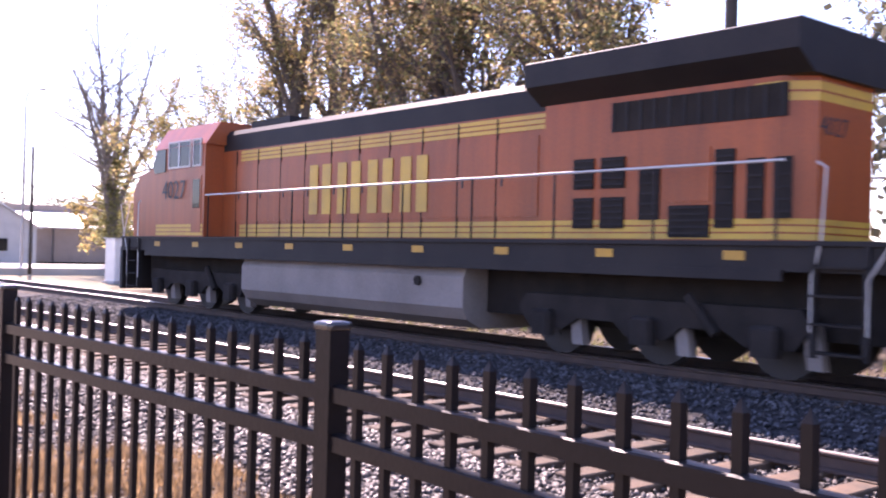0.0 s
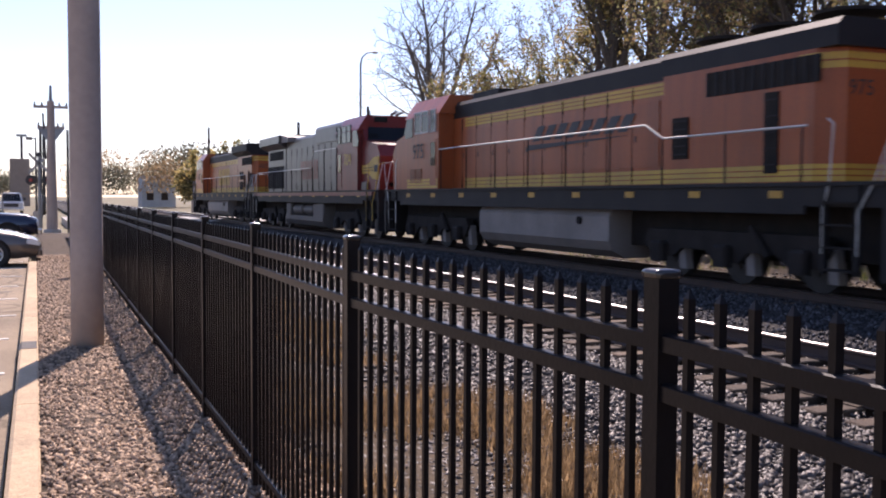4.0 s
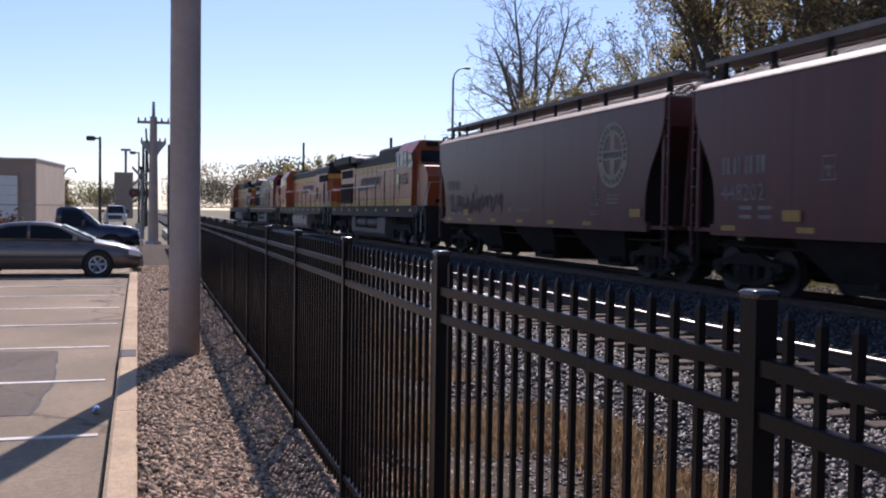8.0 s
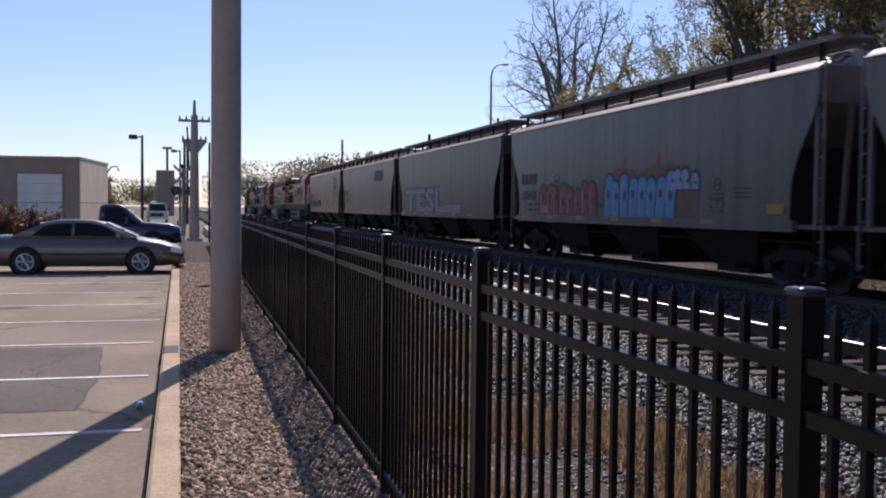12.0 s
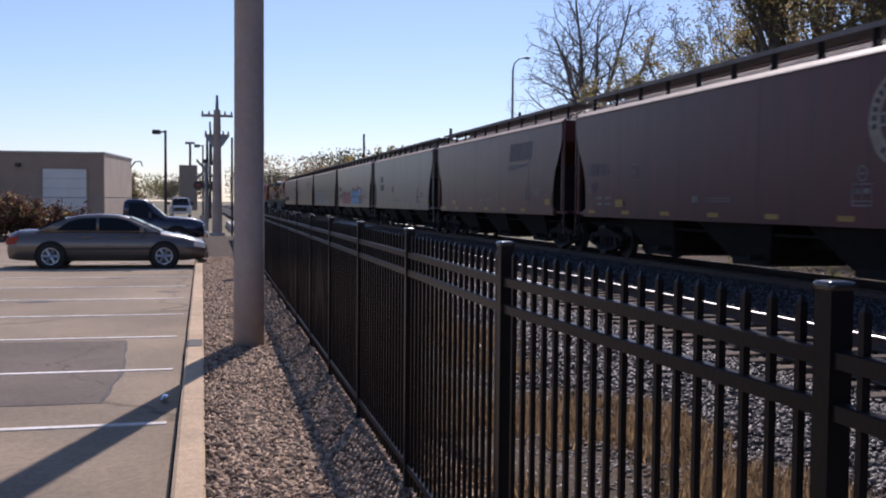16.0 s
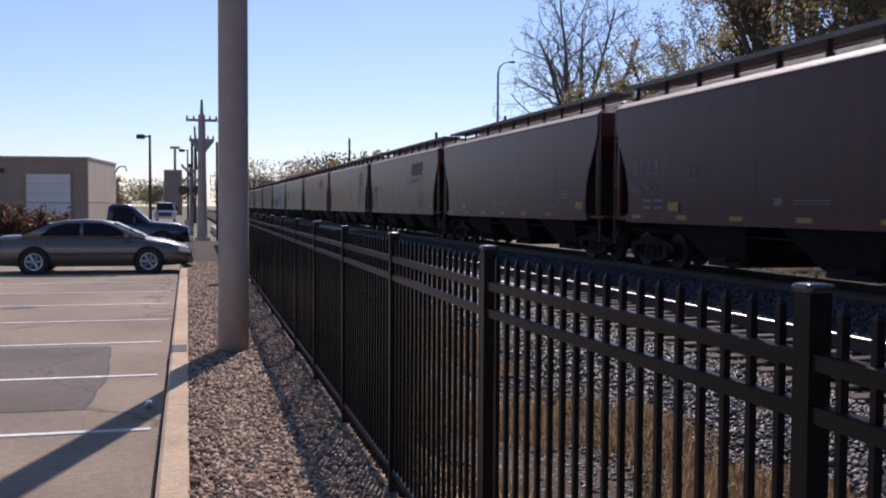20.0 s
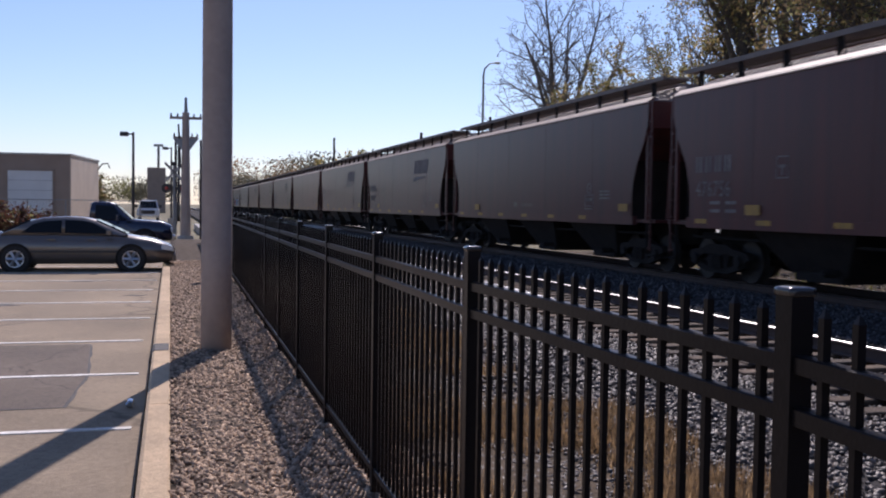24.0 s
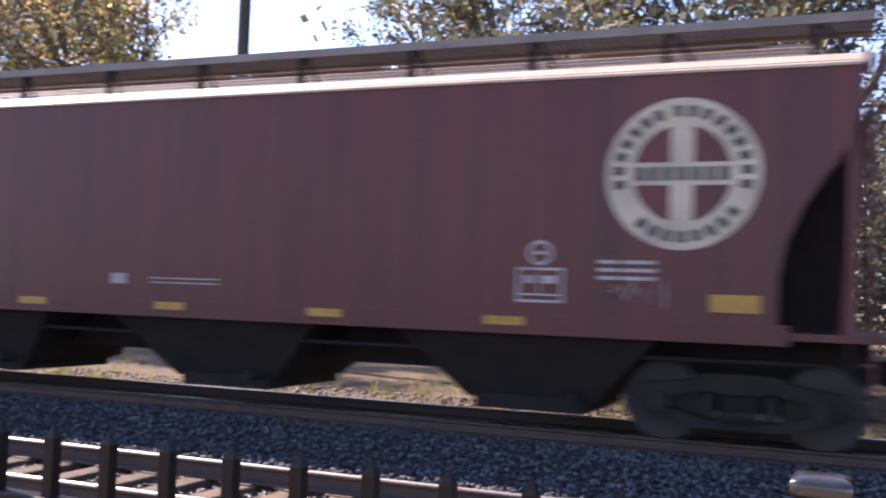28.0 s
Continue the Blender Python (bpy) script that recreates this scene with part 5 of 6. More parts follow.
    u /= np.linalg.norm(u, axis=1)[:, None]
    w /= np.linalg.norm(w, axis=1)[:, None]
    c[:, 2] = np.clip(c[:, 2], 0.2, np.repeat(hh, m) * g.uniform(0.85, 0.98, n * m))
    v = np.stack([c - u * s[:, None], c + w * s[:, None], c + u * s[:, None], c - w * s[:, None]], 1)
    me = numpy_mesh(name, v.reshape(-1, 3), np.arange(4 * n * m).reshape(-1, 4), mats[0])
    me.materials.append(M[mats[1]])
    me.materials.append(M[mats[2]])
    me.polygons.foreach_set("material_index", np.repeat(g.choice(3, n, p=(0.68, 0.06, 0.26)), m).astype(np.int32))
    return tagged(part(name, me, "leaf_green"), label, "trees", kind="stuff")


FAR = ("leaf_hazy", "leaf_green", "leaf_brown")
# Leaf colours that hold the shade of the growth under the trees.
DIM = ("leaf_hazy", "leaf_green", "leaf_hazy")
woods("far_woods", 8, 90, 185, 260, 46, 12, 61, "belt of autumn trees behind the sheds", 1500, 0.018, FAR)
woods("far_woods", -120, 10, 330, 420, 40, 11, 62, "distant low treeline", 900, 0.024, FAR)
woods("far_woods", 38, 70, -60, 13, 30, 14, 63, "dense trees behind the first row", 4200, 0.013, DIM)
woods("far_woods", 38, 48, 40, 50, 9, 11, 66, "low trees behind the tall ones", 3000, 0.013, FAR)
woods("undergrowth", 19.5, 25, -45, 46, 60, 4.0, 65, "brushy undergrowth along the far side of the tracks", 1300, 0.018, DIM)
woods("undergrowth", 21, 28, -16, 11.5, 30, 7.5, 67, "dense shrubs under the trees beyond the tracks", 2600, 0.014, DIM)
woods("far_woods", -90, -30, 150, 260, 16, 9, 64, "scattered trees behind the building", 900, 0.026, FAR)


# ---- train ----
def wheelset(parent, y, r):
    """An axle with two flanged wheels, whose own space lies at the axle."""
    s = Shape()
    for side in (-1, 1):
        x = side * 0.76
        s.cyl("x", 0, 0, r, x - 0.065, x + 0.065, 20)
        s.cyl("x", 0, 0, r + 0.028, x - side * 0.075 - 0.015, x - side * 0.075 + 0.015, 20)
        s.cyl("x", 0, 0, 0.16, x + side * 0.06, x + side * 0.11, 10)
        for k in range(5):
            a = 2 * math.pi * k / 5
            s.cyl("x", 0.24 * math.cos(a), 0.24 * math.sin(a), 0.045, x + side * 0.065, x + side * 0.075, 6)
    s.cyl("x", 0, 0, 0.085, -0.85, 0.85, 10)
    ob = part("wheelset", s, "tread", parent)
    ob.matrix_parent_inverse = Matrix.Translation((0, y, r))
    return ob


def freight_truck(parent, y):
    t = part("truck", Shape().box(-0.7, 0.7, -0.2, 0.2, 0.36, 0.62), "truck", parent, "cast freight truck", at=pose(0, y, 0))
    for s in (-1, 1):
        x = s * 1.02
        fr = Shape()
        for prof in ([(-1.2, 0.5), (-0.98, 0.40), (-0.6, 0.57), (0.6, 0.57), (0.98, 0.40), (1.2, 0.5), (1.12, 0.64), (0.62, 0.70), (0.35, 0.80), (-0.35, 0.80), (-0.62, 0.70), (-1.12, 0.64)],
                     [(-1.05, 0.34), (-0.45, 0.18), (0.45, 0.18), (1.05, 0.34), (1.0, 0.46), (0.42, 0.30), (-0.42, 0.30), (-1.0, 0.46)],
                     [(-0.40, 0.28), (-0.27, 0.28), (-0.27, 0.60), (-0.40, 0.60)], [(0.27, 0.28), (0.40, 0.28), (0.40, 0.60), (0.27, 0.60)]):
            fr.prism(prof, "x", x - 0.09, x + 0.09)
        part("side_frame", fr, "truck", t)
        sp = Shape()
        for dy in (-0.14, 0.0, 0.14):
            sp.cyl("z", x - s * -0.1, dy, 0.06, 0.28, 0.56, 8)
        part("spring_nest", sp, "truck", t)
        for dy in (-0.87, 0.87):
            part("bearing_cap", Shape().cyl("x", dy, 0.45, 0.12, x + s * 0.09, x + s * 0.17, 12), "truck", t)
    for dy in (-0.87, 0.87):
        wheelset(t, dy, 0.45)
    return t


CAR = 18.2


def hopper(paint, roof_paint, label):
    """A covered hopper car; local y runs with the train, z from the rail top, and its near side faces -x."""
    t = thing("hopper_car", label, "railway car", "hopper cars")
    H = CAR / 2
    sill, w = 1.27, 1.58
    # the side sheets end in a curve: full length under the eave, drawn in below
    E = H - 0.62
    edge = [(E, 4.14), (E, 3.72), (E - 0.05, 3.5), (E - 0.17, 3.22), (E - 0.37, 2.92), (E - 0.58, 2.6), (E - 0.74, 2.22), (E - 0.81, 1.85), (E - 0.82, 1.27)]
    out = [(-y, z) for y, z in edge] + [(y, z) for y, z in reversed(edge)]
    body = Shape()
    for s in (-1, 1):
        body.prism(out, "x", s * (w - 0.02), s * w)
    # end slopes and floor
    for a in (-1, 1):
        body.add([(-w + 0.02, a * E, 4.14), (w - 0.02, a * E, 4.14), (w - 0.02, a * E, 3.5), (-w + 0.02, a * E, 3.5), (w - 0.02, a * (H - 3.2), 1.4), (-w + 0.02, a * (H - 3.2), 1.4)],
                 [(0, 1, 2, 3), (3, 2, 4, 5)])
    part("body", body, paint, t, "smooth side sheets with curved ends")
    seam = Shape().box(-0.003, 0.003, -0.012, 0.012, 1.45, 4.05).mesh("seam", paint)
    for s in (-1, 1):
        for k in range(1, 5):
            part("seam", seam, paint, t, at=pose(s * w, -H + 0.4 + (CAR - 0.8) * k / 5, 0))
    s = Shape()
    for a in (-1, 1):
        s.prism([(a * (w - 0.1), sill - 0.12), (a * (w + 0.015), sill - 0.12), (a * (w + 0.015), sill + 0.10), (a * (w - 0.1), sill + 0.10)], "y", -(E - 0.7), E - 0.7)
    part("side_sill", s, paint, t)
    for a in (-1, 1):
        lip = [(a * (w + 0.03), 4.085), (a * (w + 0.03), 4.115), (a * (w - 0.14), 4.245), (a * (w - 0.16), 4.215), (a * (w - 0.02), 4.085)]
        part("eave_rail", Shape().prism(lip, "y", -E, E), "eave_sunlit", t, "sloping eave strip with sunlight in its pale colour")
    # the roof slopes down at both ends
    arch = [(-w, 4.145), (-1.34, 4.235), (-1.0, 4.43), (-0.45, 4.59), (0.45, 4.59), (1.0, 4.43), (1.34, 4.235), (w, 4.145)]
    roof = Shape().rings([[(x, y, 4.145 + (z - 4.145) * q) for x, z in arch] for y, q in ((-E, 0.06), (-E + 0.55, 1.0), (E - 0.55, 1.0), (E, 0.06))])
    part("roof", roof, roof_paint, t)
    part("hatch_coaming", Shape().box(-0.28, 0.28, -(H - 1.2), H - 1.2, 4.60, 4.67), roof_paint, t)
    for k in range(6):
        y = -H + 1.6 + (CAR - 3.2) * (k + 0.5) / 6
        part("hatch_cover", Shape().bevel_box(-0.34, 0.34, y - 1.1, y + 1.1, 4.67, 4.73, 0.02), roof_paint, t)
    for a in (-1, 1):
        bd = Shape()
        for j in range(7):
            x = a * 0.92 + (j - 3) * 0.1
            bd.box(x - 0.024, x + 0.024, -(H - 0.5), H - 0.5, 4.685, 4.715)
        for j in range(170):
            y = -(H - 0.52) + (CAR - 1.04) * j / 169
            bd.box(a * 0.92 - 0.33, a * 0.92 + 0.33, y - 0.018, y + 0.018, 4.66, 4.685)
        for x in (a * 0.92 - 0.34, a * 0.92 + 0.34):
            bd.box(x - 0.02, x + 0.02, -(H - 0.5), H - 0.5, 4.63, 4.73)
        b = part("running_board", bd, "grate", t, "open steel grating walkway")
        for j in range(11):
            y = -(E - 0.5) + 2 * (E - 0.5) * j / 10
            part("board_bracket", Shape().box(a * 1.2 - 0.03, a * 1.2 + 0.03, y - 0.035, y + 0.035, 4.28, 4.64).tube([(a * 1.2, y - 0.08, 4.63), (a * 1.33, y - 0.34, 4.24)], 0.03, 4), "under", b)
    for e in (-1, 1):
        # end platform, ladders and post
        pf = part("end_platform", Shape().box(-1.5, 1.5, e * (H - 1.9), e * (H - 0.32), sill - 0.06, sill + 0.02), paint, t)
        for a in (-1, 1):
            part("corner_post", Shape().box(a * 1.50 - 0.04, a * 1.50 + 0.04, e * (E - 0.1) - 0.04, e * (E - 0.1) + 0.04, sill, 3.56), paint, pf)
            lad = Shape().box(a * 1.53 - 0.02, a * 1.53 + 0.02, e * (H - 0.5) - 0.02, e * (H - 0.5) + 0.02, 0.55, 4.2)
            for j in range(9):
                lad.box(a * 1.53 - 0.015, a * 1.53 + 0.015, e * (H - 0.62), e * (H - 0.5), 0.6 + 0.38 * j, 0.63 + 0.38 * j)
            part("ladder", lad, paint, t)
            part("sill_step", Shape().box(a * 1.5 - 0.03, a * 1.5 + 0.03, e * (H - 0.75), e * (H - 0.38), 0.42, 0.46).box(a * 1.5 - 0.03, a * 1.5 + 0.03, e * (H - 0.75), e * (H - 0.72), 0.42, 1.2), "under", t)
        for x in (-0.9, 0.9):
            part("slope_brace", Shape().tube([(x, e * (H - 0.8), sill), (x, e * (H - 0.6), 3.6)], 0.06, 6), paint, t)
        # Dark plates added to keep light from showing through the end cutouts.
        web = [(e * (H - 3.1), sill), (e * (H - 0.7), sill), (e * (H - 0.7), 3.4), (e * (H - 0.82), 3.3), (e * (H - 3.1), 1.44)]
        part("slope_web", Shape().prism(web, "x", -0.02, 0.02), "under", t, "dark plate added below the end slope to block the view")
        part("cross_web", Shape().prism([(-1.5, sill), (1.5, sill), (1.5, 2.75), (-1.5, 2.75)], "y", e * (H - 1.52), e * (H - 1.55)), "under", t, "dark cross plate added over the truck to block the view")
        part("coupler", Shape().box(-0.12, 0.12, e * (H - 0.9), e * (H - 0.02), 0.72, 0.98).box(-0.2, 0.2, e * (H - 0.35), e * H, 0.70, 1.0), "under", t)
        part("draft_sill", Shape().box(-0.25, 0.25, e * (H - 5.0), e * (H - 0.5), 0.70, 1.25), "under", t)
        freight_truck(t, e * (H - 1.85))
    part("brake_wheel", Shape().cyl("y", 0.6, 2.4, 0.28, H - 0.36, H - 0.33, 16), "under", t)
    part("centre_sill", Shape().box(-0.3, 0.3, -(H - 5.0), H - 5.0, 0.62, 1.25), "under", t)
    for k in (-1, 0, 1):
        y = -0.45 + 4.35 * k
        part("hopper_bay", Shape().add([(-1.5, y - 1.72, 1.3), (1.5, y - 1.72, 1.3), (1.5, y + 1.72, 1.3), (-1.5, y + 1.72, 1.3), (-0.95, y - 0.8, 0.34), (0.95, y - 0.8, 0.34), (0.95, y + 0.8, 0.34), (-0.95, y + 0.8, 0.34)],
             [(0, 1, 5, 4), (1, 2, 6, 5), (2, 3, 7, 6), (3, 0, 4, 7), (4, 5, 6, 7), (3, 2, 1, 0)]), "under", t)
        part("outlet_gate", Shape().bevel_box(-1.0, 1.0, y - 0.7, y + 0.7, 0.22, 0.40, 0.03).cyl("x", y - 0.6, 0.42, 0.07, -1.35, 1.35, 8), "under", t)
    part("brake_pipe", Shape().tube([(-1.2, -H + 1.0, 0.95), (-1.2, 0, 0.9), (-1.2, H - 1.0, 0.95)], 0.03, 6).cyl("y", -0.6, 0.95, 0.2, -H + 3.9, -H + 4.9, 12), "under", t)
    for k in range(6):
        y = 7.14 - 2.36 * k
        part("reflector", slab(Shape(), -w - 0.018, y - 0.24, y + 0.24, sill - 0.02, sill + 0.08), "reflector_old", t)
    return t


def disc(s, x, cy, cz, r0, r1, a0=0.0, a1=360.0, n=40, t=0.004):
    """A flat ring or disc sector on a side that faces -x."""
    n = max(3, int(n * (a1 - a0) / 360))
    an = [radians(a0 + (a1 - a0) * i / n) for i in range(n + 1)]
    v = [(x - d, cy - r * math.cos(a), cz + r * math.sin(a)) for d in (0, t) for r in (r0, r1) for a in an]
    m = n + 1
    return s.add(v, [(2 * m + i, 2 * m + i + 1, 3 * m + i + 1, 3 * m + i) for i in range(n)] + [(m + i, m + i + 1, 3 * m + i + 1, 3 * m + i) for i in range(n)] + [(i, i + 1, 2 * m + i + 1, 2 * m + i) for i in range(n)])


FACE = -1.586


def round_mark(car, y, z, r, mat):
    """The round cream emblem with a cross; its words stand as short bars."""
    s = disc(Shape(), FACE, y, z, r * 0.64, r)
    k = 0.15 * r
    s.box(FACE - 0.004, FACE, y - k, y + k, z - r * 0.72, z + r * 0.72)
    s.box(FACE - 0.004, FACE, y - r * 0.72, y - k, z - k, z + k)
    s.box(FACE - 0.004, FACE, y + k, y + r * 0.72, z - k, z + k)
    e = part("round_emblem", s, mat, car, "round cream emblem with a cross")
    for a in list(range(-14, 100, 13)) + list(range(108, 196, 13)) + list(range(228, 322, 13)):
        part("rim_bar", disc(Shape(), FACE - 0.005, y, z, r * 0.75, r * 0.90, a, a + 8), "dark_mark", e)
    for j in range(7):
        yy = y + r * (0.54 - 0.18 * j)
        part("bar", Shape().box(FACE - 0.010, FACE - 0.005, yy - r * 0.06, yy + r * 0.06, z - 0.09 * r, z + 0.09 * r), "dark_mark", e)


def swoosh_mark(car, y, z, size, mat="white_mark", x=FACE, wide=1.0, tail=None):
    """Four pairs of slanted bars over a tapering wedge."""
    u = size * wide
    for k in range(4):
        y0 = y - k * u * 1.05
        s = slab(slab(Shape(), x, y0 - u * 0.36, y0, z, z + size, lean=u * 0.3), x, y0 - u * 0.88, y0 - u * 0.52, z, z + size, lean=u * 0.3)
        m = part("slanted_block", s, mat, car, "pair of slanted bars of the emblem")
    a, b, h = (y + 0.15 * u, y - 4.1 * u, 0.4 * size) if tail is None else tail
    top = z - 0.22 * size
    part("wedge", Shape().add([(x, a, top - h), (x, b, top), (x, a - 0.1 * u, top), (x - 0.004, a, top - h), (x - 0.004, b, top), (x - 0.004, a - 0.1 * u, top)],
         [(0, 1, 2), (5, 4, 3), (0, 3, 4, 1), (1, 4, 5, 2), (2, 5, 3, 0)]), mat, m)


def block_name(car, y, z, size, mat, x=FACE, gap=0.12):
    """Four pairs of plain upright bars."""
    for k in range(4):
        y0 = y - k * size * (0.78 + gap)
        s = slab(slab(Shape(), x, y0 - 0.3 * size, y0, z, z + size), x, y0 - 0.76 * size, y0 - 0.46 * size, z, z + size)
        part("name_block", s, mat, car, "pair of plain bars of the painted name")


def car_marks(car, number, style, extra=(), mat="white_mark"):
    H = CAR / 2
    if number:
        ny, nz = (6.15, 2.87) if number == "487540" else (H - 1.7, 2.34)
        block_name(car, ny, nz, 0.34, mat, gap=0.33)
        lettering("car_number", number, 0.47, mat, car, FACE - 0.003, ny, nz - 0.51)
        s = Shape()
        for r in range(2):
            for k in range(2):
                slab(s, FACE, H - 2.7 - 0.62 * k, H - 2.3 - 0.62 * k, 1.66 - 0.17 * r, 1.73 - 0.17 * r)
                part("weight_line", s, mat, car)
                s = Shape()
        s = Shape()
        for a, b, c, d in ((0, 0.36, 0, 0.025), (0, 0.36, 0.4, 0.425), (0, 0.025, 0, 0.425), (0.335, 0.36, 0, 0.425), (0.08, 0.28, 0.2, 0.26), (0.15, 0.2, 0.06, 0.2)):
            slab(s, FACE, H - 4.7 - b, H - 4.7 - a, 2.15 + c, 2.15 + d)
        part("notice_box", s, mat, car)
    if style == "round":
        round_mark(car, -6.65 if number == "476608" else -6.0, 2.98, 0.84 if number == "476608" else 0.80, "cream" if mat == "white_mark" else "cream_old")
    if style == "swoosh":
        swoosh_mark(car, -H + 6.2, 3.05, 0.62, mat)
    s = Shape()
    for a, b, c, d in ((0, 0.55, 0, 0.03), (0, 0.55, 0.37, 0.40), (0, 0.03, 0.03, 0.37), (0.52, 0.55, 0.03, 0.37), (0.26, 0.275, 0.1, 0.37), (0.03, 0.52, 0.08, 0.10)):
        slab(s, FACE, -4.8 - b, -4.8 - a, 1.52 + c, 1.52 + d)
    panel = part("data_panel", s, mat, car, "stencilled data frame")
    for a, b in ((0.08, 0.22), (0.3, 0.46)):
        part("stencil_bar", slab(Shape(), FACE, -4.8 - b, -4.8 - a, 1.74, 1.83), mat, panel)
    ring = part("stencil_ring", disc(Shape(), FACE, -5.07, 2.09, 0.11, 0.145), mat, car, "small stencilled ring")
    part("stencil_bar", slab(Shape(), FACE, -5.13, -5.01, 2.07, 2.11), mat, ring)
    for r in range(3):
        for a, b in ((-5.98, -5.75), (-6.4, -6.02)):
            part("stencil_bar", slab(Shape(), FACE, a, b, 1.80 + 0.09 * r, 1.84 + 0.09 * r), mat, car)
    for k in range(2):
        part("stencil_line", slab(Shape(), FACE, -0.7, 0.4, 1.60 + 0.06 * k, 1.615 + 0.06 * k), mat, car)
    part("data_plate", slab(Shape(), FACE, 0.8, 1.05, 1.58, 1.72), mat, car)
    part("end_reflector", slab(Shape(), FACE - 0.02, -7.5, -6.98, 1.48, 1.67), "reflector_old", car)
    part("end_reflector", slab(Shape(), FACE - 0.02, 4.9, 5.42, 1.45, 1.65), "reflector_old", car)


def blob(s, x, c, w, z0, z1, lean, t=0.004, n=10):
    """A fat rounded upright shape on a side that faces -x."""
    an = np.linspace(0, math.pi, n)
    h = min(0.5 * (z1 - z0), w)
    top = [(c + w * math.cos(a) - lean, z1 - h + h * math.sin(a)) for a in an]
    low = [(c - w * 0.92, z0), (c + w * 0.92, z0)]
    pts = [(float(a), float(b)) for a, b in top + low]
    return s.prism(pts[::-1], "x", x - t, x)


def spray(car, y0, y1, z0, z1, fill, rim, light, seed, n=5):
    """A row of fat sprayed shapes, each with a rim, a hole and a pale gleam; no letters."""
    rng = random.Random(seed)
    w = (y1 - y0) / n
    for k in range(n):
        c = y1 - (k + 0.5) * w
        ln, hi = rng.uniform(-0.12, 0.15), z1 + rng.uniform(-0.12, 0.1)
        r = part("sprayed_rim", blob(Shape(), FACE, c, 0.66 * w, z0 - 0.03, hi + 0.06, ln), rim, car, "sprayed graffiti outline")
        part("sprayed_fill", blob(Shape(), FACE - 0.005, c, 0.47 * w, z0 + 0.02, hi - 0.02, ln), fill, r)
        zz = z0 + rng.uniform(0.3, 0.55) * (hi - z0)
        part("sprayed_hole", blob(Shape(), FACE - 0.010, c - 0.1 * w, 0.15 * w, zz, zz + 0.2 * (hi - z0), 0), rim, r)
        part("sprayed_gleam", slab(Shape(), FACE - 0.010, c + 0.2 * w, c + 0.32 * w, z0 + 0.1 * (hi - z0), z0 + 0.75 * (hi - z0), ln * 0.6), light, r)


def sprayed_word(car, word, y0, y1, z0, z1, fill, rim):
    """Fat sprayed capitals fitted between y1 and y0, with a dark edge behind them."""
    for name, mat, fat, x in (("sprayed_edge", rim, 0.055, FACE), ("sprayed_word", fill, 0.03, FACE - 0.006)):
        cu = bpy.data.curves.new(name, "FONT")
        cu.body, cu.size, cu.extrude, cu.resolution_u, cu.offset = word, 1.0, 0.002, 2, fat
        tmp = new("letters_source", cu)
        me = bpy.data.meshes.new_from_object(tmp.evaluated_get(bpy.context.evaluated_depsgraph_get()))
        bpy.data.objects.remove(tmp)
        co = np.array([v.co[:] for v in me.vertices])
        lo, hi = co.min(0), co.max(0)
        grow_by = 0.06 if name == "sprayed_edge" else 0.0
        sy, sz = (y1 - y0 + 2 * grow_by) / (hi[0] - lo[0]), (z1 - z0 + 2 * grow_by) / (hi[1] - lo[1])
        me.transform(Matrix.Diagonal((sy, sz, 1, 1)) @ Matrix.Translation((-lo[0], -lo[1], 0)))
        me.materials.clear()
        me.materials.append(M[mat])
        part(name, me, mat, car, "silver sprayed word" if fat < 0.05 else "dark edge of the sprayed word", at=Matrix.Translation((x, y1 + grow_by, z0 - grow_by)) @ SIDE)


def scribble(car, y0, y1, z, h, mat, seed):
    """One wandering sprayed line."""
    rng = random.Random(seed)
    pts, y = [], y1
    while y > y0:
        pts.append((FACE - 0.004, y, z + h * rng.uniform(0, 1)))
        y -= rng.uniform(-0.02, 0.11)
    part("scribble", Shape().tube(pts, 0.014, 4), mat, car, "white sprayed scribble")


first_brown = hopper("hop_brown", "hop_roof", "dusty brown covered hopper car with roof walkways")
first_grey = hopper("hop_grey", "hop_grey", "dusty pale grey covered hopper car with roof walkways")
first_taupe = hopper("hop_taupe", "hop_taupe", "grimy taupe covered hopper car with roof walkways")
CARS = []
for k in range(18):
    src, lab = (first_grey, "dusty grey covered hopper car with sprayed graffiti") if k in (3, 4) else (first_taupe, "grimy taupe covered hopper car with silver sprayed graffiti") if k == 2 else (first_brown, "dusty brown covered hopper car with roof walkways")
    CARS.append(copy_thing(src, pose(TRACK, 200 - CAR * k, TOP)))
    tagged(CARS[-1], lab)
for ob in (first_brown, first_grey, first_taupe):
    for o in [*ob.children_recursive, ob]:
        bpy.data.objects.remove(o)
MARKS = {0: ("460174", "round"), 1: ("448202", "swoosh"), 5: ("", "swoosh"), 6: ("476", "round"), 7: ("474888", "swoosh"), 8: ("", ""), 9: ("487906", "swoosh"), 10: ("482427", "swoosh"),
         11: ("", ""), 12: ("476756", ""), 13: ("487540", "swoosh"), 14: ("475781", "round"), 15: ("476608", "round"), 16: ("", "swoosh"), 17: ("", "round")}
for k, (number, style) in MARKS.items():
    car_marks(CARS[k], number, style, mat="white_mark" if k in (13, 14, 15, 16) else "white_old")
    words = {"round": " with a round cream emblem", "swoosh": " with a slanted white emblem"}.get(style, "")
    tagged(CARS[k], "dusty brown covered hopper car" + (words or " with plain sides"))
car_marks(CARS[3], "318430", "", mat="dark_mark")
car_marks(CARS[4], "", "", mat="dark_mark")
tagged(CARS[4], "pale grey covered hopper car with dark stencil blocks")
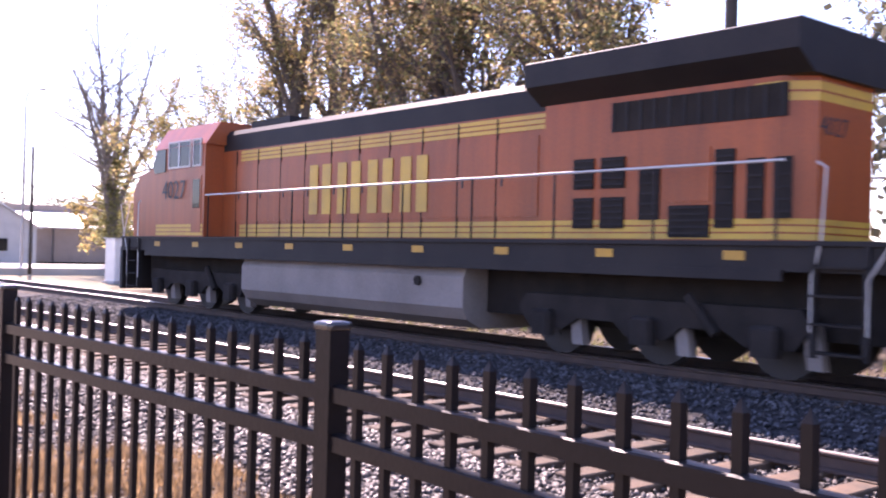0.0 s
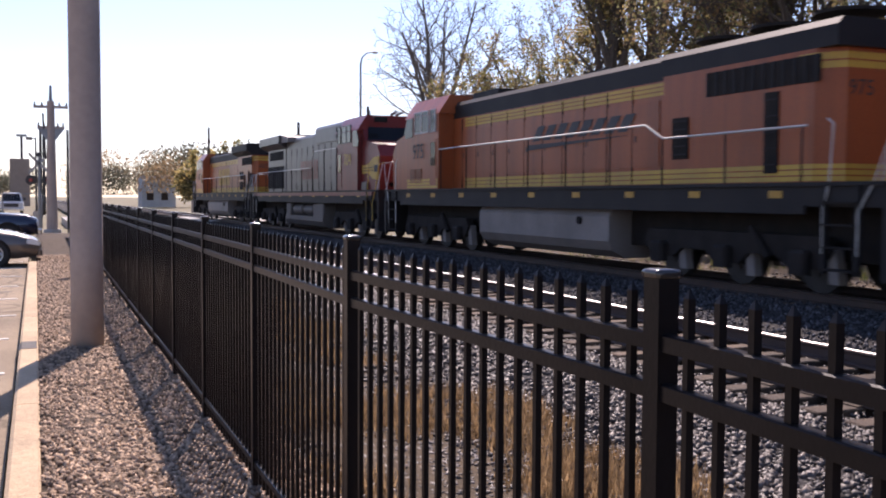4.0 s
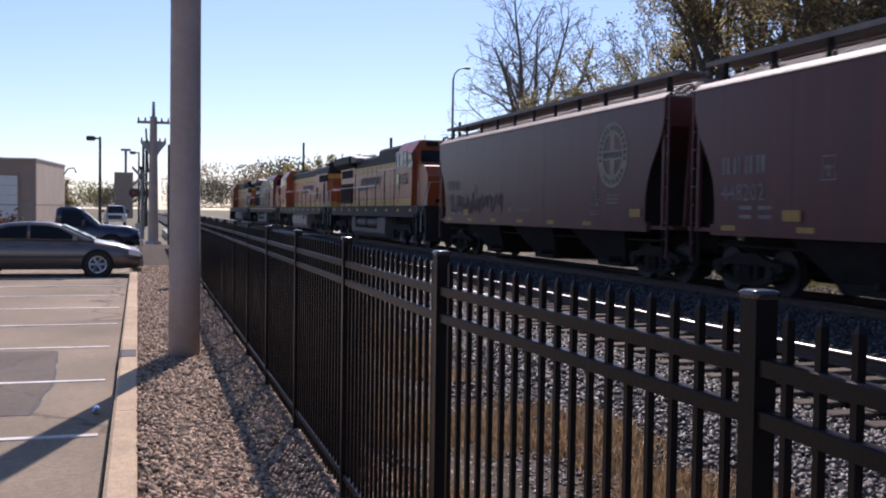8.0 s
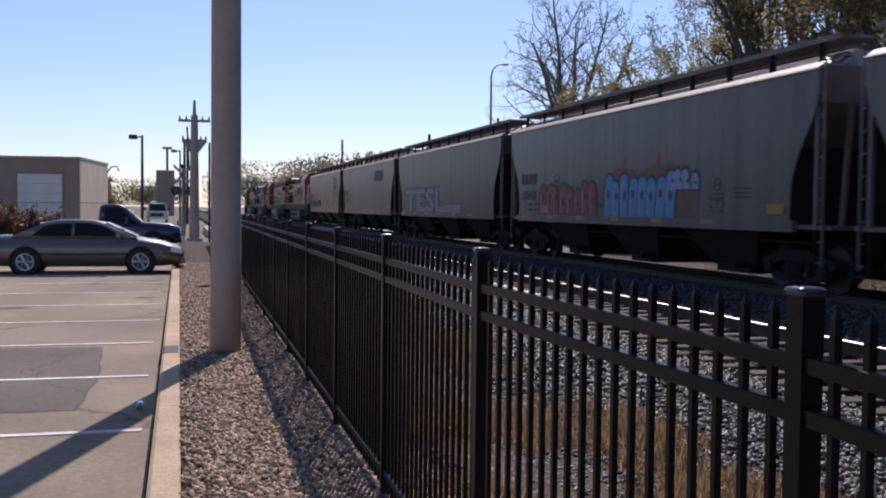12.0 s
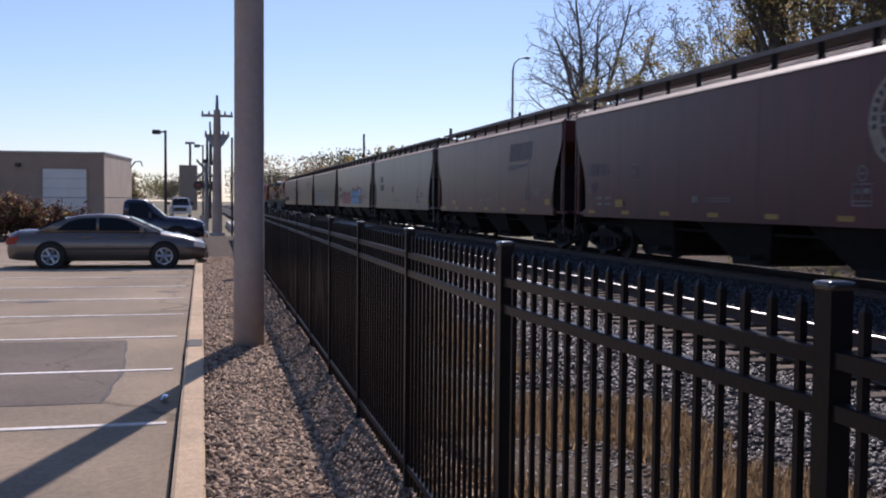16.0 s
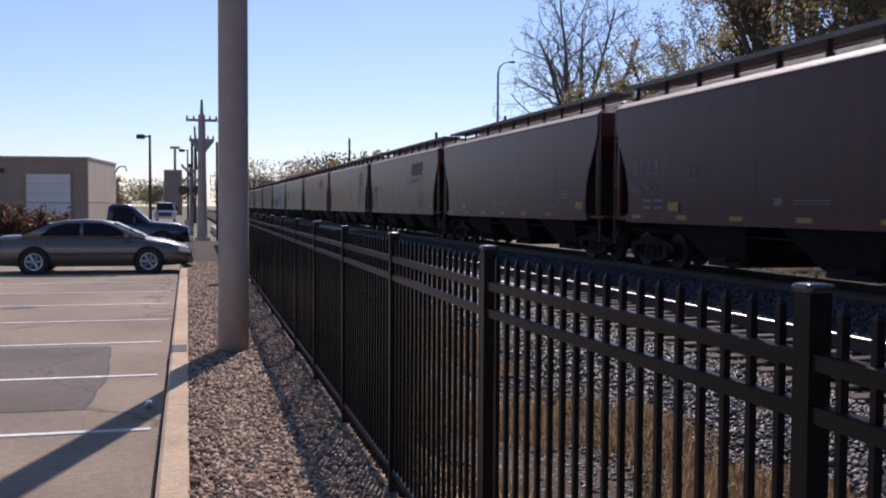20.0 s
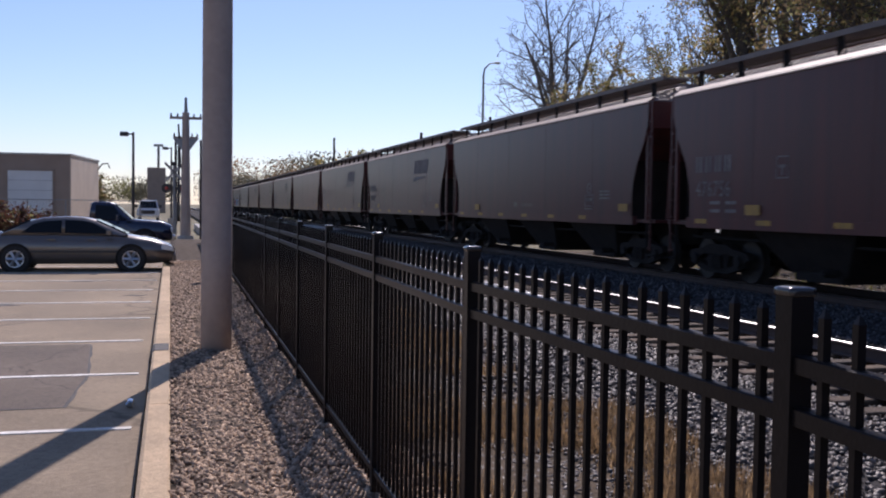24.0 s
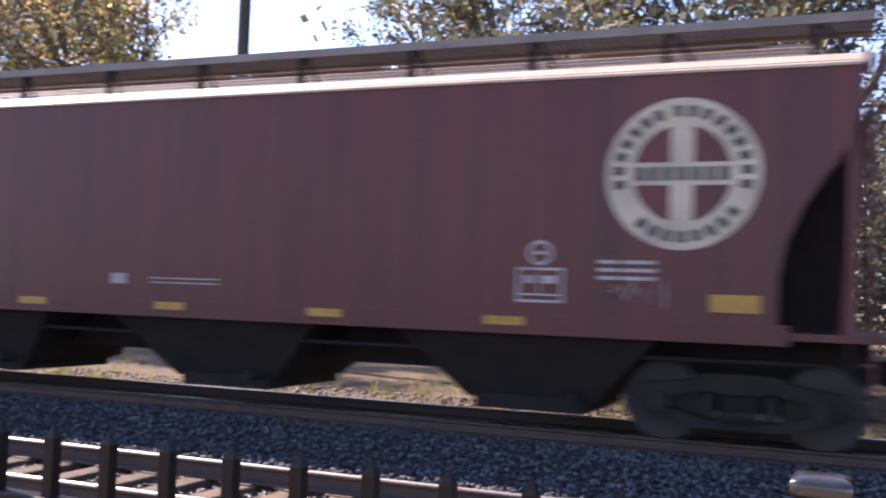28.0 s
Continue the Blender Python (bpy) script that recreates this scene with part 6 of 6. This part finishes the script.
part("stencil_blocks", slab(slab(slab(Shape(), FACE, 5.2, 6.1, 2.75, 3.1), FACE, 4.9, 6.1, 2.25, 2.6), FACE, 1.8, 2.2, 2.1, 2.45), "dark_mark", CARS[4])
sprayed_word(CARS[2], "TESL", -0.9, 6.75, 1.36, 2.46, "paint_white", "dark_mark")
part("sprayed_tail", slab(slab(Shape(), FACE, -3.3, -0.75, 1.33, 1.68), FACE - 0.006, -3.2, -0.8, 1.38, 1.63), "paint_white", CARS[2], "silver sprayed tail under the word")
spray(CARS[3], 1.2, 5.7, 1.34, 2.25, "paint_red", "dark_mark", "paint_white", 5, 8)
spray(CARS[3], -3.2, 0.75, 1.34, 2.42, "paint_blue", "dark_mark", "paint_pale", 6, 8)
spray(CARS[3], -4.3, -2.9, 2.0, 2.5, "paint_pale", "dark_mark", "paint_white", 7, 4)
part("sprayed_halo", blob(blob(Shape(), FACE + 0.003, -0.4, 1.3, 1.3, 2.62, 0), FACE + 0.003, -2.6, 1.75, 1.3, 2.66, 0), "paint_rust", CARS[3], "sprayed orange edge")
part("sprayed_drip", slab(slab(Shape(), FACE, -0.55, -0.42, 2.55, 2.85), FACE, -2.45, -2.3, 2.6, 2.9), "paint_red", CARS[3], "red sprayed flames above the blue shapes")
scribble(CARS[0], 1.5, 7.0, 1.5, 0.7, "white_old", 8)
scribble(CARS[13], -3.0, 4.0, 1.5, 0.5, "paint_white", 9)
scribble(CARS[15], -6.6, -5.9, 1.5, 0.3, "white_old", 10)


# ---- locomotives ----
def loco_truck(parent, y):
    t = part("truck", Shape().box(-0.6, 0.6, -1.9, 1.9, 0.45, 0.8), "truck", parent, "three-axle locomotive truck", at=pose(0, y, 0))
    for s in (-1, 1):
        x = s * 1.12
        prof = [(-2.55, 0.72), (-2.3, 0.42), (-1.6, 0.42), (-1.3, 0.6), (-0.6, 0.6), (-0.35, 0.40), (0.35, 0.40), (0.6, 0.6), (1.3, 0.6), (1.6, 0.42), (2.3, 0.42), (2.55, 0.72), (2.4, 0.95), (-2.4, 0.95)]
        part("side_frame", Shape().prism(prof, "x", x - 0.1, x + 0.1), "truck", t)
        for dy in (-1.95, 0, 1.95):
            part("journal_box", Shape().bevel_box(x + s * 0.17 - 0.1, x + s * 0.17 + 0.1, dy - 0.2, dy + 0.2, 0.32, 0.72, 0.05), "truck", t)
            part("brake_hanger", Shape().prism([(dy - 0.72, 0.2), (dy - 0.5, 0.2), (dy - 0.42, 0.75), (dy - 0.62, 0.75)], "x", x - 0.02, x + 0.14), "tank_grey", t)
        part("damper", Shape().tube([(x + s * 0.16, -1.2, 0.55), (x + s * 0.16, -0.75, 1.05)], 0.07, 8), "truck", t)
    for dy in (-1.95, 0, 1.95):
        wheelset(t, dy, 0.53)
    return t


def loco(label, main, upper, stripe, cab_paint, nose_paint, cab_end, tank="tank_grey", number="", num_mat="dark_mark", rad=-4.75, tall=False, rail_up=None, rail_z=2.8, rise=0.69, saddle=False, louvres=False, cs=0.85, wz=0.15, tank_y=(-3.4, 3.2), rail_mat="handrail", flat=False):
    """A six-axle freight locomotive; cab_end +1 puts its cab towards +y. Near side faces -x."""
    t = thing("locomotive", label, "locomotive", "locomotives")
    e = cab_end
    Y = lambda a: e * a

    def span(s, x0, x1, a, b, z0, z1):
        return s.box(x0, x1, min(Y(a), Y(b)), max(Y(a), Y(b)), z0, z1)

    L = 10.9
    lo, hi = 1.80, 3.58
    ys = lambda a, b: (min(Y(a), Y(b)), max(Y(a), Y(b)))
    part("frame", span(Shape(), -1.5, 1.5, -L, L, 1.42, 1.74), "loco_black", t)
    part("walkway", span(Shape(), -1.55, 1.55, -L, L, 1.74, lo), "loco_black", t)
    # hood: narrow part behind the cab and the overhanging radiator end
    part("hood", span(Shape(), -1.0, 1.0, rad, 5.2 + cs, lo, hi + 0.3), main, t)
    part("hood_top", Shape().prism([(-1.0, hi + 0.3), (1.0, hi + 0.3), (1.0, 4.26), (0.9, 4.38), (0.6, 4.42), (-0.6, 4.42), (-0.9, 4.38), (-1.0, 4.26)], "y", *ys(rad, 5.2 + cs)), upper, t)
    # the rear corners are cut off at a slant
    def rear(d, a, z0, z1):
        pts = [(-1.03 - d, Y(a)), (-1.03 - d, Y(-8.92)), (-0.72 - d, Y(-9.3 - d)), (0.72 + d, Y(-9.3 - d)), (1.03 + d, Y(-8.92)), (1.03 + d, Y(a))]
        return Shape().prism(pts if e < 0 else pts[::-1], "z", z0, z1)

    part("radiator_hood", rear(0, rad, lo, 3.95), main, t)
    flush = [(-1.03, 3.95), (1.03, 3.95), (1.03, 4.28), (0.93, 4.4), (-0.93, 4.4), (-1.03, 4.28)]
    wing = [(-1.03, 3.95), (1.03, 3.95), (1.42, 4.2), (1.42, 4.57), (1.36, 4.6), (-1.36, 4.6), (-1.42, 4.57), (-1.42, 4.2)]
    part("radiator_top", Shape().prism(flush if flat else wing, "y", *ys(-9.4, rad + 0.1)), upper, t, "flush radiator housing" if flat else "overhanging radiator housing")
    if tall:
        # Pale tank grey puts the sun's glare on this plate into its colour.
        ramp = [(Y(rad + 0.1), 4.2), (Y(rad + 1.5), 4.2), (Y(rad + 1.5), 4.42), (Y(rad + 0.1), 4.598)]
        part("radiator_ramp", Shape().prism(ramp if e > 0 else ramp[::-1], "x", -1.3, 1.3), "tank_grey", t, "sloping radiator plate with sun glare in its pale colour")
        # taller equipment hood between engine and cab
        part("equipment_hood", Shape().prism([(-1.06, hi + 0.31), (1.06, hi + 0.31), (1.06, 4.5), (0.96, 4.62), (-0.96, 4.62), (-1.06, 4.5)], "y", *ys(0.85, 5.18 + cs)), upper, t, "taller hood next to the cab")
        eg = part("intake_grille", span(Shape(), -1.075, -1.06, 3.55 + cs, 4.75 + cs, 3.98, 4.42), "under", t)
        for k in range(6):
            part("grille_bar", span(Shape(), -1.09, -1.075, 3.6 + cs + 0.2 * k, 3.65 + cs + 0.2 * k, 3.98, 4.42), upper, eg)
    g0, g1 = (rad - 3.6, rad - 0.6) if tall else (-9.05, -6.15)
    grille = part("radiator_grille", span(Shape(), -1.045, -1.03, g0, g1, 3.42, 3.86), "under", t)
    for k in range(12):
        y = g0 + 0.05 + (g1 - g0 - 0.1) * k / 11
        part("grille_bar", span(Shape(), -1.06, -1.045, y, y + 0.05, 3.42, 3.86), "loco_black", grille)
    part("exhaust_stack", span(Shape(), -0.35, 0.35, -1.6, -0.5, 4.4, 4.56), "loco_black", t)
    part("dynamic_brake_box", span(Shape(), -0.8, 0.8, 3.4, 5.1, 4.3, 4.56), upper, t)
    for k in range(3):
        part("roof_fan", Shape().cyl("z", 0, Y(-8.6 + 1.6 * k), 0.62, 4.6, 4.66, 16), "under", t)
    doors = int((5.15 + cs - rad) / 1.0)
    for k in range(doors):
        a = rad + 0.15 + 1.0 * k
        d = part("hood_door", span(Shape(), -1.018, -1.0, a, a + 0.96, 2.18, 3.5), main, t)
        part("latch", span(Shape(), -1.03, -1.018, a + 0.82, a + 0.86, 2.7, 2.84), "dark_steel", d)
        part("door_gap", span(Shape(), -1.016, -1.0, a + 0.962, a + 0.998, 1.83, 3.84), "under", t)
    if flat:
        vents = [(-8.1, 0.34, 1.97, 3.35), (-5.6, 0.5, 2.3, 3.1)]
    elif tall:
        vents = [(rad - 0.75 - 0.46 * k, 0.29, 1.97, 3.1) for k in range(8)]
    else:
        vents = [(a - 1.75, w, z0, z1) for a, w, z0, z1 in ((-4.06, 0.4, 1.98, 2.45), (-4.06, 0.4, 2.58, 3.05), (-4.66, 0.45, 1.98, 2.45), (-4.66, 0.45, 2.58, 3.05), (-5.3, 0.36, 2.1, 2.85), (-6.15, 0.68, 1.85, 2.3), (-6.53, 0.3, 1.98, 3.05), (-6.98, 0.26, 2.1, 2.9), (-7.38, 0.26, 2.1, 2.9))]
        part("control_panel", span(Shape(), -1.05, -1.03, -7.9, -7.22, 2.35, 3.1), main, t)
    for a, w, z0, z1 in vents:
        v = part("vent", span(Shape(), -1.055, -1.03, a, a + w, z0, z1), "under", t, "dark louvred vent")
        for j in range(5):
            z = z0 + (z1 - z0) * (j + 0.5) / 5
            part("louvre", span(Shape(), -1.068, -1.055, a, a + w, z, z + 0.025), "loco_black", v)
    if stripe:
        for z in (1.83, 1.93, 2.03):
            part("stripe", span(Shape(), -1.012, -1.004, rad + 0.02, 5.18, z, z + 0.075), stripe, t)
            part("stripe", rear(0.005, rad - 0.01, z, z + 0.075), stripe, t)
            part("stripe", span(Shape(), -1.512, -1.504, 5.25 + cs, 7.85 + cs, z, z + 0.075), stripe, t)
        for z in (3.6, 3.69, 3.78):
            part("stripe", span(Shape(), -1.012, -1.004, rad + 0.02, 5.18, z, z + 0.065), stripe, t)
        for z in (3.63, 3.77):
            part("stripe", rear(0.005, -8.55, z, z + 0.11), stripe, t)
    # cab and nose, moved along by cs
    YC = lambda a: Y(a + cs)
    cys = lambda a, b: ys(a + cs, b + cs)

    def cspan(s, x0, x1, a, b, z0, z1):
        return span(s, x0, x1, a + cs, b + cs, z0, z1)

    cab = part("cab", Shape().prism([(-1.5, lo), (1.5, lo), (1.5, 4.05), (1.2, 4.5), (-1.2, 4.5), (-1.5, 4.05)], "y", *cys(5.2, 7.9)), cab_paint, t)
    part("cab_roof", Shape().prism([(-1.54, 4.04), (1.54, 4.04), (1.16, 4.6), (-1.16, 4.6)], "y", *cys(5.1, 8.0)), cab_paint, cab)
    for a, b in ((5.4, 5.75), (5.95, 6.5), (6.58, 7.1)):
        w = part("cab_window", cspan(Shape(), -1.53, -1.49, a, b, 3.4 + wz, 4.0 + wz), "glass", cab)
        part("window_frame", cspan(cspan(cspan(cspan(Shape(), -1.545, -1.5, a - 0.04, a, 3.36 + wz, 4.04 + wz), -1.545, -1.5, b, b + 0.04, 3.36 + wz, 4.04 + wz), -1.545, -1.5, a, b, 4.0 + wz, 4.04 + wz), -1.545, -1.5, a, b, 3.36 + wz, 3.4 + wz), "handrail" if stripe else "silver", w)
    dr = part("cab_door", cspan(Shape(), -1.515, -1.5, 5.35, 5.85, lo + 0.1, 3.3), cab_paint, cab)
    part("door_window", cspan(Shape(), -1.525, -1.515, 5.42, 5.78, 2.5, 3.2), "glass", dr)
    # nose: wide, its top sloping forward from under the windscreen
    prof = [(7.9, lo), (10.55 - cs, lo), (10.6 - cs, 3.0), (10.25 - cs, 3.42), (8.25, 3.66), (7.9, 4.25)]
    pts = [(YC(a), z) for a, z in prof]
    nose = part("nose", Shape().prism(pts if e > 0 else pts[::-1], "x", -1.32, 1.32), nose_paint, t)
    part("windscreen", Shape().add([(sx, YC(a), z) for sx, a, z in ((-1.2, 8.26, 3.66), (1.2, 8.26, 3.66), (1.1, 7.93, 4.3), (-1.1, 7.93, 4.3), (-1.2, 8.2, 3.6), (1.2, 8.2, 3.6), (1.1, 7.87, 4.25), (-1.1, 7.87, 4.25))],
         [(0, 1, 2, 3), (7, 6, 5, 4), (0, 4, 5, 1), (1, 5, 6, 2), (2, 6, 7, 3), (3, 7, 4, 0)]), "glass", cab)
    part("side_screen", Shape().prism([(YC(7.35), 3.45), (YC(7.95), 3.42), (YC(8.1), 3.6), (YC(7.85), 4.05), (YC(7.35), 4.05)] if e > 0 else [(YC(7.35), 4.05), (YC(7.85), 4.05), (YC(8.1), 3.6), (YC(7.95), 3.42), (YC(7.35), 3.45)], "x", -1.525, -1.5), "glass", cab)
    part("nose_door", cspan(Shape(), -0.35, 0.35, 10.58 - cs, 10.64 - cs, lo, 2.9), nose_paint, nose)
    part("number_board", cspan(Shape(), -1.05, -0.55, 8.5, 8.56, 4.3, 4.5), "glass", cab)
    for x in (-0.14, 0.14):
        part("headlight", Shape().cyl("y", x, 3.2, 0.11, *ys(10.5, 10.68), 12), "glass", t)
    for x in (-0.9, 0.9):
        part("ditch_light", Shape().cyl("y", x, 2.0, 0.09, *ys(10.6, 10.78), 12), "glass", t)
    part("horn", Shape().tube([(0.3, YC(6.6), 4.6), (0.3, YC(6.6), 4.78), (0.3, YC(7.1), 4.82)], 0.06, 6).tube([(0.5, YC(6.6), 4.6), (0.5, YC(6.6), 4.76), (0.5, YC(7.2), 4.79)], 0.05, 6), "dark_steel", t)
    part("antenna", Shape().cyl("z", -0.4, YC(6.0), 0.02, 4.6, 4.95, 6), "dark_steel", t)
    # underframe
    part("underframe", span(Shape(), -0.85, 0.85, -10.4, 10.4, 0.55, 1.42), "under", t)
    tank_prof = [(-1.42, 0.62), (-1.3, 0.42), (-1.0, 0.26), (1.0, 0.26), (1.3, 0.42), (1.42, 0.62), (1.42, 1.15), (1.3, 1.36), (-1.3, 1.36), (-1.42, 1.15)]
    if saddle:
        # low tank with a box at each end and two reservoirs lying between
        y0, y1 = tank_y
        low = [(-1.42, 0.5), (-1.3, 0.3), (-1.0, 0.2), (1.0, 0.2), (1.3, 0.3), (1.42, 0.5), (1.42, 0.7), (-1.42, 0.7)]
        tk = part("fuel_tank", Shape().prism(low, "y", y0, y1), tank, t)
        for a, b in ((y0, y0 + 1.65), (y1 - 0.85, y1)):
            part("tank_box", Shape().bevel_box(-1.42, 1.42, a, b, 0.7, 1.28, 0.05), tank, tk)
        c = (y0 + 1.9, (y0 + y1) / 2 + 0.25, (y0 + y1) / 2 + 0.6, y1 - 1.05)
        for a, b in ((c[0], c[1]), (c[2], c[3])):
            rings = [[(-1.12 + r * math.cos(u), y, 0.98 + r * math.sin(u)) for u in np.linspace(0, 2 * math.pi, 15)[:-1]] for y, r in ((a, 0.16), (a + 0.1, 0.25), (b - 0.1, 0.25), (b, 0.16))]
            part("air_reservoir", Shape().rings(rings), tank, t, smooth=False)
    else:
        tk = part("fuel_tank", Shape().prism(tank_prof, "y", *tank_y), tank, t)
        part("filler_cap", Shape().cyl("x", tank_y[0] + 1.2, 1.05, 0.09, -1.47, -1.4, 10), "under", tk)
    loco_truck(t, 7.0)
    loco_truck(t, -7.0)
    part("sill_plate", span(Shape(), -1.54, -1.5, -9.3, 9.3, 1.3, 1.44), "loco_black", t)
    for k in range(9):
        a = -8.6 + 2.15 * k
        part("reflector", slab(Shape(), -1.505, a - 0.16, a + 0.16, 1.55, 1.67), "reflector", t)
    for s in (-1, 1):
        part("pilot", Shape().box(-1.5, 1.5, s * L - 0.08, s * L + 0.08, 0.35, 1.5), "loco_black", t)
        part("coupler", Shape().box(-0.15, 0.15, min(s * L, s * 11.1), max(s * L, s * 11.1), 0.72, 1.0), "under", t)
        for a in (-1, 1):
            st = part("step_well", Shape().box(a * 1.5 - 0.05, a * 1.5 + 0.05, s * 9.72 - 0.03, s * 9.72 + 0.03, 0.4, 1.75), "loco_black", t)
            part("step_side", Shape().box(a * 1.5 - 0.05, a * 1.5 + 0.05, s * 10.38 - 0.03, s * 10.38 + 0.03, 0.4, 1.75), "loco_black", st)
            for j in range(4):
                part("step", Shape().box(a * 1.5 - 0.1, a * 1.5 + 0.1, min(s * 9.72, s * 10.38), max(s * 9.72, s * 10.38), 0.45 + 0.34 * j, 0.48 + 0.34 * j), "under", st)
            for yy in (9.7, 10.4):
                part("grab_rail", Shape().tube([(a * 1.54, s * yy, 0.7), (a * 1.54, s * yy, 1.35), (a * 1.52, s * (yy + (0.1 if yy < 10 else 0.28)), 1.8), (a * 1.5, s * (yy + (0.14 if yy < 10 else 0.62)), 2.68), (a * (1.5 if yy < 10 else 1.3), s * (yy + (0.02 if yy < 10 else 0.66)), 2.76)], 0.016, 6), rail_mat if s * e > 0 else "handrail", t)
            part("end_rail", Shape().tube([(a * 1.5, s * 10.8, 1.8), (a * 1.3, s * 10.85, 2.75), (a * 0.5, s * 10.85, 2.8), (a * 0.3, s * 10.85, 1.8)], 0.02, 6), "handrail", t)
    for a in (-1, 1):
        up = rise if rail_up is not None else 0.0
        mid = rail_up if rail_up is not None else 0.0
        part("hand_rail", Shape().tube([(a * 1.52, Y(-9.3), rail_z), (a * 1.52, Y(mid - 0.6), rail_z), (a * 1.52, Y(mid), rail_z + up), (a * 1.52, Y(5.1 + cs), rail_z + up)], 0.02, 6), "handrail", t)
        for k in range(9):
            q = -9.2 + 15.0 * k / 8
            part("stanchion", Shape().cyl("z", a * 1.52, Y(q), 0.018, 1.8, rail_z + (up if q > mid else 0), 6), "loco_black", t)
    if louvres:
        for a in (6.55, 7.1):
            lv = part("cab_louvre", cspan(Shape(), -1.512, -1.5, a, a + 0.48, 1.98, 2.42), "under", cab, "louvred panel under the cab windows")
            for k in range(7):
                part("slat", cspan(Shape(), -1.525, -1.512, a, a + 0.48, 2.0 + 0.06 * k, 2.035 + 0.06 * k), cab_paint, lv)
    if number:
        yc = Y(6.75 + cs)
        lettering("road_number", number, 0.66, num_mat, t, -1.53, yc + 0.185 * len(number), 2.75)
        if e > 0:
            plate = lettering("rear_number", number, 0.36, num_mat, t, 0, 0, 0)
            plate.matrix_basis = pose(-0.7, -9.306, 3.2, 90)
    return t


lo1 = loco("orange and black freight locomotive with yellow stripes and block mark", "orange", "loco_black", "yellow", "orange", "orange", 1, number="4027", tank_y=(-3.3, 4.28))
block_name(lo1, 2.15, 2.3, 1.05, "yellow", -1.032, 0.22)
lo2 = loco("silver freight locomotive with a red and yellow nose", "silver", "silver", "", "warm_red", "warm_red", -1, tank="tank_dull", saddle=True, number="704", num_mat="yellow", rad=-4.9, tall=True, rail_up=2.3, cs=0.6, wz=0.25, rail_mat="yellow")
block_name(lo2, 1.9, 2.35, 0.85, "warm_red", -1.032, 0.15)
part("red_band", Shape().box(-1.53, -1.5, -10.5, 10.5, 1.6, 1.75), "warm_red", lo2, "red sill band")
flare = [(-5.0 - 0.55 * (1 - math.cos(u)) , 3.0 + 0.75 * math.sin(u)) for u in np.linspace(-1.1, 1.4, 9)]
part("red_flare", Shape().prism([(-5.95, 2.1), (-5.95, 3.9)] + [(float(a), float(b)) for a, b in flare[::-1]], "x", -1.04, -1.02), "warm_red", lo2, "rounded edge of the red paint")
part("flare_edge", Shape().tube([(-1.045, float(a), float(b)) for a, b in flare] , 0.03, 5), "yellow", lo2, "yellow line round the red paint")
part("nose_flash", Shape().prism([(-10.5, 2.15), (-9.9, 2.2), (-9.3, 2.42), (-8.6, 2.4), (-8.6, 2.72), (-9.3, 2.74), (-9.9, 2.98), (-10.5, 3.0)], "x", -1.345, -1.322), "yellow", lo2, "yellow nose flash")
part("flash_line", Shape().box(-1.352, -1.346, -9.9, -8.65, 2.50, 2.53).box(-1.352, -1.346, -9.9, -8.65, 2.60, 2.63), "dark_mark", lo2, "dark lines in the yellow flash")
part("flash_bar", Shape().box(-1.352, -1.346, -10.45, -10.0, 2.45, 2.7), "dark_mark", lo2)
part("nose_box", Shape().bevel_box(-1.42, -1.32, -9.3, -8.7, 1.82, 2.1, 0.02), "silver", lo2, "pale box beside the nose steps")
lo3 = loco("orange freight locomotive with a dark top and yellow stripes", "orange", "loco_black", "yellow", "orange", "orange", 1, number="975", flat=True, rail_up=-4.86, rail_z=2.68, rise=0.29, louvres=True)
swoosh_mark(lo3, 0.9, 2.95, 0.36, "dark_mark", -1.032, 3.0, (1.2, -3.6, 0.14))
lo4 = loco("orange freight locomotive with a dark slanted emblem and wedge", "orange", "loco_black", "yellow", "orange", "orange", -1, number="6355", rad=-5.0, tall=True, saddle=True, tank="tank_dull", tank_y=(-3.7, 3.9), rail_up=2.6)
swoosh_mark(lo4, 3.65, 2.88, 0.42, "dark_mark", -1.032, 2.75, (4.0, -0.8, 0.16))
LOCOS = [lo1, lo2, lo3, lo4]


# ---- motion ----
START, SPEED, LOCO = -63.75, 12.655, 22.35


def motions():
    times = (0, 7, 14, 21, 28)
    for k, ob in enumerate(CARS):
        walk(ob, [(t, pose(TRACK, START + SPEED * t - CAR * (k + 0.5), TOP)) for t in times])
    for k, ob in enumerate(LOCOS):
        walk(ob, [(t, pose(TRACK, START + SPEED * t + LOCO * (3.5 - k) + (1.75, 1.75, 1.5, 1.35)[k], TOP)) for t in times])
    # the wheels roll; all of one size share one action
    first = {}
    for ob in [o for o in scene.objects if o.name.startswith("wheelset")]:
        r = 0.53 if ob.parent.parent.name.startswith("locomotive") else 0.45
        if r not in first:
            n = 28 * FPS
            walk(ob, [(28 * i / n, pose(0, 0, 0, -math.degrees(SPEED * 28 * i / n / r))) for i in range(n + 1)])
            first[r] = ob
        else:
            src = first[r].animation_data
            ob.rotation_mode = "QUATERNION"
            keys = ob.animation_data_create()
            keys.action = src.action
            keys.action_slot = src.action_slot


motions()
